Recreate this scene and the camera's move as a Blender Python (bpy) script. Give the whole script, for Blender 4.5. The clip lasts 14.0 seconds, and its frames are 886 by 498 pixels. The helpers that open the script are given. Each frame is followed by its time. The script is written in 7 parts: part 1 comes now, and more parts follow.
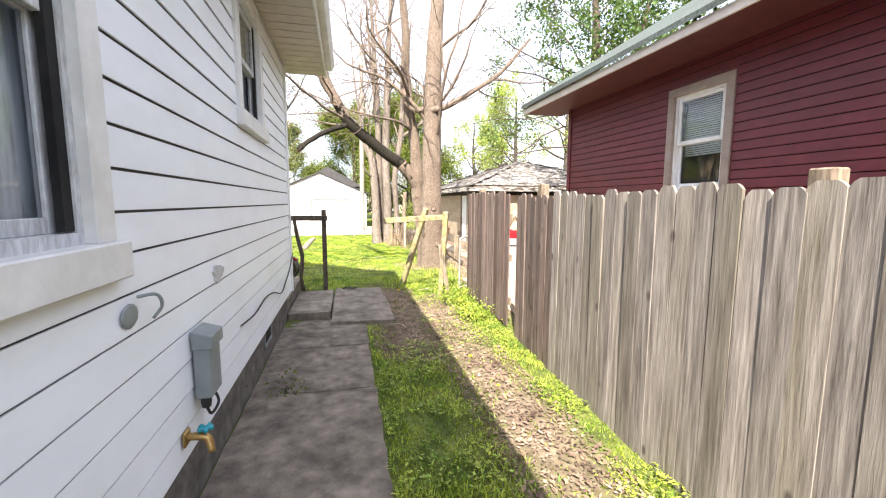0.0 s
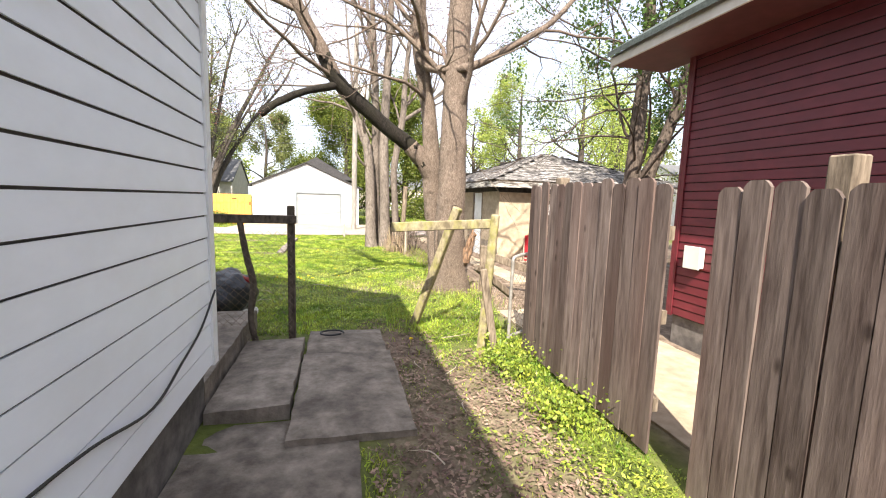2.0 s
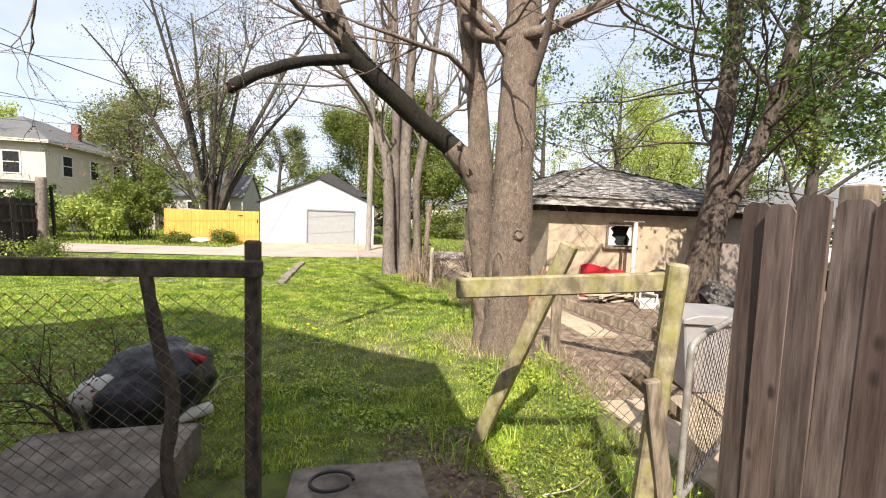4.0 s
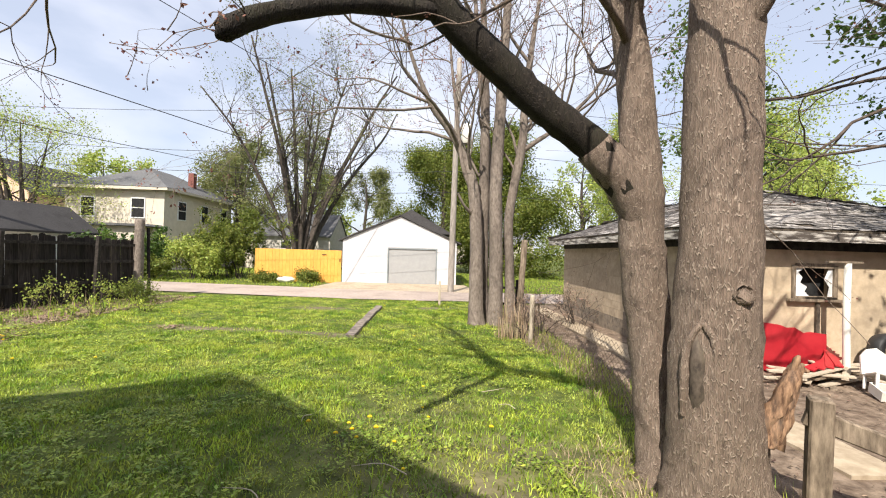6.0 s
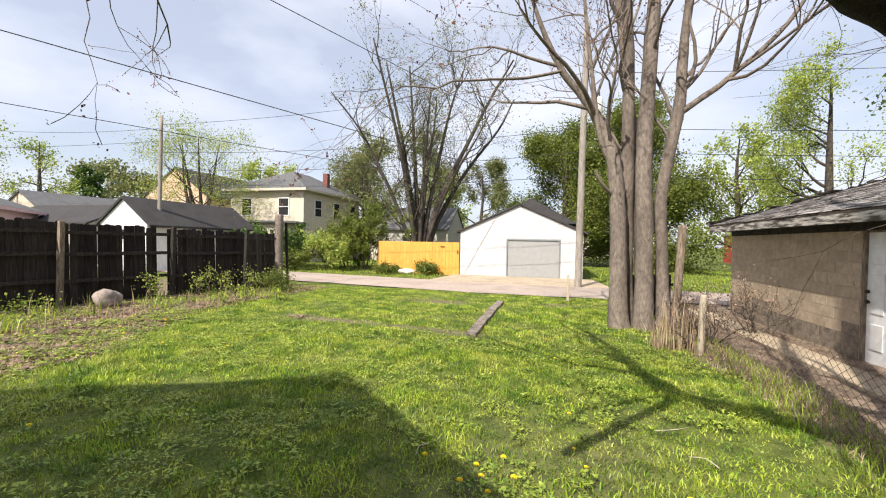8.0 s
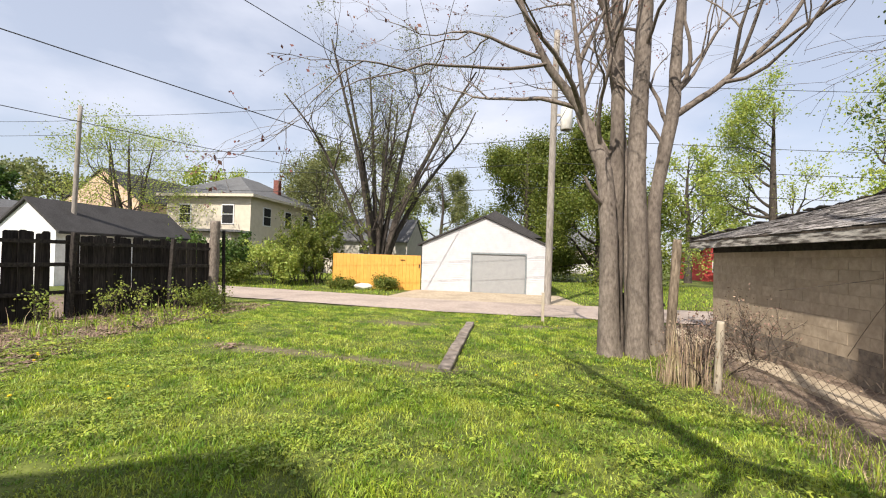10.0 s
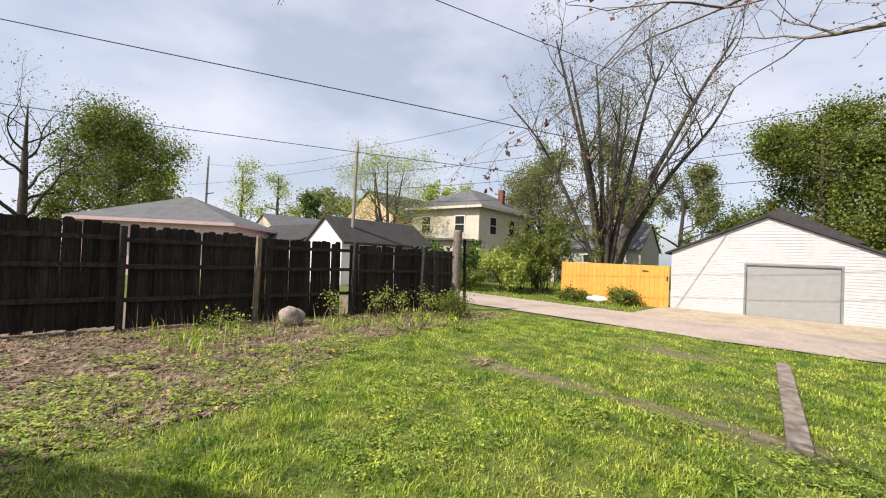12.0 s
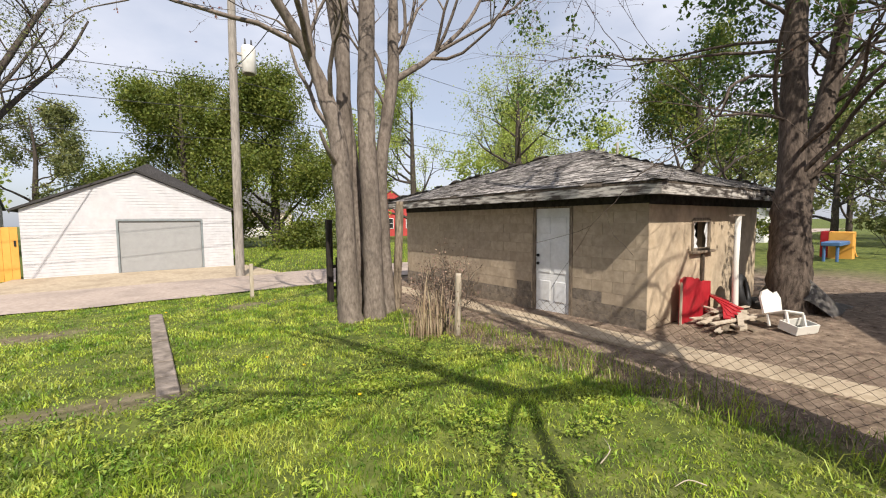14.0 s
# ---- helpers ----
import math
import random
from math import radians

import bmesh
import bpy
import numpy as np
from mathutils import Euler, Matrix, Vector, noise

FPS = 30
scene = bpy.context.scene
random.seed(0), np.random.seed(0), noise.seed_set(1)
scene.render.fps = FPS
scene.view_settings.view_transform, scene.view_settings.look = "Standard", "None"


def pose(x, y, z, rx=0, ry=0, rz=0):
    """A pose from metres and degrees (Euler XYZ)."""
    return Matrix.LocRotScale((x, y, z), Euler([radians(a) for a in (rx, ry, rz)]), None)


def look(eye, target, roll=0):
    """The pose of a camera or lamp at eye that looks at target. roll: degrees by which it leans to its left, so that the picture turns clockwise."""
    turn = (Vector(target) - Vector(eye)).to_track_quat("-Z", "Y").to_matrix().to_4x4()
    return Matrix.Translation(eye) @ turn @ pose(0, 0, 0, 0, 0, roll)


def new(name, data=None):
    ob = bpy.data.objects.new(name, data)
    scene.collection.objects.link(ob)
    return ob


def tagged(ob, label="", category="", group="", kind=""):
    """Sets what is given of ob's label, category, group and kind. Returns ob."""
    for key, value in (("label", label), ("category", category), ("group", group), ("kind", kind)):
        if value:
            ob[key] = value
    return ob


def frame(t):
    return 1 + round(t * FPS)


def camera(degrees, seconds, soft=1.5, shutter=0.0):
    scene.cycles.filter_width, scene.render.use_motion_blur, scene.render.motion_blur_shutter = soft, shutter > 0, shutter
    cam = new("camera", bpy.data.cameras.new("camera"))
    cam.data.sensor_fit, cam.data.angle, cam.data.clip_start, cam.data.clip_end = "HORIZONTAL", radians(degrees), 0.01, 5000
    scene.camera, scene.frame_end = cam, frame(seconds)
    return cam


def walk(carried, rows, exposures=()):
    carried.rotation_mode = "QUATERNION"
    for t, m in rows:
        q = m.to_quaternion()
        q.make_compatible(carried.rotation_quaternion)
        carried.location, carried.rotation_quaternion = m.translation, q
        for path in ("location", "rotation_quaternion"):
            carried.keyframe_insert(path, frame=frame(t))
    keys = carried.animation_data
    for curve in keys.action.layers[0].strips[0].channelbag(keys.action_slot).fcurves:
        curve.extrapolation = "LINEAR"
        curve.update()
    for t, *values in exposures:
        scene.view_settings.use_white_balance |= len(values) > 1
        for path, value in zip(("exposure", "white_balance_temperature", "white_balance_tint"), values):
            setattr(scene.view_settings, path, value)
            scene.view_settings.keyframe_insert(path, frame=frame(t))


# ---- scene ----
cam = camera(95.1, 14.0, soft=1.1)
METRES, EYE, TILT, LEAN, TURN = 12.143, 1.7, 0.0, 0.0, -13.3
ROWS = [
    (0.0, 0.0, 0.0, 0.0, 0.02, -6.62, -0.2),
    (0.5, -0.0148, 0.0644, -0.0012, 1.64, -6.9, -0.02),
    (1.0, -0.0295, 0.1237, -0.0005, -0.07, -5.74, 0.58),
    (1.5, -0.039, 0.1824, -0.0016, 1.77, -5.71, 0.0),
    (2.0, -0.0488, 0.2377, -0.0032, -1.11, -6.83, -1.78),
    (4.5, -0.1012, 0.4692, 0.0025, 2.52, -3.46, -2.47),
    (5.0, -0.1158, 0.5136, 0.003, 12.46, -2.6, -1.21),
    (5.5, -0.1244, 0.5559, 0.0037, 11.68, -1.11, -1.1),
    (6.0, -0.1307, 0.5903, 0.0044, 12.0, 0.41, -1.67),
    (6.5, -0.1448, 0.6183, 0.0058, 13.24, -0.13, -1.27),
    (7.0, -0.1538, 0.632, 0.0066, 16.75, -0.75, -1.95),
    (7.5, -0.1648, 0.6465, 0.0037, 23.92, -0.58, -2.16),
    (8.0, -0.1749, 0.6728, -0.0025, 28.25, -0.99, -1.11),
    (10.5, -0.2716, 0.7882, -0.002, 21.53, 1.67, -1.89),
    (11.0, -0.3043, 0.8071, -0.0023, 33.28, 1.85, -0.88),
    (11.5, -0.3305, 0.812, -0.0023, 45.47, 0.85, -0.78),
    (12.0, -0.3566, 0.808, 0.0001, 51.63, 0.96, -2.4),
    (12.5, -0.3667, 0.8236, 0.0016, 42.45, 0.41, -1.29),
    (13.0, -0.3655, 0.8405, 0.0014, 17.12, -2.78, -0.04),
    (13.5, -0.3557, 0.8425, 0.0018, -10.08, -4.7, 0.4),
    (14.0, -0.3482, 0.8401, 0.0019, -23.32, -3.93, 0.56),
]
walk(cam, [(t, pose(0, 0, EYE, TILT, LEAN, TURN) @ pose(METRES * x, METRES * y, METRES * z, 90 + pitch, roll, yaw)) for t, x, y, z, yaw, pitch, roll in ROWS],
     exposures=((0.0, 1.8), (1.0, 1.68), (2.2, 1.25), (4.3, 0.72), (7.0, 0.53), (11.0, 0.34), (14.0, 0.25)))

# ---- world, sun ----
SHADOW = Vector((0.33, 0.89, -1.0))          # way of the sunlight
world = bpy.data.worlds.new("world")
scene.world = world
world.use_nodes = True
wt = world.node_tree
wt.nodes.clear()


def wnode(kind, **values):
    n = wt.nodes.new(kind)
    for k, v in values.items():
        n.inputs[k].default_value = v
    return n


sky = wt.nodes.new("ShaderNodeTexSky")
sky.sky_type, sky.sun_disc = "NISHITA", False
sky.sun_elevation, sky.sun_rotation = radians(46), radians(200)
sky.air_density, sky.dust_density, sky.ozone_density = 1.0, 2.0, 1.5
wco = wt.nodes.new("ShaderNodeTexCoord")
wmap = wt.nodes.new("ShaderNodeMapping")
wmap.inputs["Scale"].default_value = (1.0, 1.0, 2.2)
wnoise = wnode("ShaderNodeTexNoise", Scale=2.2, Detail=7.0, Roughness=0.5)
wramp = wt.nodes.new("ShaderNodeValToRGB")
wramp.color_ramp.elements[0].position, wramp.color_ramp.elements[0].color = 0.40, (0.5, 0.5, 0.5, 1)
wramp.color_ramp.elements[1].position, wramp.color_ramp.elements[1].color = 0.64, (1, 1, 1, 1)
wmix = wt.nodes.new("ShaderNodeMix")
wmix.data_type = "RGBA"
wmix.inputs[7].default_value = (5.9, 6.12, 7.0, 1)
wback = wnode("ShaderNodeBackground", Strength=0.118)
wout = wt.nodes.new("ShaderNodeOutputWorld")
for a, b in ((wco.outputs["Generated"], wmap.inputs["Vector"]), (wmap.outputs["Vector"], wnoise.inputs["Vector"]), (wnoise.outputs["Fac"], wramp.inputs["Fac"]),
             (wramp.outputs["Color"], wmix.inputs[0]), (sky.outputs["Color"], wmix.inputs[6]), (wmix.outputs[2], wback.inputs["Color"]),
             (wback.outputs["Background"], wout.inputs["Surface"])):
    wt.links.new(a, b)
sun_data = bpy.data.lights.new("sun", "SUN")
sun_data.energy, sun_data.angle, sun_data.color = 5.0, radians(0.53), (1.0, 0.93, 0.82)
sun = new("sun", sun_data)
sun.matrix_world = look(-SHADOW * 40, (0, 0, 0))

# ---- materials ----


def surf(name, c1, c2, scale=6.0, rough=0.7, bump=0.3, stretch=(1, 1, 1), rand=0.0, metal=0.0, dirt=None, dirt_scale=0.7, dirt_amount=0.5, bump_scale=0.0,
         island=0.0, dist=0.01, lo=0.35, hi=0.65, trans=0.0):
    """Two colours by fine noise, stains at a larger scale, piece-to-piece change, bump."""
    m = bpy.data.materials.new(name)
    m.use_nodes = True
    t = m.node_tree
    b = t.nodes["Principled BSDF"]
    link = t.links.new
    geo = t.nodes.new("ShaderNodeNewGeometry")
    mp = t.nodes.new("ShaderNodeMapping")
    mp.inputs["Scale"].default_value = stretch
    link(geo.outputs["Position"], mp.inputs["Vector"])
    vec = mp.outputs["Vector"]
    if rand:
        oi = t.nodes.new("ShaderNodeObjectInfo")
        add = t.nodes.new("ShaderNodeVectorMath")
        add.operation = "MULTIPLY_ADD"
        add.inputs[1].default_value = (37, 53, 71)
        link(oi.outputs["Random"], add.inputs[0])
        link(vec, add.inputs[2])
        vec = add.outputs[0]
    n1 = t.nodes.new("ShaderNodeTexNoise")
    n1.inputs["Scale"].default_value, n1.inputs["Detail"].default_value, n1.inputs["Roughness"].default_value = scale, 7, 0.62
    link(vec, n1.inputs["Vector"])
    r1 = t.nodes.new("ShaderNodeValToRGB")
    r1.color_ramp.elements[0].position, r1.color_ramp.elements[0].color = lo, (*c1, 1)
    r1.color_ramp.elements[1].position, r1.color_ramp.elements[1].color = hi, (*c2, 1)
    link(n1.outputs["Fac"], r1.inputs["Fac"])
    col = r1.outputs["Color"]
    if dirt:
        n2 = t.nodes.new("ShaderNodeTexNoise")
        n2.inputs["Scale"].default_value, n2.inputs["Detail"].default_value, n2.inputs["Roughness"].default_value = dirt_scale, 5, 0.6
        link(vec, n2.inputs["Vector"])
        r2 = t.nodes.new("ShaderNodeValToRGB")
        r2.color_ramp.elements[0].position, r2.color_ramp.elements[0].color = 0.45, (0, 0, 0, 1)
        r2.color_ramp.elements[1].position, r2.color_ramp.elements[1].color = 0.72, (dirt_amount, dirt_amount, dirt_amount, 1)
        link(n2.outputs["Fac"], r2.inputs["Fac"])
        mx = t.nodes.new("ShaderNodeMix")
        mx.data_type = "RGBA"
        mx.inputs[7].default_value = (*dirt, 1)
        link(r2.outputs["Color"], mx.inputs[0])
        link(col, mx.inputs[6])
        col = mx.outputs[2]
    if rand or island:
        hs = t.nodes.new("ShaderNodeHueSaturation")
        mr = t.nodes.new("ShaderNodeMapRange")
        k = rand or island
        mr.inputs["To Min"].default_value, mr.inputs["To Max"].default_value = 1 - k, 1 + k
        link(oi.outputs["Random"] if rand else geo.outputs["Random Per Island"], mr.inputs["Value"])
        link(mr.outputs[0], hs.inputs["Value"])
        if island:
            mh = t.nodes.new("ShaderNodeMapRange")
            mh.inputs["To Min"].default_value, mh.inputs["To Max"].default_value = 0.475, 0.52
            sep = t.nodes.new("ShaderNodeMath")
            sep.operation = "FRACT"
            mul = t.nodes.new("ShaderNodeMath")
            mul.operation = "MULTIPLY"
            mul.inputs[1].default_value = 17.3
            link(geo.outputs["Random Per Island"], mul.inputs[0])
            link(mul.outputs[0], sep.inputs[0])
            link(sep.outputs[0], mh.inputs["Value"])
            link(mh.outputs[0], hs.inputs["Hue"])
        link(col, hs.inputs["Color"])
        col = hs.outputs["Color"]
    link(col, b.inputs["Base Color"])
    b.inputs["Roughness"].default_value, b.inputs["Metallic"].default_value = rough, metal
    if rough > 0.6:
        b.inputs["Specular IOR Level"].default_value = 0.25
    if bump:
        nb = n1
        if bump_scale:
            nb = t.nodes.new("ShaderNodeTexNoise")
            nb.inputs["Scale"].default_value, nb.inputs["Detail"].default_value = bump_scale, 6
            link(vec, nb.inputs["Vector"])
        bp = t.nodes.new("ShaderNodeBump")
        bp.inputs["Strength"].default_value, bp.inputs["Distance"].default_value = bump, dist
        link(nb.outputs["Fac"], bp.inputs["Height"])
        link(bp.outputs["Normal"], b.inputs["Normal"])
    if trans:
        tr = t.nodes.new("ShaderNodeBsdfTranslucent")
        ms = t.nodes.new("ShaderNodeMixShader")
        ms.inputs[0].default_value = trans
        link(col, tr.inputs["Color"])
        link(b.outputs[0], ms.inputs[1])
        link(tr.outputs[0], ms.inputs[2])
        link(ms.outputs[0], t.nodes["Material Output"].inputs["Surface"])
    return m


def add_knots(m, dark):
    """Dark knots, taller than wide, scattered over weathered boards."""
    t = m.node_tree
    link = t.links.new
    b = t.nodes["Principled BSDF"]
    geo = t.nodes.new("ShaderNodeNewGeometry")
    mp = t.nodes.new("ShaderNodeMapping")
    mp.inputs["Scale"].default_value = (5.0, 5.0, 2.6)
    link(geo.outputs["Position"], mp.inputs["Vector"])
    v = t.nodes.new("ShaderNodeTexVoronoi")
    v.inputs["Scale"].default_value = 1.0
    link(mp.outputs["Vector"], v.inputs["Vector"])
    ramp = t.nodes.new("ShaderNodeValToRGB")
    ramp.color_ramp.elements[0].position, ramp.color_ramp.elements[0].color = 0.05, (0.9, 0.9, 0.9, 1)
    ramp.color_ramp.elements[1].position, ramp.color_ramp.elements[1].color = 0.13, (0, 0, 0, 1)
    link(v.outputs["Distance"], ramp.inputs["Fac"])
    mix = t.nodes.new("ShaderNodeMix")
    mix.data_type = "RGBA"
    old = b.inputs["Base Color"].links[0].from_socket
    link(ramp.outputs["Color"], mix.inputs[0])
    link(old, mix.inputs[6])
    mix.inputs[7].default_value = (*dark, 1)
    link(mix.outputs[2], b.inputs["Base Color"])


def glass(name, tint=(0.85, 0.9, 0.92), rough=0.03):
    m = bpy.data.materials.new(name)
    m.use_nodes = True
    b = m.node_tree.nodes["Principled BSDF"]
    b.inputs["Base Color"].default_value = (*tint, 1)
    b.inputs["Roughness"].default_value, b.inputs["Transmission Weight"].default_value, b.inputs["IOR"].default_value = rough, 1.0, 1.45
    return m


SIDING = surf("white_siding", (0.84, 0.87, 0.93), (0.88, 0.91, 0.97), 3.0, 0.45, 0.06, (1, 1, 2), dirt=(0.74, 0.74, 0.75), dirt_scale=1.6, dirt_amount=0.35, bump_scale=40)
WHITE = surf("white_paint", (0.72, 0.72, 0.72), (0.82, 0.82, 0.82), 9, 0.5, 0.1, dirt=(0.5, 0.48, 0.44), dirt_scale=3, dirt_amount=0.4)
SASH = surf("worn_sash", (0.45, 0.47, 0.5), (0.7, 0.72, 0.75), 14, 0.6, 0.2, (4, 4, 1), dirt=(0.25, 0.24, 0.23), dirt_scale=8, dirt_amount=0.6)
# Near black for small dark parts, and for unlit openings painted dark.
DARK = surf("dark_parts_and_shade", (0.015, 0.015, 0.017), (0.03, 0.03, 0.03), 8, 0.8, 0.1)
# Grey for the sheet that paints lap shadows between white boards.
LAP_SHADE = surf("painted_lap_shadow", (0.10, 0.10, 0.11), (0.15, 0.15, 0.16), 8, 0.8, 0.1)
GARWHITE = surf("aged_white_siding", (0.50, 0.49, 0.51), (0.575, 0.565, 0.58), 5, 0.55, 0.08, dirt=(0.52, 0.5, 0.49), dirt_scale=2.0, dirt_amount=0.4)
FOUND = surf("foundation", (0.10, 0.09, 0.085), (0.2, 0.18, 0.165), 9, 0.85, 0.5, dirt=(0.05, 0.045, 0.04), dirt_scale=2.5, dirt_amount=0.7)
RED = surf("red_siding", (0.115, 0.013, 0.02), (0.155, 0.02, 0.028), 5, 0.5, 0.06, (1, 1, 2), dirt=(0.085, 0.014, 0.018), dirt_scale=1.2, dirt_amount=0.5, bump_scale=40)
TRIMTAN = surf("tan_trim", (0.27, 0.215, 0.185), (0.35, 0.285, 0.25), 7, 0.6, 0.1)
CREAM = surf("cream_fascia", (0.62, 0.55, 0.48), (0.72, 0.65, 0.58), 6, 0.55, 0.08, dirt=(0.4, 0.34, 0.28), dirt_scale=2, dirt_amount=0.4)
SOFFIT = surf("soffit", (0.5, 0.45, 0.4), (0.6, 0.55, 0.49), 6, 0.6, 0.08)
SHINGLE = surf("asphalt_shingle", (0.10, 0.10, 0.105), (0.2, 0.2, 0.205), 30, 0.95, 0.6, rand=0.25, dirt=(0.08, 0.075, 0.07), dirt_scale=1.5, dirt_amount=0.5)
SHINGLE_J = surf("roof_shingle", (0.10, 0.10, 0.105), (0.2, 0.2, 0.205), 30, 0.95, 0.6, island=0.25, dirt=(0.08, 0.075, 0.07), dirt_scale=1.5, dirt_amount=0.5)
GREENROOF = surf("grey_green_shingle", (0.055, 0.068, 0.064), (0.115, 0.135, 0.128), 30, 0.95, 0.6, dirt=(0.05, 0.055, 0.05), dirt_scale=1.5, dirt_amount=0.5)
DARKROOF = surf("dark_roof_shingle", (0.035, 0.033, 0.034), (0.085, 0.08, 0.08), 30, 0.95, 0.6, island=0.25, dirt=(0.03, 0.028, 0.027), dirt_scale=1.5, dirt_amount=0.5)
OLDSHINGLE = surf("old_shingle", (0.06, 0.052, 0.048), (0.46, 0.425, 0.40), 9, 0.95, 0.7, (1, 1, 1), rand=0.5, dirt=(0.06, 0.052, 0.048), dirt_scale=2.2, dirt_amount=0.8)
OLDSHINGLE_J = surf("old_shingle_rest", (0.06, 0.052, 0.048), (0.46, 0.425, 0.40), 9, 0.95, 0.7, (1, 1, 1), island=0.5, dirt=(0.06, 0.052, 0.048), dirt_scale=2.2, dirt_amount=0.8)
FENCE = surf("weathered_fence", (0.105, 0.087, 0.078), (0.37, 0.33, 0.302), 4.5, 0.85, 0.7, (7, 7, 0.5), rand=0.26, dirt=(0.17, 0.15, 0.095), dirt_scale=0.45, dirt_amount=0.6, lo=0.3, hi=0.68)
FENCE_BROWN = surf("browned_fence", (0.07, 0.047, 0.04), (0.235, 0.182, 0.158), 4.0, 0.85, 0.6, (6, 6, 0.6), rand=0.3, dirt=(0.12, 0.068, 0.055), dirt_scale=0.5, dirt_amount=0.7, lo=0.3, hi=0.7)
add_knots(FENCE, (0.075, 0.058, 0.05))
add_knots(FENCE_BROWN, (0.045, 0.03, 0.025))
# This soffit colour holds the red reflected up from the siding.
BOUNCE_SOFFIT = surf("red_bounce_soffit", (0.075, 0.018, 0.02), (0.11, 0.028, 0.03), 6, 0.6, 0.08)
DARKFENCE = surf("dark_fence", (0.015, 0.012, 0.0105), (0.05, 0.04, 0.035), 5.0, 0.9, 0.5, (7, 7, 0.5), rand=0.35, dirt=(0.015, 0.013, 0.012), dirt_scale=1.0, dirt_amount=0.6)
OLDWOOD = surf("old_timber", (0.12, 0.09, 0.065), (0.34, 0.27, 0.20), 6, 0.85, 0.5, (5, 5, 1), dirt=(0.07, 0.055, 0.04), dirt_scale=2, dirt_amount=0.6)
DARKWOOD = surf("dark_timber", (0.045, 0.035, 0.028), (0.14, 0.11, 0.085), 6, 0.85, 0.5, (4, 4, 2), dirt=(0.10, 0.085, 0.055), dirt_scale=3, dirt_amount=0.4)
MOSSWOOD = surf("mossy_timber", (0.15, 0.12, 0.075), (0.40, 0.34, 0.21), 6, 0.85, 0.5, (3, 3, 2), dirt=(0.27, 0.26, 0.055), dirt_scale=3.5, dirt_amount=0.85)
PALEWOOD = surf("pale_post", (0.42, 0.35, 0.27), (0.6, 0.52, 0.42), 6, 0.8, 0.4, (4, 4, 1), dirt=(0.3, 0.24, 0.15), dirt_scale=3, dirt_amount=0.5)
CONC = surf("walk_concrete", (0.115, 0.094, 0.075), (0.32, 0.272, 0.225), 7, 0.9, 0.6, dirt=(0.06, 0.049, 0.041), dirt_scale=2.6, dirt_amount=0.8, bump_scale=55, lo=0.3, hi=0.7)
PALECONC = surf("pale_concrete", (0.36, 0.285, 0.20), (0.50, 0.41, 0.30), 8, 0.9, 0.3, dirt=(0.24, 0.185, 0.13), dirt_scale=1.2, dirt_amount=0.6, bump_scale=60)
ALLEY = surf("alley_paving", (0.36, 0.285, 0.24), (0.47, 0.385, 0.33), 9, 0.9, 0.3, dirt=(0.20, 0.165, 0.14), dirt_scale=0.6, dirt_amount=0.6, bump_scale=50)
BLOCK = surf("painted_block", (0.36, 0.285, 0.205), (0.49, 0.395, 0.29), 8, 0.85, 0.3, rand=0.07, dirt=(0.33, 0.26, 0.185), dirt_scale=1.3, dirt_amount=0.6, bump_scale=70)
BLOCK_BASE = surf("bare_block", (0.12, 0.10, 0.082), (0.27, 0.225, 0.18), 9, 0.9, 0.5, rand=0.1, dirt=(0.36, 0.29, 0.21), dirt_scale=5, dirt_amount=0.7, bump_scale=70)
STUCCO = surf("cream_stucco", (0.50, 0.39, 0.27), (0.61, 0.49, 0.35), 7, 0.85, 0.2, dirt=(0.30, 0.235, 0.17), dirt_scale=2.6, dirt_amount=0.8, bump_scale=80)
NEAR_BLACK = surf("near_black_board", (0.018, 0.017, 0.016), (0.06, 0.055, 0.05), 8, 0.9, 0.3)
FASCIA = surf("peeling_fascia", (0.09, 0.075, 0.065), (0.60, 0.56, 0.51), 4, 0.8, 0.4, (0.7, 0.7, 5), lo=0.42, hi=0.58)
YELLOW = surf("yellow_fence", (0.70, 0.33, 0.055), (0.78, 0.40, 0.08), 4, 0.6, 0.08, rand=0.05, dirt=(0.58, 0.25, 0.05), dirt_scale=1, dirt_amount=0.3)
GARDOOR = surf("garage_door", (0.31, 0.31, 0.31), (0.35, 0.35, 0.35), 4, 0.5, 0.03)
PUTTY = surf("grey_putty", (0.46, 0.45, 0.45), (0.56, 0.55, 0.55), 14, 0.8, 0.15, dirt=(0.66, 0.65, 0.66), dirt_scale=9, dirt_amount=0.5)
METALBOX = surf("grey_metal", (0.22, 0.25, 0.26), (0.28, 0.31, 0.32), 8, 0.45, 0.05, metal=0.2)
GALV = surf("galvanised_wire", (0.30, 0.27, 0.24), (0.5, 0.47, 0.43), 12, 0.55, 0.1, metal=0.5)
RUSTWIRE = surf("rusty_wire", (0.13, 0.085, 0.06), (0.34, 0.27, 0.21), 12, 0.7, 0.1, metal=0.2)
BLACK = surf("black_rubber", (0.012, 0.012, 0.013), (0.03, 0.03, 0.032), 10, 0.6, 0.2)
BAG = surf("black_bag", (0.010, 0.011, 0.014), (0.025, 0.027, 0.033), 6, 0.32, 0.5, bump_scale=14, dist=0.04)
BRASS = surf("brass", (0.35, 0.22, 0.08), (0.5, 0.33, 0.13), 20, 0.4, 0.1, metal=0.8)
BLUEPLASTIC = surf("blue_plastic", (0.06, 0.13, 0.28), (0.08, 0.17, 0.34), 8, 0.5, 0.05)
TEAL = surf("teal_handle", (0.02, 0.28, 0.36), (0.03, 0.34, 0.42), 10, 0.5, 0.05)
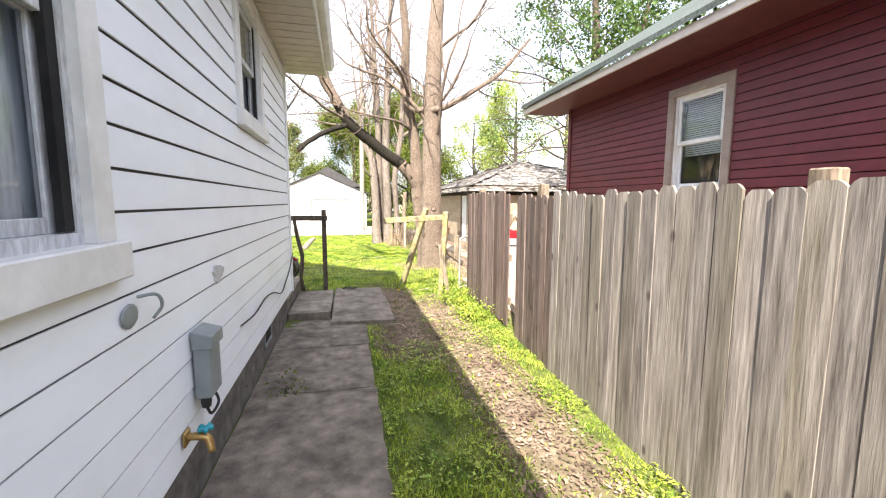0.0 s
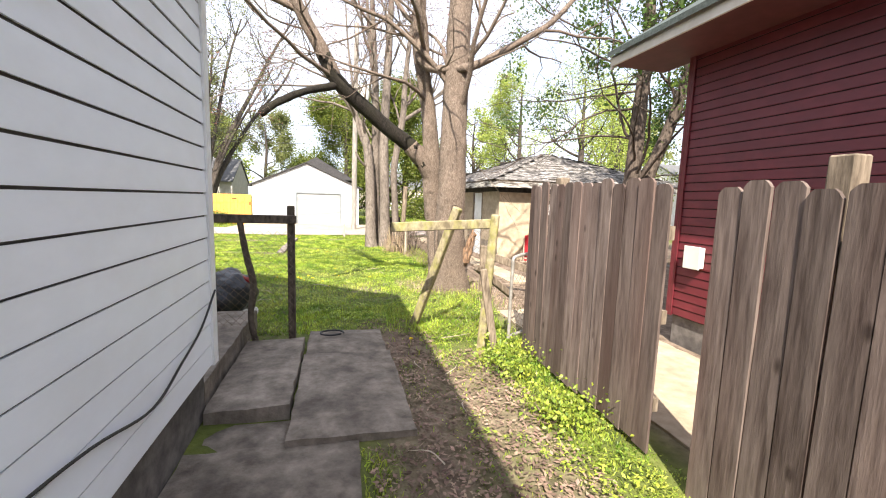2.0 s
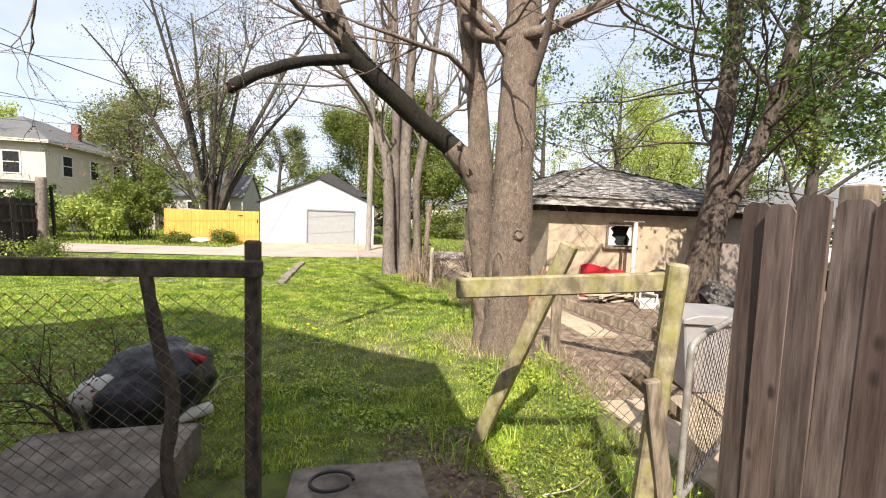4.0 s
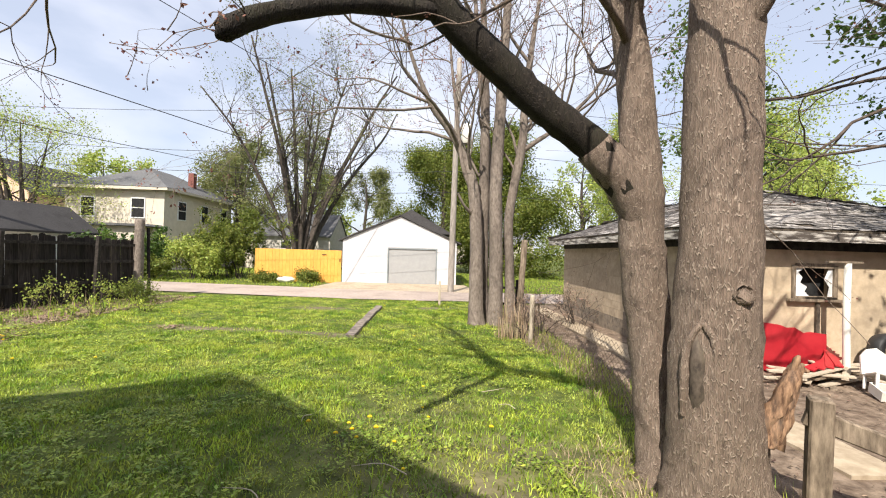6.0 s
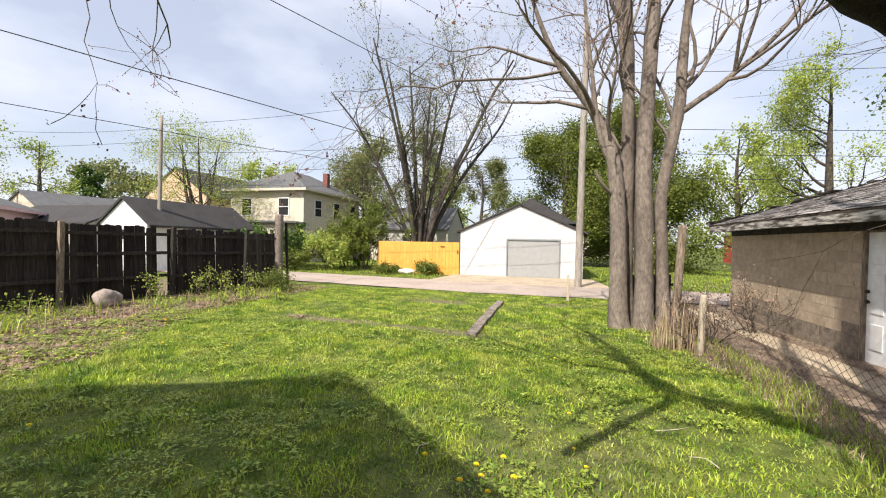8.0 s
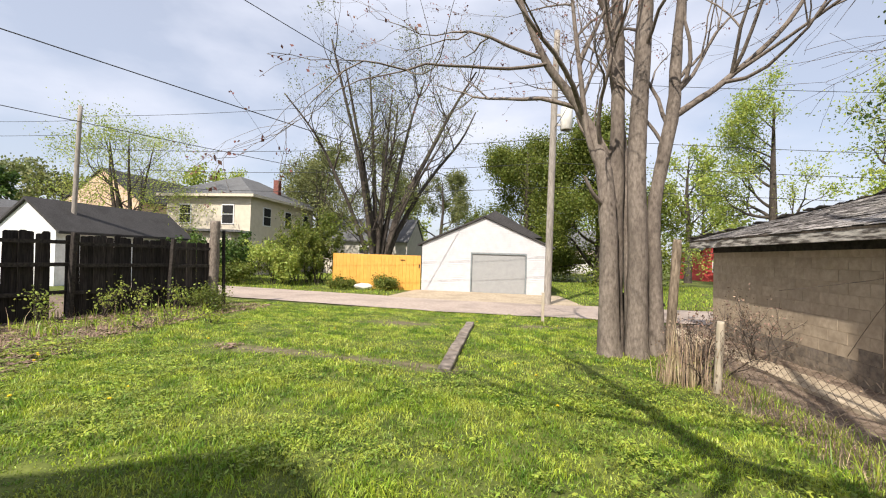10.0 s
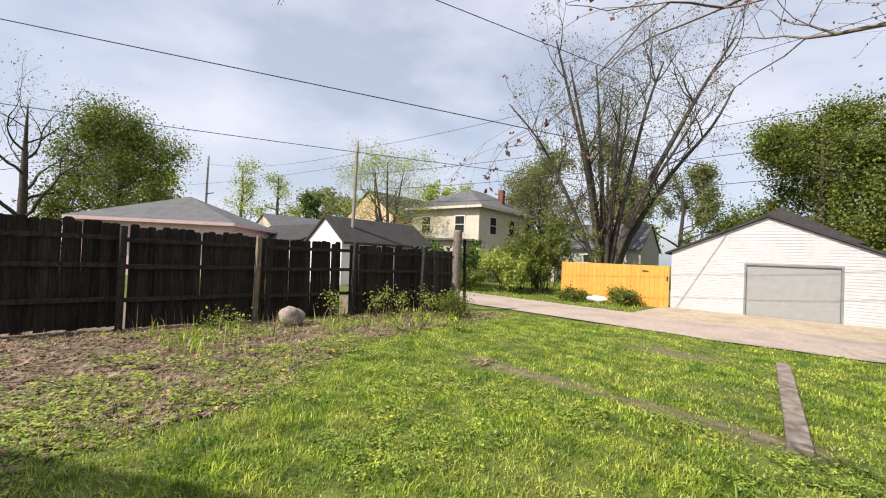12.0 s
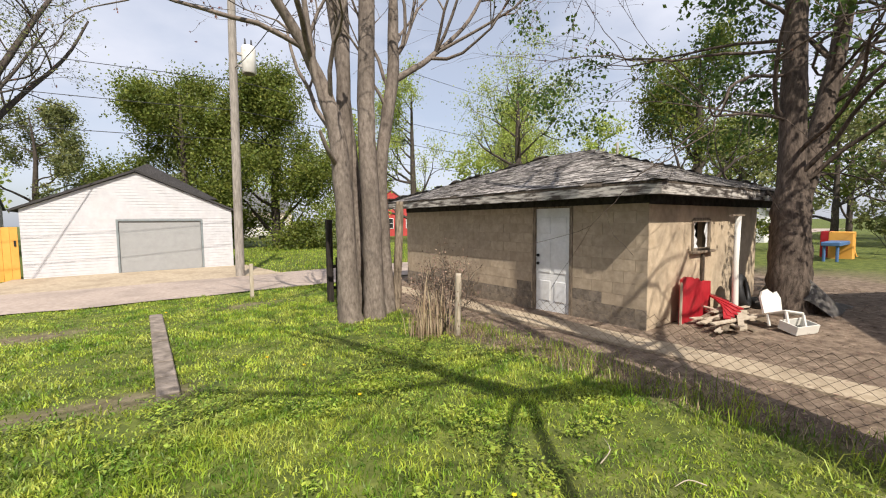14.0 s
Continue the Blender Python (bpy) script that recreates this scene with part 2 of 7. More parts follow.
REDPANEL = surf("red_panel", (0.36, 0.012, 0.022), (0.46, 0.025, 0.035), 5, 0.45, 0.1, dirt=(0.4, 0.01, 0.02), dirt_scale=4, dirt_amount=0.5)
PLASTIC = surf("white_plastic", (0.7, 0.68, 0.62), (0.8, 0.78, 0.73), 6, 0.4, 0.05, dirt=(0.5, 0.45, 0.38), dirt_scale=3, dirt_amount=0.4)
GREYBIN = surf("grey_bin", (0.27, 0.25, 0.25), (0.34, 0.32, 0.32), 5, 0.5, 0.08, dirt=(0.2, 0.18, 0.17), dirt_scale=2, dirt_amount=0.5)
STONE = surf("pale_stone", (0.22, 0.18, 0.155), (0.46, 0.385, 0.335), 5, 0.9, 0.6, dirt=(0.16, 0.13, 0.11), dirt_scale=6, dirt_amount=0.7)
KERB = surf("kerb_concrete", (0.17, 0.14, 0.115), (0.33, 0.275, 0.235), 7, 0.9, 0.6, dirt=(0.12, 0.1, 0.08), dirt_scale=2.5, dirt_amount=0.7, bump_scale=30)
POLE = surf("grey_pole", (0.22, 0.195, 0.17), (0.38, 0.34, 0.30), 5, 0.85, 0.4, (4, 4, 0.6))
TARP = surf("grey_tarp", (0.13, 0.115, 0.105), (0.22, 0.2, 0.185), 5, 0.6, 0.3, dirt=(0.3, 0.26, 0.22), dirt_scale=3, dirt_amount=0.4)
FENCERAIL = surf("fence_rail", (0.022, 0.018, 0.016), (0.062, 0.052, 0.045), 5, 0.9, 0.4, (3, 3, 3))
BARK1 = surf("ridged_bark", (0.095, 0.068, 0.052), (0.27, 0.20, 0.155), 9.0, 0.9, 0.5, (3, 3, 1), dirt=(0.12, 0.085, 0.062), dirt_scale=1.8, dirt_amount=0.5, dist=0.03, lo=0.3, hi=0.65)


def add_ridges(m, across, along, pale):
    """A net of pale raised ridges running up the trunk, over the bark's own colour."""
    t = m.node_tree
    link = t.links.new
    b = t.nodes["Principled BSDF"]
    geo = t.nodes.new("ShaderNodeNewGeometry")
    warp = t.nodes.new("ShaderNodeTexNoise")
    warp.inputs["Scale"].default_value, warp.inputs["Detail"].default_value = 14, 4
    link(geo.outputs["Position"], warp.inputs["Vector"])
    bend = t.nodes.new("ShaderNodeVectorMath")
    bend.operation = "MULTIPLY_ADD"
    bend.inputs[1].default_value = (0.014, 0.014, 0.06)
    link(warp.outputs["Color"], bend.inputs[0])
    link(geo.outputs["Position"], bend.inputs[2])
    mp = t.nodes.new("ShaderNodeMapping")
    mp.inputs["Scale"].default_value = (across, across, along)
    link(bend.outputs[0], mp.inputs["Vector"])
    v = t.nodes.new("ShaderNodeTexVoronoi")
    v.feature = "DISTANCE_TO_EDGE"
    v.inputs["Scale"].default_value = 1.0
    link(mp.outputs["Vector"], v.inputs["Vector"])
    r = t.nodes.new("ShaderNodeValToRGB")
    r.color_ramp.elements[0].position, r.color_ramp.elements[0].color = 0.02, (1, 1, 1, 1)
    r.color_ramp.elements[1].position, r.color_ramp.elements[1].color = 0.11, (0, 0, 0, 1)
    link(v.outputs["Distance"], r.inputs["Fac"])
    mix = t.nodes.new("ShaderNodeMix")
    mix.data_type = "RGBA"
    old = b.inputs["Base Color"].links[0].from_socket
    link(r.outputs["Color"], mix.inputs[0])
    link(old, mix.inputs[6])
    mix.inputs[7].default_value = (*pale, 1)
    link(mix.outputs[2], b.inputs["Base Color"])
    bump = t.nodes.new("ShaderNodeBump")
    bump.inputs["Strength"].default_value, bump.inputs["Distance"].default_value = 0.8, 0.012
    link(r.outputs["Color"], bump.inputs["Height"])
    if b.inputs["Normal"].links:
        link(b.inputs["Normal"].links[0].from_socket, bump.inputs["Normal"])
    link(bump.outputs["Normal"], b.inputs["Normal"])


add_ridges(BARK1, 85.0, 11.0, (0.36, 0.285, 0.225))
BARK_LIMB = surf("near_black_bark", (0.010, 0.008, 0.0065), (0.034, 0.027, 0.021), 9.0, 0.85, 0.5, (3, 3, 1), dirt=(0.05, 0.048, 0.025), dirt_scale=1.8, dirt_amount=0.5, dist=0.03)
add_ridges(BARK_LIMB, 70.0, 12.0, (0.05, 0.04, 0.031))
BARK_DARK = surf("brown_bark", (0.05, 0.038, 0.03), (0.16, 0.122, 0.098), 6, 0.9, 0.8, (3, 3, 0.9), dirt=(0.06, 0.046, 0.036), dirt_scale=1.2, dirt_amount=0.5, dist=0.03)
RAWWOOD = surf("splintered_wood", (0.10, 0.055, 0.035), (0.44, 0.27, 0.165), 9, 0.85, 0.6, (5, 5, 1), dirt=(0.10, 0.075, 0.06), dirt_scale=5, dirt_amount=0.8)
BARK2 = surf("smooth_bark", (0.115, 0.09, 0.075), (0.30, 0.25, 0.21), 7, 0.9, 0.5, (3, 3, 1.3), dirt=(0.085, 0.068, 0.056), dirt_scale=0.8, dirt_amount=0.7, dist=0.02, lo=0.3, hi=0.7)
BARK3 = surf("far_bark", (0.04, 0.032, 0.027), (0.105, 0.085, 0.07), 4, 0.9, 0.4, (2, 2, 0.8))
LEAF = surf("maple_leaf", (0.095, 0.135, 0.018), (0.23, 0.265, 0.045), 1.2, 0.6, 0, island=0.35, trans=0.4)
LEAF_LAWN = surf("clover_leaf", (0.14, 0.225, 0.03), (0.42, 0.50, 0.07), 3.0, 0.5, 0, island=0.45, trans=0.3)
LEAF_LIGHT = surf("young_leaf", (0.26, 0.34, 0.05), (0.44, 0.50, 0.12), 0.8, 0.6, 0, island=0.3, trans=0.4)
LEAF_DARK = surf("shade_leaf", (0.045, 0.095, 0.018), (0.12, 0.19, 0.03), 0.8, 0.6, 0, island=0.35, trans=0.35)
LEAF_OLIVE = surf("olive_leaf", (0.13, 0.16, 0.05), (0.25, 0.26, 0.09), 0.8, 0.6, 0, island=0.3, trans=0.35)
BUD = surf("brown_bud", (0.16, 0.07, 0.06), (0.30, 0.15, 0.11), 2, 0.7, 0, island=0.3, trans=0.2)
GRASS = surf("grass_blade", (0.15, 0.26, 0.03), (0.46, 0.58, 0.06), 2.6, 0.45, 0, island=0.5, dirt=(0.56, 0.53, 0.16), dirt_scale=1.3, dirt_amount=0.55, trans=0.4, lo=0.40, hi=0.62)
DRYGRASS = surf("dry_stalk", (0.36, 0.26, 0.16), (0.58, 0.46, 0.32), 4, 0.8, 0, island=0.3, trans=0.15)
LITTER = surf("leaf_litter", (0.085, 0.055, 0.04), (0.36, 0.255, 0.185), 3, 0.85, 0, island=0.35)
DANDY = surf("dandelion_yellow", (0.85, 0.62, 0.01), (0.88, 0.72, 0.02), 9, 0.6, 0, island=0.1)
GLASS = glass("window_glass")
BLIND = surf("white_blind", (0.76, 0.76, 0.76), (0.84, 0.84, 0.84), 5, 0.7, 0.05)

# ---- shapes ----


def thing(name, label, category, at=(0, 0, 0), group="", kind=""):
    ob = new(name)
    ob.location = at
    ob.empty_display_size = 0.1
    return tagged(ob, label, category, group, kind)


def under(ob, parent):
    """Parents a mesh that is written in world places."""
    if parent is not None:
        ob.parent = parent
        if parent.type == "EMPTY":
            ob.matrix_parent_inverse = Matrix.Translation(-parent.location)
    return ob


def part(name, bm, material, parent=None, label="", smooth=False, bevel=0.0):
    if bevel:
        bmesh.ops.bevel(bm, geom=list(bm.edges), offset=bevel, segments=1, affect="EDGES", profile=0.5)
    me = bpy.data.meshes.new(name)
    bmesh.ops.recalc_face_normals(bm, faces=bm.faces)
    bm.to_mesh(me)
    bm.free()
    me.materials.append(material)
    if smooth:
        me.shade_smooth()
    ob = under(new(name, me), parent)
    if label:
        ob["label"] = label
    return ob


def raw(name, verts, faces, material, parent=None, label="", smooth=False):
    """A mesh from numpy arrays of corners and equal-sided faces."""
    v, f = np.asarray(verts, np.float32), np.asarray(faces, np.int32)
    me = bpy.data.meshes.new(name)
    me.vertices.add(len(v))
    me.vertices.foreach_set("co", v.ravel())
    k = f.shape[1]
    me.loops.add(f.size)
    me.loops.foreach_set("vertex_index", f.ravel())
    me.polygons.add(len(f))
    me.polygons.foreach_set("loop_start", np.arange(0, f.size, k, dtype=np.int32))
    if smooth:
        me.polygons.foreach_set("use_smooth", np.ones(len(f), bool))
    me.update(calc_edges=True)
    me.validate()
    me.materials.append(material)
    ob = under(new(name, me), parent)
    if label:
        ob["label"] = label
    return ob


def box(bm, x0, x1, y0, y1, z0, z1, m=None):
    vs = [bm.verts.new((x, y, z)) for x in (x0, x1) for y in (y0, y1) for z in (z0, z1)]
    if m is not None:
        for v in vs:
            v.co = m @ v.co
    for q in ((0, 1, 3, 2), (4, 6, 7, 5), (0, 4, 5, 1), (2, 3, 7, 6), (0, 2, 6, 4), (1, 5, 7, 3)):
        bm.faces.new([vs[i] for i in q])
    return vs


def boxes(*rows, m=None):
    bm = bmesh.new()
    for r in rows:
        box(bm, *r, m=m)
    return bm


def prism(points, axis, a, b):
    """A closed outline swept along an axis from a to b. Outline pairs are the two other axes in order."""
    bm = bmesh.new()

    def co(p, s):
        return {"x": (s, p[0], p[1]), "y": (p[0], s, p[1]), "z": (p[0], p[1], s)}[axis]

    va, vb = [bm.verts.new(co(p, a)) for p in points], [bm.verts.new(co(p, b)) for p in points]
    bm.faces.new(va)
    bm.faces.new(vb[::-1])
    for i in range(len(points)):
        j = (i + 1) % len(points)
        bm.faces.new((va[i], vb[i], vb[j], va[j]))
    return bm


def beam(bm, a, b, w, h):
    """A squared timber from a to b."""
    a, b = Vector(a), Vector(b)
    m = Matrix.Translation(a) @ (b - a).to_track_quat("X", "Z").to_matrix().to_4x4()
    box(bm, 0, (b - a).length, -w / 2, w / 2, -h / 2, h / 2, m=m)


class Skin:
    """Collects tubes along lines into one mesh of quads."""

    def __init__(self):
        self.v, self.f, self.n = [], [], 0

    def tube(self, pts, radii, sides=6, wobble=0.0, rng=None):
        pts = np.asarray(pts, float)[:, :3]
        k = len(pts)
        tan = np.gradient(pts, axis=0)
        tan /= np.linalg.norm(tan, axis=1)[:, None] + 1e-9
        ref = np.array((0.31, 0.17, 0.93)) if abs(tan[0][2]) < 0.8 else np.array((0.93, 0.31, 0.17))
        a = np.cross(tan, ref)
        a /= np.linalg.norm(a, axis=1)[:, None] + 1e-9
        b = np.cross(tan, a)
        ang = np.linspace(0, 2 * np.pi, sides, endpoint=False)
        r = np.asarray(radii, float)[:, None] * np.ones(sides)
        if wobble:
            r = r * (1 + wobble * rng.standard_normal((k, sides)))
        ring = pts[:, None] + r[..., None] * (np.cos(ang)[None, :, None] * a[:, None] + np.sin(ang)[None, :, None] * b[:, None])
        self.v.append(ring.reshape(-1, 3))
        i, j = np.meshgrid(np.arange(k - 1), np.arange(sides), indexing="ij")
        j2 = (j + 1) % sides
        self.f.append(self.n + np.stack([i * sides + j, i * sides + j2, (i + 1) * sides + j2, (i + 1) * sides + j], -1).reshape(-1, 4))
        self.n += k * sides
        tip = self.n - sides
        for c in range(1, sides - 2 + (sides > 3), 2):
            if sides > 3:
                self.f.append(np.array([[tip, tip + c, tip + c + 1, tip + (c + 2) % sides]]))

    def make(self, name, material, parent=None, label="", smooth=True):
        return raw(name, np.concatenate(self.v), np.concatenate(self.f), material, parent, label, smooth)


def spline(rows, steps=5):
    """Smooth line through rows of x, y, z, radius."""
    p = np.asarray(rows, float)
    p = np.vstack([2 * p[0] - p[1], p, 2 * p[-1] - p[-2]])
    out = []
    for i in range(1, len(p) - 2):
        for t in np.linspace(0, 1, steps, endpoint=False):
            a, b, c, d = p[i - 1], p[i], p[i + 1], p[i + 2]
            out.append(0.5 * (2 * b + (c - a) * t + (2 * a - 5 * b + 4 * c - d) * t * t + (3 * b - a - 3 * c + d) * t ** 3))
    out.append(p[-2])
    return np.array(out)


def height(x, y):
    """The ground's height: nearly level, falling a little to the alley."""
    x, y = np.asarray(x, float), np.asarray(y, float)
    drop = -0.13 * np.clip((y - 10) / 10, 0, 1) - 0.05 * np.clip((y - 20) / 10, 0, 1)
    return drop + 0.02 * np.sin(x * 1.3 + 0.4) * np.sin(y * 0.9) * (np.clip((y - 8.5) / 2, 0, 1)) * np.clip((22 - y) / 2, 0, 1)

# ---- ground ----


def noise2(x, y, s, seed=0.0):
    return np.array([noise.noise((a * s + seed, b * s - seed, seed * 1.7)) for a, b in zip(np.ravel(x), np.ravel(y))]).reshape(np.shape(x))


def smooth(a, lo, hi):
    t = np.clip((a - lo) / (hi - lo), 0, 1)
    return t * t * (3 - 2 * t)


def alley_mid(x):
    return 24.75 + 0.13 * np.clip(-np.asarray(x, float) - 3, 0, 80) + 0.02 * np.clip(np.asarray(x, float), 0, 100)


FENCE_LINE = [(-13.2, 5.0), (-12.4, 10.3), (-12.0, 12.9), (-11.75, 15.5), (-11.3, 18.1), (-10.6, 20.3), (-10.05, 21.5)]


def fence_x(y):
    return np.interp(y, [p[1] for p in FENCE_LINE], [p[0] for p in FENCE_LINE])


def bare(x, y):
    """How bare of grass the ground is, 0 to 1: mulch by the dark fence, soil by the walk, the neighbour's dirt yard, the worn edge of the drive."""
    n = noise2(x, y, 0.8, 3.1) * 0.9 + noise2(x, y, 3.0, 8.2) * 0.45
    fx = fence_x(y)
    wide = np.interp(y, [8, 13, 16, 21], [5.6, 4.6, 3.0, 1.6])
    mulch = (1 - smooth(x - fx, wide * 0.6, wide * 1.5)) * smooth(y, 7.5, 9.5) * (1 - smooth(y, 20.5, 23.5))
    soil = (1 - smooth(np.abs(x - 0.72), 0.15, 0.55)) * smooth(y, 3.6, 5.2) * (1 - smooth(y, 7.3, 8.8)) * 1.1
    strip = (1 - smooth(np.abs(x - 1.33), 0.12, 0.5)) * (1 - smooth(y, 6.2, 7.6)) * 0.75
    yard = smooth(x - np.interp(y, [-5, 7, 10, 16, 22, 24], [2.1, 2.3, 2.35, 2.0, 2.9, 6]), -0.15, 0.5) * (1 - smooth(y, 22, 24)) * (1 - smooth(x, 13, 17)) * 1.3
    line = (1 - smooth(np.abs(y - 16.1 - (x + 1.7) * -0.1), 0.05, 0.35)) * smooth(x, -6.5, -5.5) * (1 - smooth(x, -1.5, -1.2)) * 0.75
    bald = np.exp(-(((x + 3.4) / 0.9) ** 2 + ((y - 20.3) / 0.35) ** 2)) * 0.9 + np.exp(-(((x - 0.1) / 0.7) ** 2 + ((y - 20.9) / 0.4) ** 2)) * 0.7
    worn = np.exp(-(((x - 0.2) / 1.1) ** 2 + ((y - 10.6) / 1.4) ** 2)) * 0.75 * (0.6 + 0.8 * noise2(x, y, 1.6, 17.0))
    roots = np.exp(-(((x - 2.0) / 0.7) ** 2 + ((y - 10.4) / 0.6) ** 2)) * 0.8
    return np.clip(np.maximum.reduce([mulch, soil, strip, yard, line, bald, worn, roots]) + 0.55 * n * np.maximum.reduce([mulch, soil, strip, yard, line, worn + 0.1]), 0, 1)


def ground_material():
    m = surf("soil_and_shaded_turf", (0.105, 0.074, 0.054), (0.30, 0.228, 0.17), 7, 0.95, 0.7, bump_scale=18, dist=0.03, dirt=(0.13, 0.092, 0.07), dirt_scale=1.1, dirt_amount=0.7)
    t = m.node_tree
    b = t.nodes["Principled BSDF"]
    base = b.inputs["Base Color"].links[0].from_socket
    at = t.nodes.new("ShaderNodeAttribute")
    at.attribute_name = "bare"
    geo = t.nodes.new("ShaderNodeNewGeometry")
    n = t.nodes.new("ShaderNodeTexNoise")
    n.inputs["Scale"].default_value, n.inputs["Detail"].default_value = 5.0, 8
    r = t.nodes.new("ShaderNodeValToRGB")
    # Dark turf tones stand in for shade between the blades.
    r.color_ramp.elements[0].position, r.color_ramp.elements[0].color = 0.3, (0.042, 0.062, 0.013, 1)
    r.color_ramp.elements[1].position, r.color_ramp.elements[1].color = 0.7, (0.16, 0.185, 0.04, 1)
    mx = t.nodes.new("ShaderNodeMix")
    mx.data_type = "RGBA"
    for a, c in ((geo.outputs["Position"], n.inputs["Vector"]), (n.outputs["Fac"], r.inputs["Fac"]), (at.outputs["Fac"], mx.inputs[0]),
                 (r.outputs["Color"], mx.inputs[6]), (base, mx.inputs[7]), (mx.outputs[2], b.inputs["Base Color"])):
        t.links.new(a, c)
    return m


def build_ground():
    far = np.array([18, 24, 34, 50, 80, 140, 300, 800.0])
    gx = np.concatenate([(-far)[::-1], np.arange(-15.75, 14.1, 0.25), far])
    gy = np.concatenate([(-far + 8)[::-1], np.arange(-8, 32.1, 0.25), far + 17])
    x, y = np.meshgrid(gx, gy)
    near = (x > -16) & (x < 14.5) & (y > -8.5) & (y < 32.5)
    z = height(x, y) - 0.012 + np.where(near, 0.018 * noise2(x, y, 1.7, 1.0), 0)
    v = np.stack([x, y, z], -1).reshape(-1, 3)
    w = len(gx)
    i, j = np.meshgrid(np.arange(len(gy) - 1), np.arange(w - 1), indexing="ij")
    f = np.stack([i * w + j, i * w + j + 1, (i + 1) * w + j + 1, (i + 1) * w + j], -1).reshape(-1, 4)
    ob = raw("ground", v, f, ground_material(), smooth=True)
    a = ob.data.attributes.new("bare", "FLOAT", "POINT")
    a.data.foreach_set("value", np.where(near, bare(x, y), 0).ravel().astype(np.float32))
    tagged(ob, "lawn soil with bare dirt and mulch patches", "ground", kind="structure")


build_ground()


def build_alley():
    xs = np.concatenate([np.arange(-90, -14, 4.0), np.arange(-14, 14, 0.5), np.arange(14, 91, 4.0)])
    v, f = [], []
    ks = np.linspace(-1, 1, 7)
    for x in xs:
        for k in ks:
            edge = 0.12 * noise.noise((x * 0.9, k * 9, 2.0)) if abs(k) == 1 else 0
            y = float(alley_mid(x)) + k * 1.95 + edge
            v.append((x, y, float(height(x, y)) + 0.022 + 0.02 * (1 - k * k)))
    for i in range(len(xs) - 1):
        for j in range(6):
            f.append((i * 7 + j, (i + 1) * 7 + j, (i + 1) * 7 + j + 1, i * 7 + j + 1))
    tagged(raw("road", v, f, ALLEY, smooth=True), "worn pale concrete alley with dark stains", "alley", kind="structure")
    v, f = [], []
    n = 13
    for i, x in enumerate(np.linspace(-5.4, 1.9, n)):
        for k in range(6):
            y = 26.3 + k * (30.72 - 26.3) / 5
            v.append((x + (0.5 * (1 - k / 5) * np.sign(x + 1.8)), y, float(height(x, y)) + 0.026 + 0.02 * (k / 5)))
    for i in range(n - 1):
        for k in range(5):
            f.append((i * 6 + k, (i + 1) * 6 + k, (i + 1) * 6 + k + 1, i * 6 + k + 1))
    tagged(raw("pavement", v, f, PALECONC, smooth=True), "pale concrete apron before the garage", "driveway", kind="structure")


build_alley()

# ---- the white house ----
WX, WEND, WSOUTH = -0.82, 6.18, -7.5
SILL, SOFF = 0.43, 3.56


def clapboard(length, face, lap=0.011, gap=0.016):
    """One lapped board along +y with its face to +x; shares one mesh."""
    bm = prism([(0.004, 0), (lap, 0.0), (lap, 0.010), (0.007, face - gap), (0, face - gap)], "y", 0, length)
    me = bpy.data.meshes.new("siding_board")
    bmesh.ops.recalc_face_normals(bm, faces=bm.faces)
    bm.to_mesh(me)
    bm.free()
    return me


def piece(name, me, parent, at, turn=0.0, tilt=(0, 0)):
    ob = new(name, me)
    ob.matrix_basis = pose(*at, tilt[0], tilt[1], turn)
    under(ob, parent)
    return ob


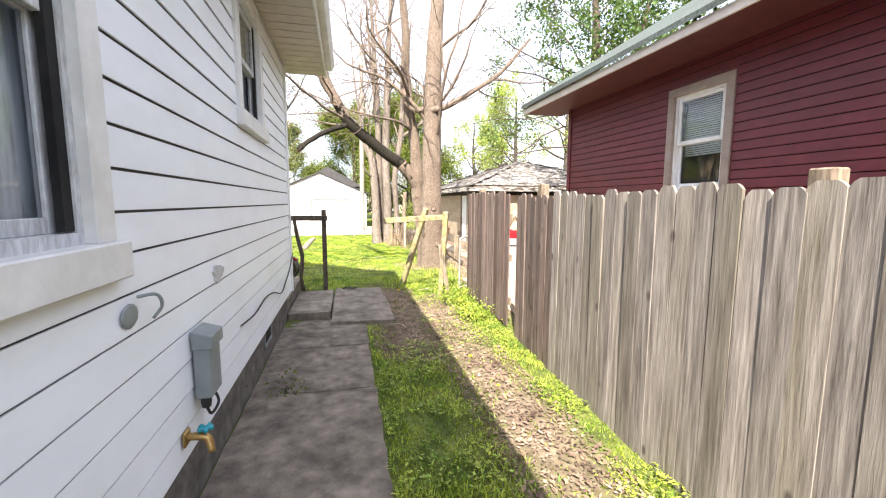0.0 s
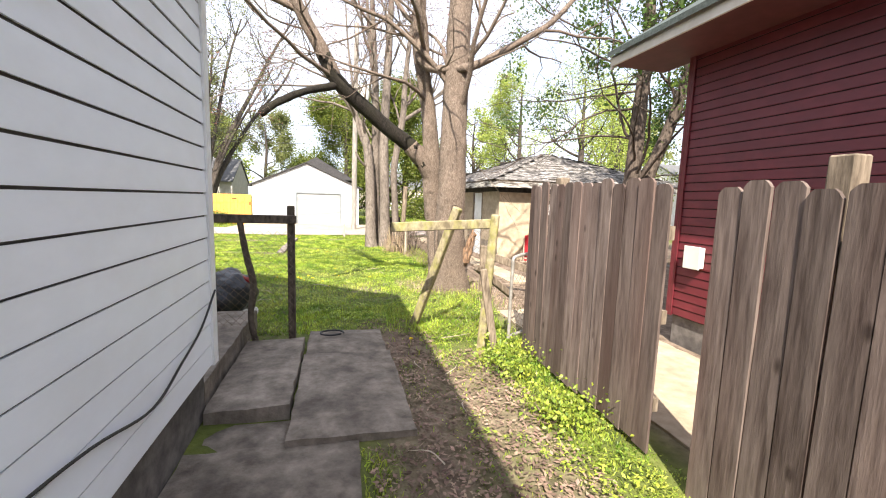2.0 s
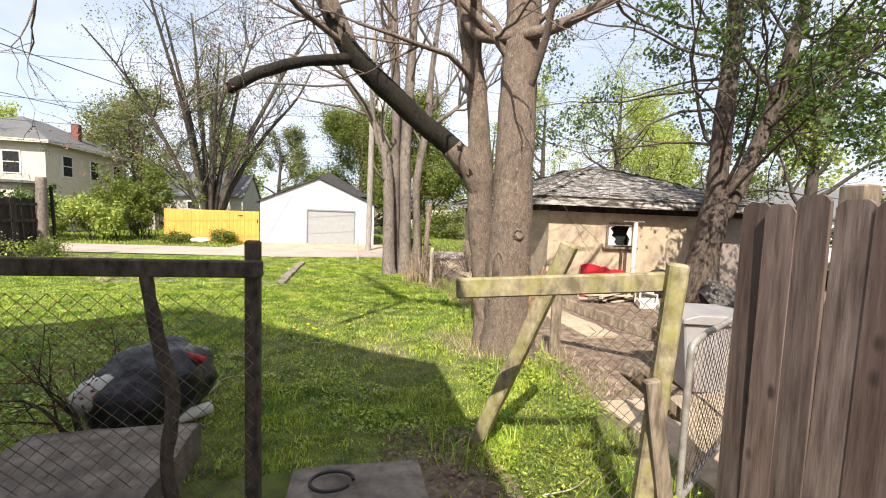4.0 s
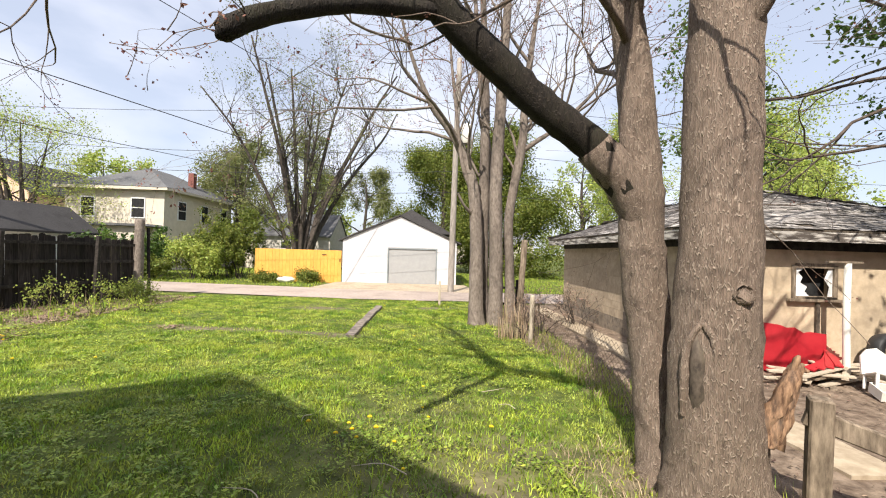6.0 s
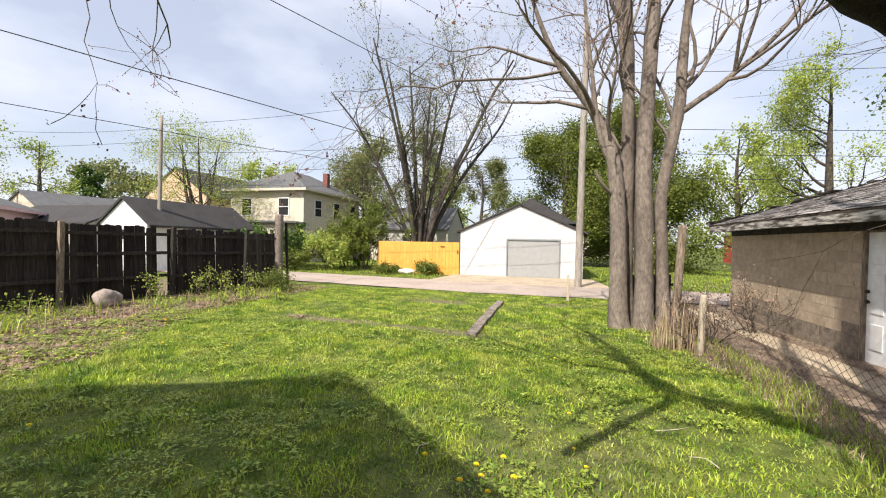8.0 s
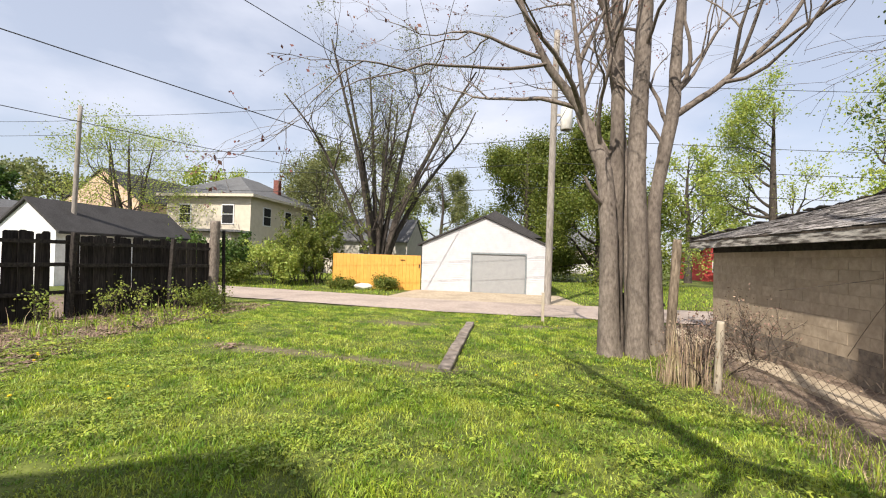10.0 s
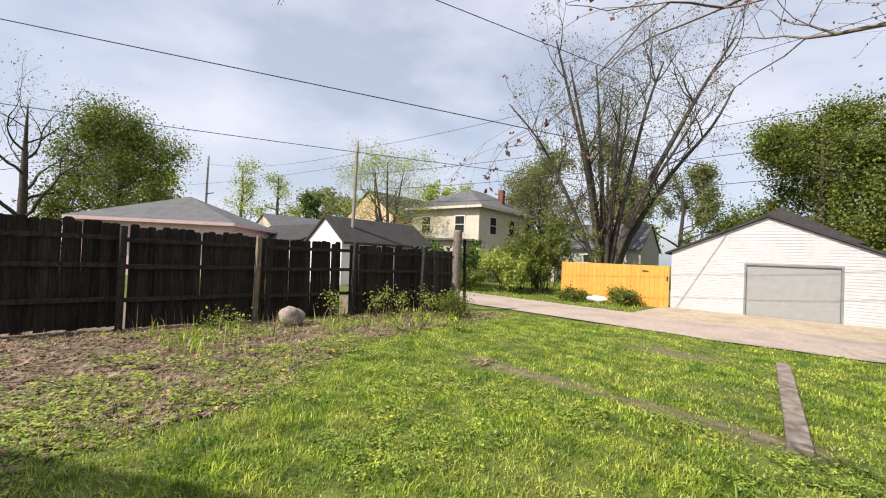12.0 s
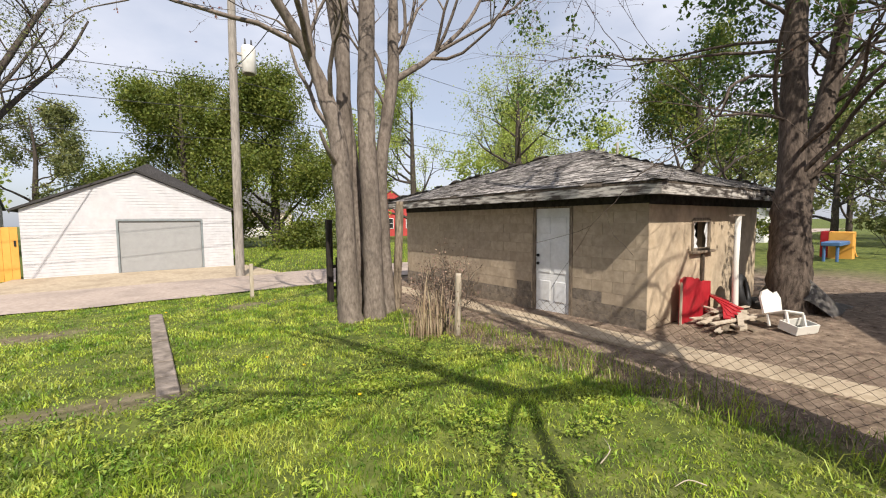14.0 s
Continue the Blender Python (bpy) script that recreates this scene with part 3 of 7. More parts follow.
def sash_window(name, wall, y0, y1, z0, z1, x, side, casing, sash, casing_w=0.11, blind=False):
    """A double-hung window in a wall along y; side +1: the outside lies towards +x."""
    w = tagged(new(name), "sash window with painted casing" if side > 0 else "white sash window with tan casing and blinds", "window", kind="structure")
    w.location = (x, y0, z0)
    d = 0.035 * side
    c = casing_w

    def b(y_0, y_1, z_0, z_1, x_0, x_1):
        return (min(x_0, x_1), max(x_0, x_1), y_0, y_1, z_0, z_1)

    part("casing", boxes(b(y0 - c, y0, z0, z1, x - d, x + d), b(y1, y1 + c, z0, z1, x - d, x + d), b(y0 - c, y1 + c, z1, z1 + c, x - d, x + d)), casing, w, bevel=0.004)
    part("window_sill", boxes(b(y0 - c - 0.03, y1 + c + 0.03, z0 - 0.13, z0, x - d, x + d * 1.9)), casing, w, bevel=0.006)
    part("window_frame", boxes(b(y0, y0 + 0.03, z0, z1, x - 1.7 * d, x - 0.1 * d), b(y1 - 0.03, y1, z0, z1, x - 1.7 * d, x - 0.1 * d),
                               b(y0 + 0.03, y1 - 0.03, z1 - 0.03, z1, x - 1.7 * d, x - 0.1 * d), b(y0 + 0.03, y1 - 0.03, z0, z0 + 0.04, x - 1.7 * d, x - 0.1 * d)), sash, w)
    if side > 0:
        # Narrow black strip along the far jamb.
        part("jamb_strip", boxes(b(y1 - 0.075, y1 - 0.031, z0 + 0.045, z1 - 0.035, x - 1.0 * d, x - 0.3 * d)), DARK, w, "black strip beside the sash")
    zm = (z0 + z1) / 2
    for za, zb, dx in ((z0 + 0.04, zm + 0.02, 1.6), (zm - 0.02, z1 - 0.03, 0.7)):
        xa, xb = x - dx * d - 0.6 * d, x - dx * d + 0.2 * d
        ya, yb = y0 + 0.032, y1 - 0.032
        s = part("sash", boxes(b(ya, ya + 0.05, za, zb, xa, xb), b(yb - 0.05, yb, za, zb, xa, xb), b(ya + 0.05, yb - 0.05, za, za + 0.05, xa, xb),
                               b(ya + 0.05, yb - 0.05, zb - 0.045, zb, xa, xb)), sash, w, bevel=0.003)
        pane = part("pane", boxes(b(ya + 0.05, yb - 0.05, za + 0.05, zb - 0.045, (xa + xb) / 2 - 0.002, (xa + xb) / 2 + 0.002)), GLASS, s)
        pane.visible_shadow = False
    xb = x - 4.4 * d
    if blind:
        me = boxes((-0.002, 0.002, y0 + 0.03, y1 - 0.03, -0.011, 0.011))
        data = bpy.data.meshes.new("slat")
        me.to_mesh(data)
        me.free()
        data.materials.append(BLIND)
        for k in range(int((z1 - z0) * 0.62 / 0.026)):
            piece("slat", data, w, (xb, 0, z1 - 0.05 - k * 0.026), tilt=(0, 28))
    # On the red house a near-black sheet paints in the unlit room.
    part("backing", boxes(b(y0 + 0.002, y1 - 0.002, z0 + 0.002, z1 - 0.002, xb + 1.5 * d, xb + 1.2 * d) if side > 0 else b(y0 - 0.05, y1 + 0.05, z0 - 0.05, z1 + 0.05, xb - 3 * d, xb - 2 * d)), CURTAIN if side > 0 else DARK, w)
    return w


def wall_with_holes(name, x0, x1, y0, y1, z0, z1, holes, material, label):
    """A wall along y with openings (ya, yb, za, zb) cut through."""
    bm = bmesh.new()
    ys = sorted({y0, y1, *[h[0] for h in holes], *[h[1] for h in holes]})
    for ya, yb in zip(ys, ys[1:]):
        zs = [(z0, z1)]
        for h in holes:
            if h[0] < yb and h[1] > ya:
                zs = [q for s in zs for q in ((s[0], min(s[1], h[2])), (max(s[0], h[3]), s[1])) if q[1] > q[0]]
        for za, zb in zs:
            box(bm, x0, x1, ya, yb, za, zb)
    return tagged(part(name, bm, material), label, "wall", kind="structure")


CURTAIN = surf("grey_curtain", (0.38, 0.40, 0.43), (0.72, 0.75, 0.80), 5, 0.8, 0.3, (1, 4, 0.35), lo=0.4, hi=0.6)
WIN1, WIN2 = (0.55, 1.53, 1.56, 2.95), (3.64, 4.42, 2.42, 3.36)


def white_house():
    # The grey sheet shows through the board gaps as painted lap shadow.
    wall = wall_with_holes("wall_east", WX - 0.2, WX - 0.004, WSOUTH, WEND, SILL, SOFF + 0.1, [WIN1, WIN2], LAP_SHADE, "white house wall, grey backing standing in for siding lap shadows")
    step, z, boards = 0.156, 0.418, {}
    aprons = {}
    while z < SOFF - 0.02:
        cuts = []
        for y0, y1, z0, z1 in (WIN1, WIN2):
            if z + step > z0 - 0.13 and z < z1 + 0.11:
                cuts.append((y0 - 0.11, y1 + 0.11))
                lo, hi = aprons.get((y0, y1), (z, z))
                aprons[(y0, y1)] = (min(lo, z), max(hi, z + step))
        a = WSOUTH
        for c0, c1 in cuts + [(WEND, None)]:
            key = round(c0 - a, 3)
            if key not in boards:
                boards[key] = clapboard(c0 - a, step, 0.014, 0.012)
                boards[key].materials.append(SIDING)
            piece("siding_board", boards[key], wall, (WX, a, z), tilt=(0, 0.25 * noise.noise((z * 9, a, 0))))
            a = c1
        z += step
    for (y0, y1), (lo, hi) in aprons.items():
        z0, z1 = (WIN1 if y0 == WIN1[0] else WIN2)[2:]
        part("apron", boxes((WX - 0.003, WX + 0.016, y0 - 0.11, y1 + 0.11, lo, z0 - 0.132), (WX - 0.003, WX + 0.016, y0 - 0.11, y1 + 0.11, z1 + 0.132, max(hi, z1 + 0.14))), SIDING, wall)
    tagged(part("wall_north", boxes((-9.2, WX - 0.2, WEND - 0.2, WEND, 0.0, SOFF + 0.1)), WHITE), "white north wall of the house", "wall", kind="structure")
    tagged(part("wall_west", boxes((-9.4, -9.2, WSOUTH, WEND, 0.0, SOFF + 0.1)), WHITE), "white west wall of the house", "wall", kind="structure")
    tagged(part("wall_south", boxes((-9.2, WX - 0.2, WSOUTH, WSOUTH + 0.2, 0.0, SOFF + 0.1)), WHITE), "white south wall of the house", "wall", kind="structure")
    tagged(part("foundation", boxes((WX - 0.2, WX - 0.055, WSOUTH, WEND - 0.03, -0.3, SILL)), FOUND), "stained dark concrete house foundation", "foundation", kind="structure")
    tagged(part("trim", boxes((WX - 0.05, WX + 0.03, WEND - 0.005, WEND + 0.045, SILL - 0.03, SOFF), (WX - 0.05, WX + 0.028, WEND - 0.05, WEND - 0.005, SILL - 0.03, SOFF)), WHITE, bevel=0.004),
           "white metal corner trim of the house", "trim", kind="structure")
    # roof with ridge along y
    ex, ey, rz, rx = -0.27, 6.55, 7.25, -5.1
    roof = tagged(new("roof"), "grey shingle gable roof of the white house", "roof", kind="structure")
    roof.location = (rx, 0, SOFF)
    lx = 2 * rx - ex
    sl = (rz - 3.72) / (ex - rx)
    part("deck", prism([(ex, 3.66), (ex, 3.74), (rx, rz + 0.08), (lx, 3.74), (lx, 3.66), (rx, rz)], "y", WSOUTH - 0.4, ey), SHINGLE_J, roof)
    part("gable", prism([(WX - 0.1, 3.66), (rx, 3.66 + sl * (WX - 0.1 - rx) - 0.05), (2 * rx - WX + 0.1, 3.66)], "y", WEND - 0.15, WEND), WHITE, roof)
    part("gable", prism([(WX - 0.1, 3.66), (rx, 3.66 + sl * (WX - 0.1 - rx) - 0.05), (2 * rx - WX + 0.1, 3.66)], "y", WSOUTH, WSOUTH + 0.15), WHITE, roof)
    part("fascia", boxes((ex, ex + 0.025, WSOUTH - 0.4, ey + 0.025, 3.54, 3.76)), WHITE, roof, bevel=0.003)
    part("gutter", prism([(ex + 0.027, 3.76), (ex + 0.027, 3.64), (ex + 0.10, 3.63), (ex + 0.135, 3.70), (ex + 0.14, 3.76), (ex + 0.125, 3.76), (ex + 0.12, 3.70), (ex + 0.09, 3.645), (ex + 0.04, 3.65), (ex + 0.04, 3.76)], "y", WSOUTH - 0.4, ey), WHITE, roof)
    me = bpy.data.meshes.new("soffit_panel")
    bm = prism([(WX + 0.03, SOFF - 0.012), (ex, SOFF - 0.012), (ex, SOFF), (WX + 0.03, SOFF)], "y", 0, 0.096)
    bm.to_mesh(me)
    bm.free()
    me.materials.append(SOFFIT)
    y = WEND + 0.35
    while y > -4.5:
        piece("soffit_panel", me, roof, (0, y - 0.1, 0.004 * (int(y * 10) % 2)))
        y -= 0.1
    part("soffit_backing", boxes((WX - 0.1, ex, WSOUTH - 0.4, ey, SOFF + 0.008, SOFF + 0.02)), SOFFIT, roof)
    sash_window("window_1", wall, *WIN1, WX, 1, WHITE, SASH, 0.11)
    sash_window("window_2", wall, *WIN2, WX, 1, WHITE, SASH)


white_house()


def slab(name, x0, x1, y0, y1, z0, z1, label, fall=0.0, tilt=0.0, material=None, seed=0):
    """A cast slab with chipped, slightly uneven edges."""
    bm = bmesh.new()
    nx, ny = max(2, int((x1 - x0) / 0.12)), max(2, int((y1 - y0) / 0.12))
    rng = random.Random(seed)
    grid = []
    for i in range(nx + 1):
        row = []
        for j in range(ny + 1):
            edge = i in (0, nx) or j in (0, ny)
            x, y = x0 + (x1 - x0) * i / nx, y0 + (y1 - y0) * j / ny
            if edge:
                x += rng.uniform(-0.008, 0.008)
                y += rng.uniform(-0.008, 0.008)
            z = z1 + tilt * (x - x0) + fall * (y - y0) + 0.006 * noise.noise((x * 2, y * 2, seed)) - (0.008 + rng.uniform(0, 0.01) if edge else 0)
            row.append(bm.verts.new((x, y, z)))
        grid.append(row)
    for i in range(nx):
        for j in range(ny):
            bm.faces.new((grid[i][j], grid[i + 1][j], grid[i + 1][j + 1], grid[i][j + 1]))
    ring = [grid[i][0] for i in range(nx + 1)] + [grid[nx][j] for j in range(1, ny + 1)] + [grid[i][ny] for i in range(nx - 1, -1, -1)] + [grid[0][j] for j in range(ny - 1, 0, -1)]
    low = [bm.verts.new((v.co.x, v.co.y, z0)) for v in ring]
    for i in range(len(ring)):
        j = (i + 1) % len(ring)
        bm.faces.new((ring[i], low[i], low[j], ring[j]))
    return tagged(part(name, bm, material or CONC), label, "slab", "walk slabs", "structure")


for k, (y0, y1) in enumerate(((-6.0, -4.4), (-4.39, -2.8), (-2.79, -1.2), (-1.19, 0.4), (0.41, 2.0), (2.01, 3.62), (3.635, 4.78), (4.795, 5.66))):
    slab("pavement_slab", -0.86, 0.215 + 0.01 * (k % 2), y0, y1, -0.15, 0.02, "stained grey concrete walk slab beside the house", seed=k)
slab("pavement_slab", -0.245, 0.625, 5.60, 7.15, -0.06, 0.075, "raised tilted concrete slab on the walk", tilt=-0.02, seed=21)
slab("pavement_slab", -0.24, 0.60, 7.17, 7.95, -0.06, 0.05, "cracked end slab of the walk", tilt=-0.02, seed=22)
slab("pavement_slab", -0.86, -0.27, 6.02, 7.55, -0.06, 0.10, "small raised concrete slab beside the step", tilt=0.02, seed=23)
slab("pavement_slab", -0.86, -0.25, 5.675, 6.005, -0.1, 0.0, "sunken strip of concrete between slabs", seed=25)
slab("door_step", -1.9, -0.90, 6.24, 8.3, -0.1, 0.24, "worn concrete back step against the house", seed=24)

# ---- the red house ----
RX, REND, RSOUTH = 4.1, 7.02, -7.0
RWIN = (3.77, 4.50, 1.85, 3.02)


def red_house():
    # Black backing draws the lap shadows in the gaps of the red boards.
    wall = wall_with_holes("wall_red", RX + 0.004, RX + 0.2, RSOUTH, REND, 0.36, 3.5, [RWIN], DARK, "red house wall, black backing standing in for siding lap shadows")
    step, z, boards = 0.1, 0.36, {}
    while z < 3.44:
        cuts = [(RWIN[0] - 0.1, RWIN[1] + 0.1)] if z + step > RWIN[2] - 0.13 and z < RWIN[3] + 0.1 else []
        a = RSOUTH
        for c0, c1 in cuts + [(REND, None)]:
            key = round(c0 - a, 3)
            if key not in boards:
                boards[key] = clapboard(c0 - a, step, 0.015, 0.009)
                boards[key].materials.append(RED)
            ob = piece("siding_board", boards[key], wall, (RX, c0, z), 180)
            a = c1
        z += step
    tagged(part("wall_red_north", boxes((RX + 0.2, 12.5, REND - 0.2, REND, 0.36, 3.5)), RED), "dark red gable end wall", "wall", kind="structure")
    tagged(part("trim", boxes((RX - 0.03, RX + 0.06, REND - 0.01, REND + 0.03, 0.34, 3.45), (RX - 0.03, RX - 0.015, REND - 0.06, REND - 0.01, 0.34, 3.45)), RED, bevel=0.003), "red corner board of the house", "trim", kind="structure")
    tagged(part("foundation", boxes((RX + 0.03, 12.5, RSOUTH, REND - 0.03, -0.3, 0.34)), FOUND), "grey block foundation of the red house", "foundation", kind="structure")
    roof = tagged(new("roof"), "grey-green shingle gable roof of the red house", "roof", kind="structure")
    roof.location = (8, 0, 3.4)
    ex, ey, rx, rz = 3.42, 7.6, 8.2, 6.5
    part("deck", prism([(ex - 0.05, 3.505), (ex - 0.05, 3.57), (rx, rz + 0.07), (13.0, 3.56), (13.0, 3.52), (rx, rz)], "y", RSOUTH - 0.4, ey + 0.03), GREENROOF, roof)
    part("fascia", boxes((ex, ex + 0.025, RSOUTH - 0.4, ey, 3.40, 3.50)), CREAM, roof, bevel=0.003)
    # Red light off the wall is put into the underside's colour.
    part("soffit", boxes((ex + 0.025, RX + 0.1, RSOUTH - 0.4, ey - 0.02, 3.40, 3.415)), BOUNCE_SOFFIT, roof, "soffit coloured dark red for light off the siding")
    sl = (rz - 3.52) / (rx - ex)
    part("rake_board", prism([(ex, 3.36), (ex, 3.52), (rx, rz), (13, 3.52), (13, 3.36), (rx, rz - 0.16)], "y", ey, ey + 0.025), CREAM, roof)
    part("gable", prism([(RX, 3.5), (rx, 3.42 + sl * (rx - RX)), (12.4, 3.5)], "y", REND - 0.2, REND), RED, roof)
    sash_window("window_3", wall, *RWIN, RX, -1, TRIMTAN, WHITE, 0.10, blind=True)
    part("apron", boxes((RX - 0.012, RX + 0.003, RWIN[0] - 0.1, RWIN[1] + 0.1, RWIN[3] + 0.102, 3.158), (RX - 0.012, RX + 0.003, RWIN[0] - 0.1, RWIN[1] + 0.1, 1.662, RWIN[2] - 0.132)), RED, wall)
    m = thing("meter_box", "small white utility box on red siding", "utility box", (RX - 0.02, 6.67, 1.0))
    part("body", boxes((RX - 0.09, RX - 0.016, 6.58, 6.78, 0.98, 1.22)), PLASTIC, m, bevel=0.008)
    part("lid", boxes((RX - 0.105, RX - 0.092, 6.57, 6.79, 0.97, 1.23)), PLASTIC, m, bevel=0.004)
    slab("pavement_slab", 2.45, 3.95, 2.0, 8.6, -0.1, 0.03, "pale concrete walk beside the red house", material=PALECONC, seed=31)


red_house()

# ---- picket fence of the walk ----


def dogear(w, h, t=0.018, seed=0, material=None):
    rng = random.Random(seed)
    c, d = w * 0.24, rng.uniform(0.025, 0.045)
    bm = prism([(-w / 2, 0), (w / 2, rng.uniform(0, 0.03)), (w / 2, h - d), (w / 2 - c * 0.5, h - d * 0.35), (w / 2 - c, h), (-w / 2 + c, h), (-w / 2 + c * 0.5, h - d * 0.35), (-w / 2, h - d)], "x", -t / 2, t / 2)
    me = bpy.data.meshes.new("board")
    bmesh.ops.recalc_face_normals(bm, faces=bm.faces)
    bm.to_mesh(me)
    bm.free()
    me.materials.append(material or FENCE)
    return me


def right_fence():
    kinds = [dogear(0.142, 1.80 + 0.02 * (k % 3), seed=k) for k in range(6)]
    browned = [dogear(0.141, 1.80 + 0.02 * (k % 3), seed=k + 6, material=FENCE_BROWN) for k in range(6)]
    rng = random.Random(5)

    def run(label, pts, posts):
        f = thing("wooden_fence", label, "fence", (pts[0][0], pts[0][1], 0), "wooden fence runs")
        for (xa, ya), (xb, yb) in zip(pts, pts[1:]):
            length = math.hypot(xb - xa, yb - ya)
            n = round(length / 0.1435)
            turn = math.degrees(math.atan2(yb - ya, xb - xa)) - 90
            for k in range(n):
                s = (k + 0.5) / n
                piece("board", rng.choice(browned if ya + s * (yb - ya) > rng.uniform(3.3, 4.3) or rng.random() < 0.08 else kinds), f, (xa + s * (xb - xa) + rng.uniform(-0.003, 0.003), ya + s * (yb - ya), 0.03 - 0.065 * min(1, max(0, (5.2 - ya - s * (yb - ya)) / 0.5)) + rng.uniform(-0.012, 0.012)),
                      turn + rng.uniform(-0.6, 0.6), (rng.uniform(-0.25, 0.25), rng.uniform(-0.4, 0.4)))
            for z in (0.35, 0.95, 1.5):
                part("rail", boxes_beam((xa + 0.035, ya, z), (xb + 0.035, yb, z), 0.04, 0.09), OLDWOOD, f)
        for x, y, h in posts:
            bm = boxes((x, x + 0.1, y - 0.05, y + 0.05, -0.3, h))
            part("post", bm, OLDWOOD, f, "weathered square post", bevel=0.008)

    run("weathered grey dog-ear board fence along the walk", [(1.86, -4.5), (1.88, 1.6), (1.95, 3.2), (2.065, 4.70)], [(1.95, -1.0, 1.93), (1.955, 1.33, 1.85), (2.085, 4.18, 1.90), (1.95, -3.4, 1.93)])
    run("weathered reddish dog-ear board fence beside the gap", [(2.10, 5.06), (2.12, 7.02)], [(2.17, 5.75, 1.7), (2.2, 6.6, 1.92)])


def boxes_beam(a, b, w, h):
    bm = bmesh.new()
    beam(bm, a, b, w, h)
    return bm


right_fence()

# ---- fittings on the white wall ----


def wall_fittings():
    x = WX + 0.02
    m = thing("utility_box", "grey metal utility box fixed to white siding", "utility box", (x, 2.5, 0.65))
    part("body", boxes((x, x + 0.085, 2.40, 2.57, 0.66, 0.99)), METALBOX, m, bevel=0.008)
    part("lid", prism([(x - 0.0, 1.03), (x + 0.10, 1.0), (x + 0.102, 0.93), (x, 0.93)], "y", 2.39, 2.58), METALBOX, m, bevel=0.004)
    s = Skin()
    s.tube([(x + 0.04, 2.44, 0.67), (x + 0.04, 2.44, 0.63), (x + 0.04, 2.44, 0.60)], [0.028, 0.028, 0.022], 10)
    s.make("conduit", BLACK, m)
    s = Skin()
    p = spline([(x + 0.05, 2.52, 0.67, 0.008), (x + 0.07, 2.54, 0.58, 0.008), (x + 0.05, 2.48, 0.54, 0.008), (x + 0.04, 2.44, 0.60, 0.008)], 5)
    s.tube(p[:, :3], p[:, 3], 6)
    s.make("cable", BLACK, m)
    m.location.y -= 0.13
    h = thing("hose_tap", "brass outdoor tap with a teal handle", "tap", (x, 2.26, 0.52))
    s = Skin()
    p = spline([(x - 0.02, 2.27, 0.54, 0.016), (x + 0.06, 2.27, 0.54, 0.02), (x + 0.10, 2.27, 0.52, 0.02), (x + 0.12, 2.25, 0.46, 0.017)], 4)
    s.tube(p[:, :3], p[:, 3], 10)
    s.make("spout", BRASS, h)
    part("flange", boxes((x - 0.004, x + 0.012, 2.23, 2.31, 0.50, 0.58)), BRASS, h, bevel=0.01)
    s = Skin()
    for k in range(5):
        a = k / 5 * 2 * math.pi
        s.tube([(x + 0.09, 2.27, 0.575), (x + 0.09 + 0.035 * math.cos(a), 2.27 + 0.035 * math.sin(a), 0.58)], [0.011, 0.013], 6)
    s.make("handle", TEAL, h)
    h.location.y -= 0.15
    c = thing("cable", "black cable hanging along the siding", "cable", (x, 4, 0.6))
    s = Skin()
    p = spline([(x - 0.006, 3.25, 0.757, 0.007), (x + 0.008, 3.7, 0.735, 0.007), (x + 0.012, 4.15, 0.77, 0.007), (x + 0.012, 4.6, 0.72, 0.007), (x + 0.014, 5.1, 0.61, 0.007), (x + 0.012, 5.5, 0.68, 0.007), (x + 0.012, 5.85, 0.77, 0.007), (x + 0.03, 6.12, 0.97, 0.007)], 6)
    s.tube(p[:, :3], p[:, 3], 6)
    s.make("strand", BLACK, c)
    k = thing("wall_plate", "patch of grey sealant with a bare hook", "wall patch", (x, 1.9, 1.25))
    bm = bmesh.new()
    bmesh.ops.create_icosphere(bm, subdivisions=2, radius=0.06, matrix=Matrix.Translation((x - 0.002, 1.87, 1.27)) @ Matrix.Diagonal((0.12, 1.1, 0.8, 1)))
    part("patch", bm, METALBOX, k, smooth=True)
    s = Skin()
    p = spline([(x, 1.93, 1.33, 0.007), (x + 0.05, 1.97, 1.33, 0.007), (x + 0.06, 1.99, 1.28, 0.007), (x + 0.03, 1.98, 1.23, 0.007)], 4)
    s.tube(p[:, :3], p[:, 3], 6)
    s.make("hook", METALBOX, k)
    k.location.y -= 0.16
    q = thing("wall_plate", "smear of pale grey putty on white siding", "wall patch", (x, 2.8, 1.25))
    bm = bmesh.new()
    bmesh.ops.create_circle(bm, cap_ends=True, segments=18, radius=1.0)
    for n, vert in enumerate(bm.verts):
        a = n / 18 * 2 * math.pi
        w = 1 + 0.18 * math.sin(3 * a + 1) + 0.09 * math.sin(7 * a)
        vert.co = (x + 0.004, 2.79 + 0.095 * w * math.cos(a), 1.25 + 0.052 * w * math.sin(a))
    ret = bmesh.ops.extrude_face_region(bm, geom=bm.faces[:])
    for e in ret["geom"]:
        if isinstance(e, bmesh.types.BMVert):
            e.co.x -= 0.03
    bmesh.ops.recalc_face_normals(bm, faces=bm.faces[:])
    part("putty", bm, PUTTY, q)
    v = thing("crawl_vent", "dark vent opening in the foundation", "vent", (WX - 0.05, 4.55, 0.25))
    part("frame", boxes((WX - 0.056, WX - 0.04, 4.4, 4.8, 0.17, 0.2), (WX - 0.056, WX - 0.04, 4.4, 4.8, 0.41, 0.44), (WX - 0.056, WX - 0.04, 4.4, 4.43, 0.2, 0.41), (WX - 0.056, WX - 0.04, 4.77, 4.8, 0.2, 0.41)), METALBOX, v)
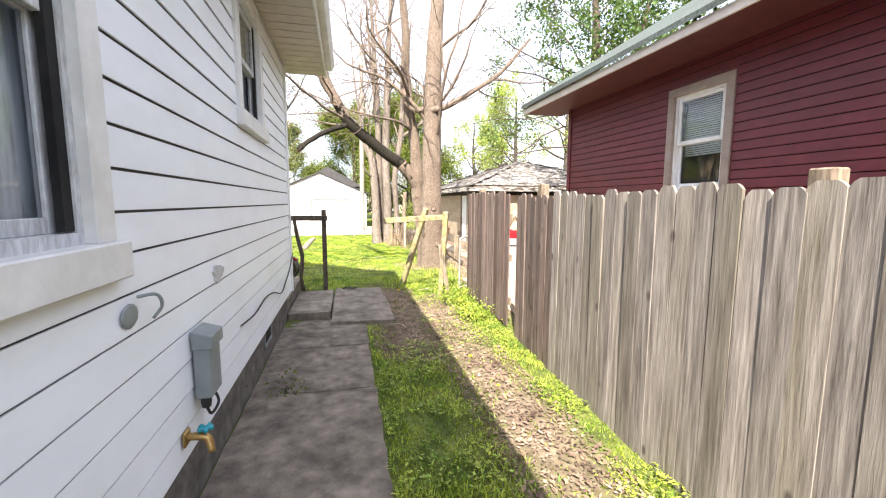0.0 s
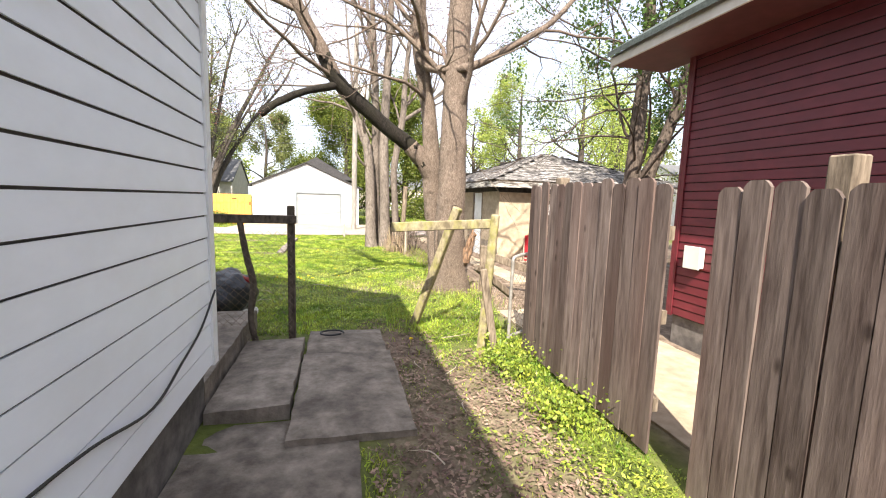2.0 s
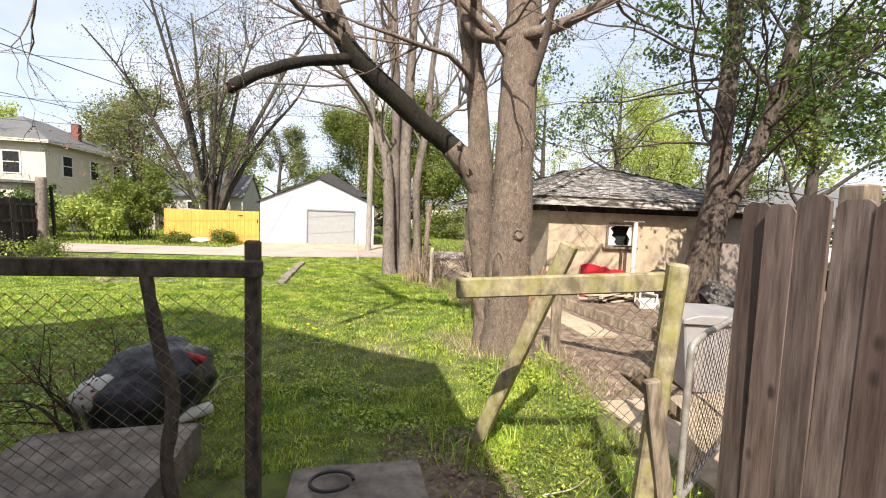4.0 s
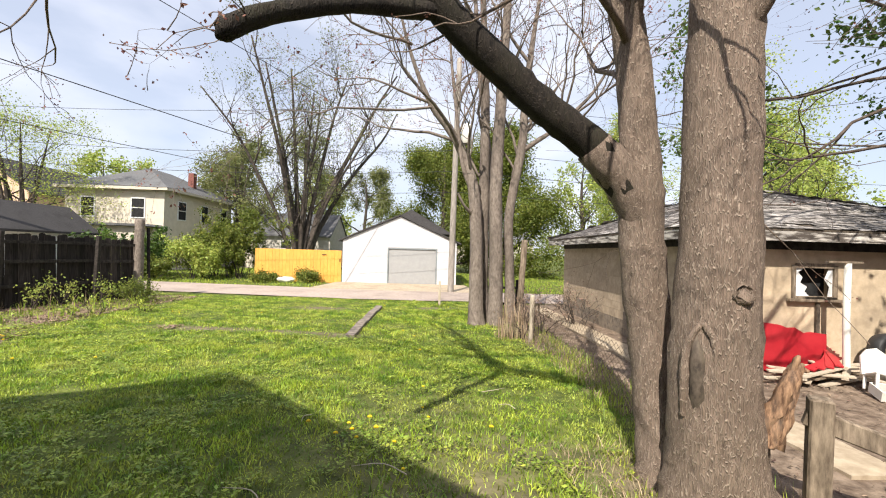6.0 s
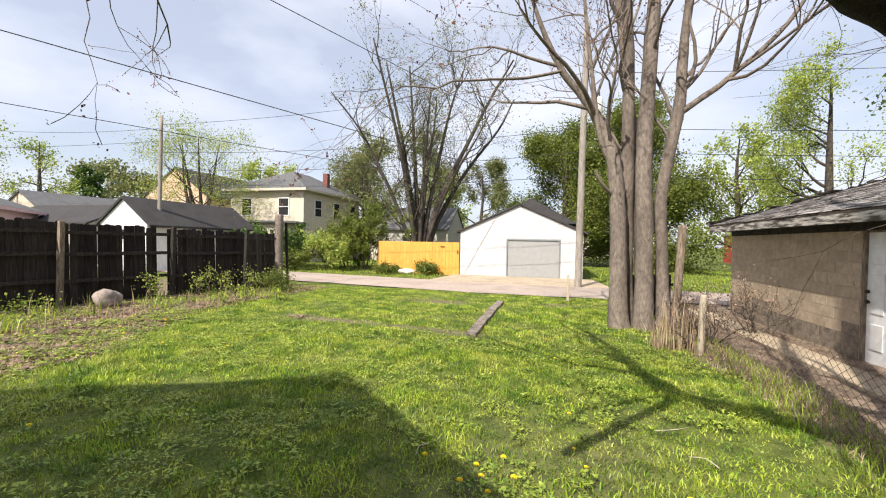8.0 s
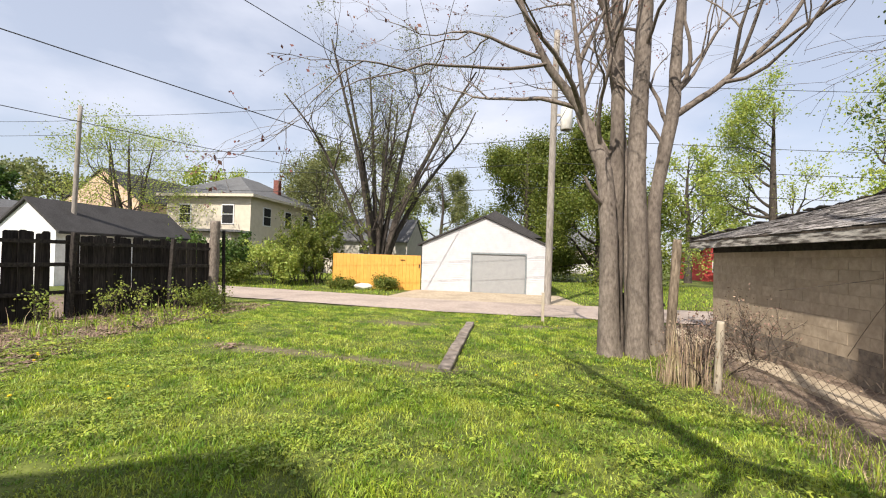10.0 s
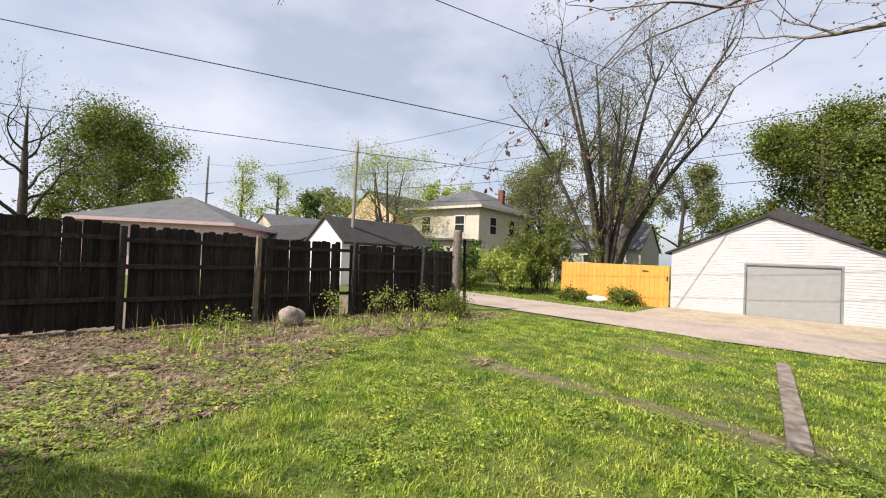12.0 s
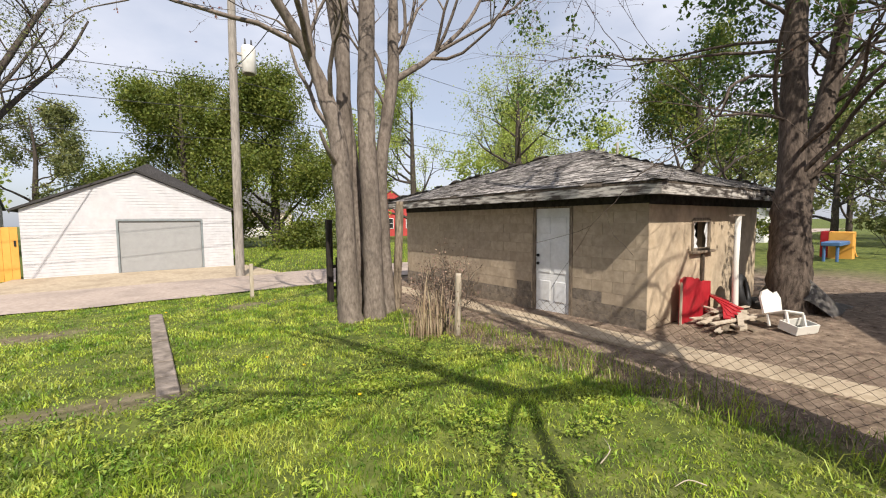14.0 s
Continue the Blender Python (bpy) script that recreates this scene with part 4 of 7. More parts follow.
    # A black sheet gives the vent its unlit depth.
    part("backing", boxes((WX - 0.056, WX - 0.05, 4.43, 4.77, 0.2, 0.41)), DARK, v)


wall_fittings()

# ---- gates and chain link ----


def chain_link(name, pts, z0, z1, material, parent, cell=0.042, sag=0.0, r=0.0026, seed=0):
    """Zigzag wires in the upright plane over a line of ground points; z1 per point."""
    pts = np.asarray(pts, float)
    seg = np.hypot(*np.diff(pts[:, :2], axis=0).T)
    dist = np.concatenate([[0], np.cumsum(seg)])
    rng = np.random.default_rng(seed)
    s = Skin()
    tops = np.asarray(z1, float) * np.ones(len(pts))
    n = int(dist[-1] / cell)
    rows = int((tops.max() - z0) / cell)
    for i in range(n):
        d0 = i * cell
        zz = z0 + np.arange(rows + 1) * cell
        dd = d0 + np.where(np.arange(rows + 1) % 2 == i % 2, 0, cell)
        top = np.interp(d0, dist, tops) - sag * np.sin(np.pi * ((d0 / 2.4) % 1))
        f = (top - z0) / (rows * cell)
        zz = z0 + (zz - z0) * f
        bulge = 0.03 * np.sin(d0 * 1.7 + zz * 2.2)
        x = np.interp(dd, dist, pts[:, 0])
        y = np.interp(dd, dist, pts[:, 1])
        gz = height(x, y) * 0.9
        s.tube(np.stack([x + bulge, y + bulge * 0.5, zz + gz], -1), np.full(rows + 1, r), 3)
    return s.make(name, material, parent, smooth=False)


def post_round(bm, x, y, z0, z1, r, lean=(0, 0)):
    s = Skin()
    p = spline([(x, y, z0, r * 1.05), (x + lean[0] * 0.5, y + lean[1] * 0.5, (z0 + z1) / 2, r), (x + lean[0], y + lean[1], z1, r * 0.95), (x + lean[0], y + lean[1], z1 + 0.01, r * 0.5)], 4)
    s.tube(p[:, :3], p[:, 3], 10, 0.05, np.random.default_rng(3))
    return s


def left_gate():
    g = thing("rail_fence", "dark timber rail fence with chain link infill", "fence", (-0.4, 7.55, 0))
    part("post", boxes((-0.45, -0.372, 7.62, 7.685, -0.3, 1.555)), DARKWOOD, g, bevel=0.01)
    part("post", boxes((-3.06, -2.94, 7.78, 7.90, -0.3, 1.40)), DARKWOOD, g, bevel=0.01)
    part("rail", boxes_beam((-0.35, 7.588, 1.405), (-3.1, 7.74, 1.405), 0.055, 0.09), DARKWOOD, g, bevel=0.008)
    s = Skin()
    p = spline([(-0.92, 7.62, 1.40, 0.03), (-0.86, 7.62, 1.0, 0.034), (-0.80, 7.62, 0.7, 0.036), (-0.83, 7.60, 0.35, 0.032), (-0.78, 7.62, 0.0, 0.034)], 5)
    s.tube(p[:, :3], p[:, 3], 9, 0.08, np.random.default_rng(1))
    s.make("brace", DARKWOOD, g, "crooked dark branch brace")
    chain_link("chain_mesh", [(-0.42, 7.548), (-3.0, 7.70)], 0.05, 1.28, RUSTWIRE, g)


left_gate()


def right_gate():
    g = thing("rail_gate", "mossy timber gate frame with torn chain link", "gate", (1.2, 7.0, 0))
    part("rail", boxes_beam((0.63, 7.22, 1.365), (1.70, 7.03, 1.43), 0.05, 0.10), MOSSWOOD, g, bevel=0.008)
    part("post", boxes_beam((1.60, 7.02, -0.2), (1.70, 6.97, 1.53), 0.09, 0.09), MOSSWOOD, g, bevel=0.012)
    b = part("brace", boxes_beam((1.03, 8.12, -0.1), (1.47, 7.6, 1.58), 0.09, 0.10), MOSSWOOD, g, "leaning mossy timber brace", bevel=0.012)
    part("brace", boxes_beam((1.55, 7.1, 0.95), (2.1, 7.3, 0.55), 0.07, 0.07), OLDWOOD, g, bevel=0.008)
    part("brace", boxes_beam((1.58, 6.95, 0.95), (1.74, 6.92, 0.05), 0.05, 0.08), OLDWOOD, g, bevel=0.008)
    chain_link("chain_mesh", [(0.95, 7.12), (1.35, 7.05), (1.75, 6.97)], 0.12, [0.75, 1.3, 1.42], RUSTWIRE, g, seed=3)
    c = thing("chain_gate", "grey tube chain link gate standing ajar", "gate", (2.4, 7.3, 0))
    s = Skin()
    p = spline([(2.0, 7.15, 0.1, 0.02), (2.02, 7.17, 0.9, 0.02), (2.08, 7.2, 1.05, 0.02), (2.6, 7.5, 1.06, 0.02), (3.2, 7.85, 1.06, 0.02), (3.28, 7.9, 0.95, 0.02), (3.28, 7.9, 0.1, 0.02)], 4)
    s.tube(p[:, :3], p[:, 3], 8)
    s.tube([(2.0, 7.15, 0.12), (3.28, 7.9, 0.12)], [0.02, 0.02], 8)
    s.make("gate_frame", GALV, c)
    chain_link("chain_mesh", [(2.02, 7.16), (3.26, 7.88)], 0.13, 1.05, RUSTWIRE, c, seed=4)
    t = thing("chain_fence", "sagging chain link fence with old timber posts", "fence", (2.3, 13, 0))
    chain_link("chain_mesh", [(2.55, 10.7), (2.42, 12.5), (2.32, 14.2), (2.2, 15.85)], 0.0, [0.75, 0.8, 0.85, 0.9], RUSTWIRE, t, cell=0.055, sag=0.1, r=0.003, seed=5)
    post_round(None, 2.2, 15.9, -0.4, 0.85, 0.05, (0.02, -0.03)).make("post", PALEWOOD, t, "pale broken round post")
    part("post", boxes_beam((2.75, 10.05, -0.2), (2.72, 10.0, 0.85), 0.13, 0.12), OLDWOOD, t, bevel=0.012)
    r = thing("fallen_rail", "grey weathered timber rail sloping to the ground", "timber", (3.3, 9.6, 0.3))
    part("beam", boxes_beam((2.66, 10.05, 0.72), (4.35, 9.0, 0.16), 0.07, 0.13), OLDWOOD, r, bevel=0.008)
    u = thing("picket_panel", "short dark picket panel between old posts", "fence", (2.2, 20.0, -0.1))
    for k in range(6):
        x = 1.85 + k * 0.17
        part("picket", boxes((x, x + 0.11, 20.0, 20.02, -0.12, 0.9 + 0.04 * (k % 2))), DARKFENCE, u)
    part("rail", boxes((1.8, 3.0, 20.02, 20.06, 0.15, 0.22)), DARKFENCE, u)
    part("rail", boxes((1.8, 3.0, 20.02, 20.06, 0.65, 0.72)), DARKFENCE, u)
    part("post", boxes((1.65, 1.78, 19.97, 20.09, -0.3, 1.78)), DARKFENCE, u, bevel=0.01)
    o = thing("old_post", "tall grey weathered fence post", "post", (2.5, 18.2, 0))
    post_round(None, 2.42, 18.2, -0.3, 2.05, 0.085, (0.12, 0.0)).make("shaft", OLDWOOD, o)
    w = thing("marker_post", "thin pale weathered stake by the alley", "post", (0.35, 21.7, -0.1))
    part("shaft", boxes((0.31, 0.39, 21.66, 21.74, -0.3, 0.72)), PALEWOOD, w, bevel=0.006)


right_gate()

# ---- left dark fence ----


def left_fence():
    rng = random.Random(9)
    kinds = []
    for k in range(5):
        me = dogear(0.158, 2.06 + 0.03 * (k % 3), seed=40 + k)
        me.materials.clear()
        me.materials.append(DARKFENCE)
        kinds.append(me)
    f = thing("board_fence", "old dark board fence with gaps and leaning posts", "fence", (-11.7, 15, 0))
    pts = FENCE_LINE
    for i, ((xa, ya), (xb, yb)) in enumerate(zip(pts, pts[1:])):
        length = math.hypot(xb - xa, yb - ya)
        n = round(length / 0.147)
        turn = math.degrees(math.atan2(yb - ya, xb - xa)) - 90
        drop = 0.13 - 0.03 * max(0, i - 1)
        lean = (0.0, -1.5, 1.0, 2.0, 2.5, 3.0)[i]
        for k in range(n):
            if i == 3 and k > n - 3 or i == 2 and k == 0:
                continue
            s = (k + 0.5) / n
            x, y = xa + s * (xb - xa), ya + s * (yb - ya)
            piece("board", rng.choice(kinds), f, (x - 0.03 - 0.02 * (k % 2), y, float(height(x, y)) + drop - 0.10 + rng.uniform(-0.02, 0.02)), turn + rng.uniform(-2, 2), (rng.uniform(-0.7, 0.7), -lean + rng.uniform(-0.6, 0.6)))
        for z in (0.45, 1.12, 1.66):
            part("rail", boxes_beam((xa + 0.03, ya, z + drop), (xb + 0.03, yb, z + drop), 0.045, 0.09), FENCERAIL, f)
        if i:
            part("post", boxes_beam((xa + 0.1, ya, -0.3), (xa + 0.1 + 0.03 * lean, ya, 1.93 + drop), 0.11, 0.11), FENCERAIL if i != 3 else OLDWOOD, f, bevel=0.01)
    post_round(None, -10.02, 21.5, -0.3, 2.48, 0.15, (0.0, 0.0)).make("post", BARK2, f, "thick rough grey end post")
    post_round(None, -9.78, 21.72, -0.3, 2.2, 0.05, (-0.1, 0.0)).make("post", DARKFENCE, f)
    r = thing("rock", "rounded pale fieldstone lying on mulch", "rock", (-10.6, 15.85, 0.2))
    bm = bmesh.new()
    bmesh.ops.create_icosphere(bm, subdivisions=3, radius=0.27)
    for v in bm.verts:
        v.co = v.co * (1 + 0.3 * noise.noise(v.co * 5) + 0.1 * noise.noise(v.co * 14))
        v.co = Vector((v.co.x * 0.85, v.co.y * 1.05, v.co.z * 0.85)) + Vector((-10.6, 15.85, 0.13))
    part("stone", bm, STONE, r, smooth=True)


left_fence()

# ---- block shed ----
SX, SY, SXE, SYE = 4.65, 14.1, 10.75, 21.35
BASE = -0.14


def shed():
    d = (15.56, 16.40, -0.10, 1.96)
    wall = wall_with_holes("wall_shed_west", SX + 0.007, SX + 0.2, SY + 0.01, SYE, BASE - 0.2, 2.12, [d], BLOCK, "tan painted concrete block shed wall")
    win = (6.22, 6.96, 1.14, 1.71)
    bm = boxes((SX + 0.01, win[0], SY + 0.0, SY + 0.2, BASE - 0.2, 2.12), (win[1], 9.6, SY + 0.0, SY + 0.2, BASE - 0.2, 2.12), (win[0], win[1], SY + 0.0, SY + 0.2, BASE - 0.2, win[2]), (win[0], win[1], SY + 0.0, SY + 0.2, win[3], 2.12))
    tagged(part("wall_shed_south", bm, STUCCO), "cream painted shed wall with peeling stains", "wall", kind="structure")
    tagged(part("wall_shed_lean_to", boxes((9.6, SXE, SY + 0.35, SY + 0.5, BASE - 0.2, 2.12), (9.6, 9.75, SY + 0.2, SY + 0.35, BASE - 0.2, 2.12)), TRIMTAN), "brown recessed shed wall", "wall", kind="structure")
    tagged(part("wall_shed_back", boxes((SX + 0.2, SXE, SYE - 0.2, SYE, BASE - 0.2, 2.12), (SXE - 0.2, SXE, SY + 0.5, SYE - 0.2, BASE - 0.2, 2.12)), BLOCK), "tan block back walls of the shed", "wall", kind="structure")
    bh, bw = 0.2, 0.4
    cache = {}
    row, z = 0, BASE
    while z < 2.1:
        y = SY - (0.2 if row % 2 else 0)
        h = min(bh, 2.12 - z) - 0.005
        while y < SYE:
            ya, yb = max(y, SY), min(y + bw, SYE)
            if z + h > d[2] and z < d[3] + 0.02 and yb > d[0] - 0.06 and ya < d[1] + 0.06:
                if ya < d[0] - 0.06 < yb:
                    yb = d[0] - 0.06
                elif ya < d[1] + 0.06 < yb:
                    ya = d[1] + 0.06
                else:
                    y += bw
                    continue
            if yb - ya > 0.05:
                bare_face = row < 1 or row < 3 and noise.noise((y * 0.9, row * 2.0, 5.0)) > (-0.25 if row == 1 else 0.12)
                key = (round(yb - ya, 3), round(h, 3), bare_face)
                if key not in cache:
                    b = boxes((0, 0.03, 0.002, yb - ya - 0.002, 0, h))
                    bmesh.ops.bevel(b, geom=list(b.edges), offset=0.002, segments=1, affect="EDGES")
                    me = bpy.data.meshes.new("block")
                    b.to_mesh(me)
                    b.free()
                    me.materials.append(BLOCK_BASE if bare_face else BLOCK)
                    cache[key] = me
                piece("block", cache[key], wall, (SX + 0.003 * noise.noise((y * 3, z * 3, 1)), ya, z))
            y += bw
        z += bh
        row += 1
    # door
    dr = tagged(new("door_1"), "white panelled metal shed door, closed", "door", kind="structure")
    dr.location = (SX, d[0], d[2])
    part("leaf", boxes((SX + 0.03, SX + 0.07, d[0] + 0.01, d[1] - 0.01, d[2], d[3] - 0.01)), WHITE, dr, bevel=0.003)
    for ya, yb in ((0.1, 0.37), (0.47, 0.74)):
        for za, zb in ((0.22, 0.62), (0.78, 1.42), (1.55, 1.88)):
            part("panel", boxes((SX + 0.018, SX + 0.031, d[0] + ya, d[0] + yb, d[2] + za, d[2] + zb)), WHITE, dr, bevel=0.006)
    part("door_frame", boxes((SX - 0.012, SX + 0.03, d[0] - 0.055, d[0] + 0.01, d[2], d[3] + 0.05), (SX - 0.012, SX + 0.03, d[1] - 0.01, d[1] + 0.055, d[2], d[3] + 0.05), (SX - 0.012, SX + 0.03, d[0] + 0.01, d[1] - 0.01, d[3] - 0.01, d[3] + 0.05)), OLDWOOD, dr)
    part("threshold", boxes((SX - 0.06, SX + 0.07, d[0] - 0.05, d[1] + 0.05, d[2] - 0.05, d[2])), DARKWOOD, dr)
    for z in (0.86, 1.02):
        b = bmesh.new()
        bmesh.ops.create_icosphere(b, subdivisions=2, radius=0.032, matrix=Matrix.Translation((SX - 0.015, d[1] - 0.09, z)))
        part("door_handle", b, DARK, dr, smooth=True)
    w = tagged(new("window_4"), "small shed window with broken panes", "window", kind="structure")
    w.location = (win[0], SY, win[2])
    x0, x1, z0, z1 = win
    part("window_frame", boxes((x0 - 0.03, x0 + 0.04, SY - 0.02, SY + 0.1, z0, z1), (x1 - 0.04, x1 + 0.03, SY - 0.02, SY + 0.1, z0, z1), (x0 + 0.04, x1 - 0.04, SY - 0.02, SY + 0.1, z1 - 0.05, z1 + 0.03), (x0 + 0.04, x1 - 0.04, SY - 0.02, SY + 0.1, z0, z0 + 0.04)), OLDWOOD, w)
    part("window_sill", boxes((x0 - 0.12, x1 + 0.1, SY - 0.09, SY - 0.0, z0 - 0.05, z0 - 0.003)), OLDWOOD, w, bevel=0.006)
    part("pane", prism([(x0 + 0.04, z0 + 0.04), (x0 + 0.3, z0 + 0.04), (x0 + 0.22, z0 + 0.12), (x0 + 0.26, z0 + 0.2), (x0 + 0.14, z0 + 0.27), (x0 + 0.18, z0 + 0.36), (x0 + 0.1, z1 - 0.12), (x0 + 0.22, z1 - 0.05), (x0 + 0.04, z1 - 0.05)], "y", SY + 0.012, SY + 0.018), BLIND, w, "dusty broken pane")
    part("pane", prism([(x1 - 0.04, z0 + 0.04), (x1 - 0.12, z0 + 0.04), (x1 - 0.09, z0 + 0.2), (x1 - 0.18, z0 + 0.33), (x1 - 0.10, z1 - 0.05), (x1 - 0.04, z1 - 0.05)], "y", SY + 0.012, SY + 0.018), BLIND, w, "dusty broken pane")
    # Near-black sheets paint in the dark of the unlit shed.
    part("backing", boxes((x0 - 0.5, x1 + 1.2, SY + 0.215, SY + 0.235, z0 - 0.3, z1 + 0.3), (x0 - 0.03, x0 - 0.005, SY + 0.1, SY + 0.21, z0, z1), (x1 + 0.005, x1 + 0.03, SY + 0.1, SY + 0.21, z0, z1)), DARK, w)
    # roof
    roof = tagged(new("roof"), "ragged weathered shingle hip roof of the shed", "roof", kind="structure")
    roof.location = (7.7, 17.7, 2.2)
    ex0, ex1, ey0, ey1, ez = SX - 0.42, SXE + 0.35, SY - 0.38, SYE + 0.42, 2.28
    ra, rb = Vector((7.65, 17.2, 3.52)), Vector((7.65, 18.3, 3.52))
    c = [Vector((ex0, ey0, ez)), Vector((ex1, ey0, ez)), Vector((ex1, ey1, ez)), Vector((ex0, ey1, ez))]
    bm = bmesh.new()
    top = [bm.verts.new(p) for p in c] + [bm.verts.new(ra), bm.verts.new(rb)]
    low = [bm.verts.new(p - Vector((0, 0, 0.03))) for p in c]
    for q in ((0, 1, 4), (1, 2, 5, 4), (2, 3, 5), (3, 0, 4, 5)):
        bm.faces.new([top[i] for i in q])
    for i in range(4):
        bm.faces.new((top[i], low[i], low[(i + 1) % 4], top[(i + 1) % 4]))
    bm.faces.new(low[::-1])
    part("deck", bm, DARKWOOD, roof)
    part("fascia", boxes((ex0, ex0 + 0.025, ey0, ey1, ez - 0.19, ez - 0.033)), FASCIA, roof)
    part("fascia", boxes((ex0 + 0.025, ex1, ey0, ey0 + 0.025, ez - 0.19, ez - 0.033)), FASCIA, roof)
    # Soffit and frieze below the eaves are coloured near black.
    part("soffit", boxes((ex0 + 0.025, SX + 0.05, ey0 + 0.025, ey1, ez - 0.17, ez - 0.15), (SX + 0.05, ex1, ey0 + 0.025, SY + 0.1, ez - 0.17, ez - 0.15)), NEAR_BLACK, roof)
    part("frieze", boxes((SX - 0.02, SX - 0.003, SY - 0.02, SYE, 1.98, ez - 0.172)), NEAR_BLACK, roof, "near-black frieze board")
    part("frieze", boxes((SX - 0.02, SXE, SY - 0.025, SY - 0.008, 1.96, ez - 0.172)), NEAR_BLACK, roof, "near-black frieze board")
    # shingles, course by course on the four slopes
    rng = random.Random(12)
    tabs = []
    for wdt in (0.22, 0.30, 0.36):
        b = prism([(0, 0.008), (0, 0.016), (0.17, 0.010), (0.17, 0.002)], "x", 0.004, wdt - 0.004)
        me = bpy.data.meshes.new("shingle")
        bmesh.ops.recalc_face_normals(b, faces=b.faces)
        b.to_mesh(me)
        b.free()
        me.materials.append(OLDSHINGLE)
        tabs.append((wdt, me))
    rest_v, rest_f, single = [], [], 0
    for a, b_, p, q in ((c[3], c[0], ra, rb), (c[0], c[1], ra, ra), (c[1], c[2], rb, ra), (c[2], c[3], rb, rb)):
        along = (b_ - a).normalized()
        n = along.cross(((p + q) / 2 - (a + b_) / 2)).normalized()
        n = n if n.z > 0 else -n
        up = n.cross(along).normalized()
        hgt = (p - a).dot(up)
        rows = int(hgt / 0.145)
        for r in range(rows):
            v = r * 0.145
            f = v / hgt
            s0 = f * max((p - a).dot(along), 0) if (p - a).dot(along) < (q - a).dot(along) else f * (q - a).dot(along)
            s1 = (b_ - a).length - f * ((b_ - a).length - max((p - a).dot(along), (q - a).dot(along)))
            s = s0 + rng.uniform(-0.1, 0.1)
            while s < s1:
                wdt, me = rng.choice(tabs)
                if rng.random() > 0.035:
                    at = a + along * s + up * (v + rng.uniform(-0.02, 0.015)) + n * (0.004 + rng.uniform(0, 0.012))
                    m = Matrix((along, up, n)).transposed().to_4x4()
                    m.translation = at
                    m = m @ pose(0, 0, 0, rng.uniform(-3.0, 1.0), 0, rng.uniform(-1.5, 1.5))
                    if single < 300 and (a, b_) == (c[0], c[1]) and r < 9 or single < 300 and (a, b_) == (c[3], c[0]) and s > 4.2 and r < 9:
                        ob = new("shingle", me)
                        ob.matrix_basis = m
                        under(ob, roof)
                        single += 1
                    else:
                        k = len(rest_v)
                        for co in ((0, 0, 0.016), (wdt - 0.006, 0, 0.016), (wdt - 0.006, 0.17, 0.006), (0, 0.17, 0.006), (0, 0, 0.003), (wdt - 0.006, 0, 0.003)):
                            rest_v.append(tuple(m @ Vector(co)))
                        rest_f += [(k, k + 1, k + 2, k + 3), (k, k + 4, k + 5, k + 1)]
                s += wdt
    tagged(raw("shingle_rest", rest_v, rest_f, OLDSHINGLE_J, roof), kind="stuff")


shed()


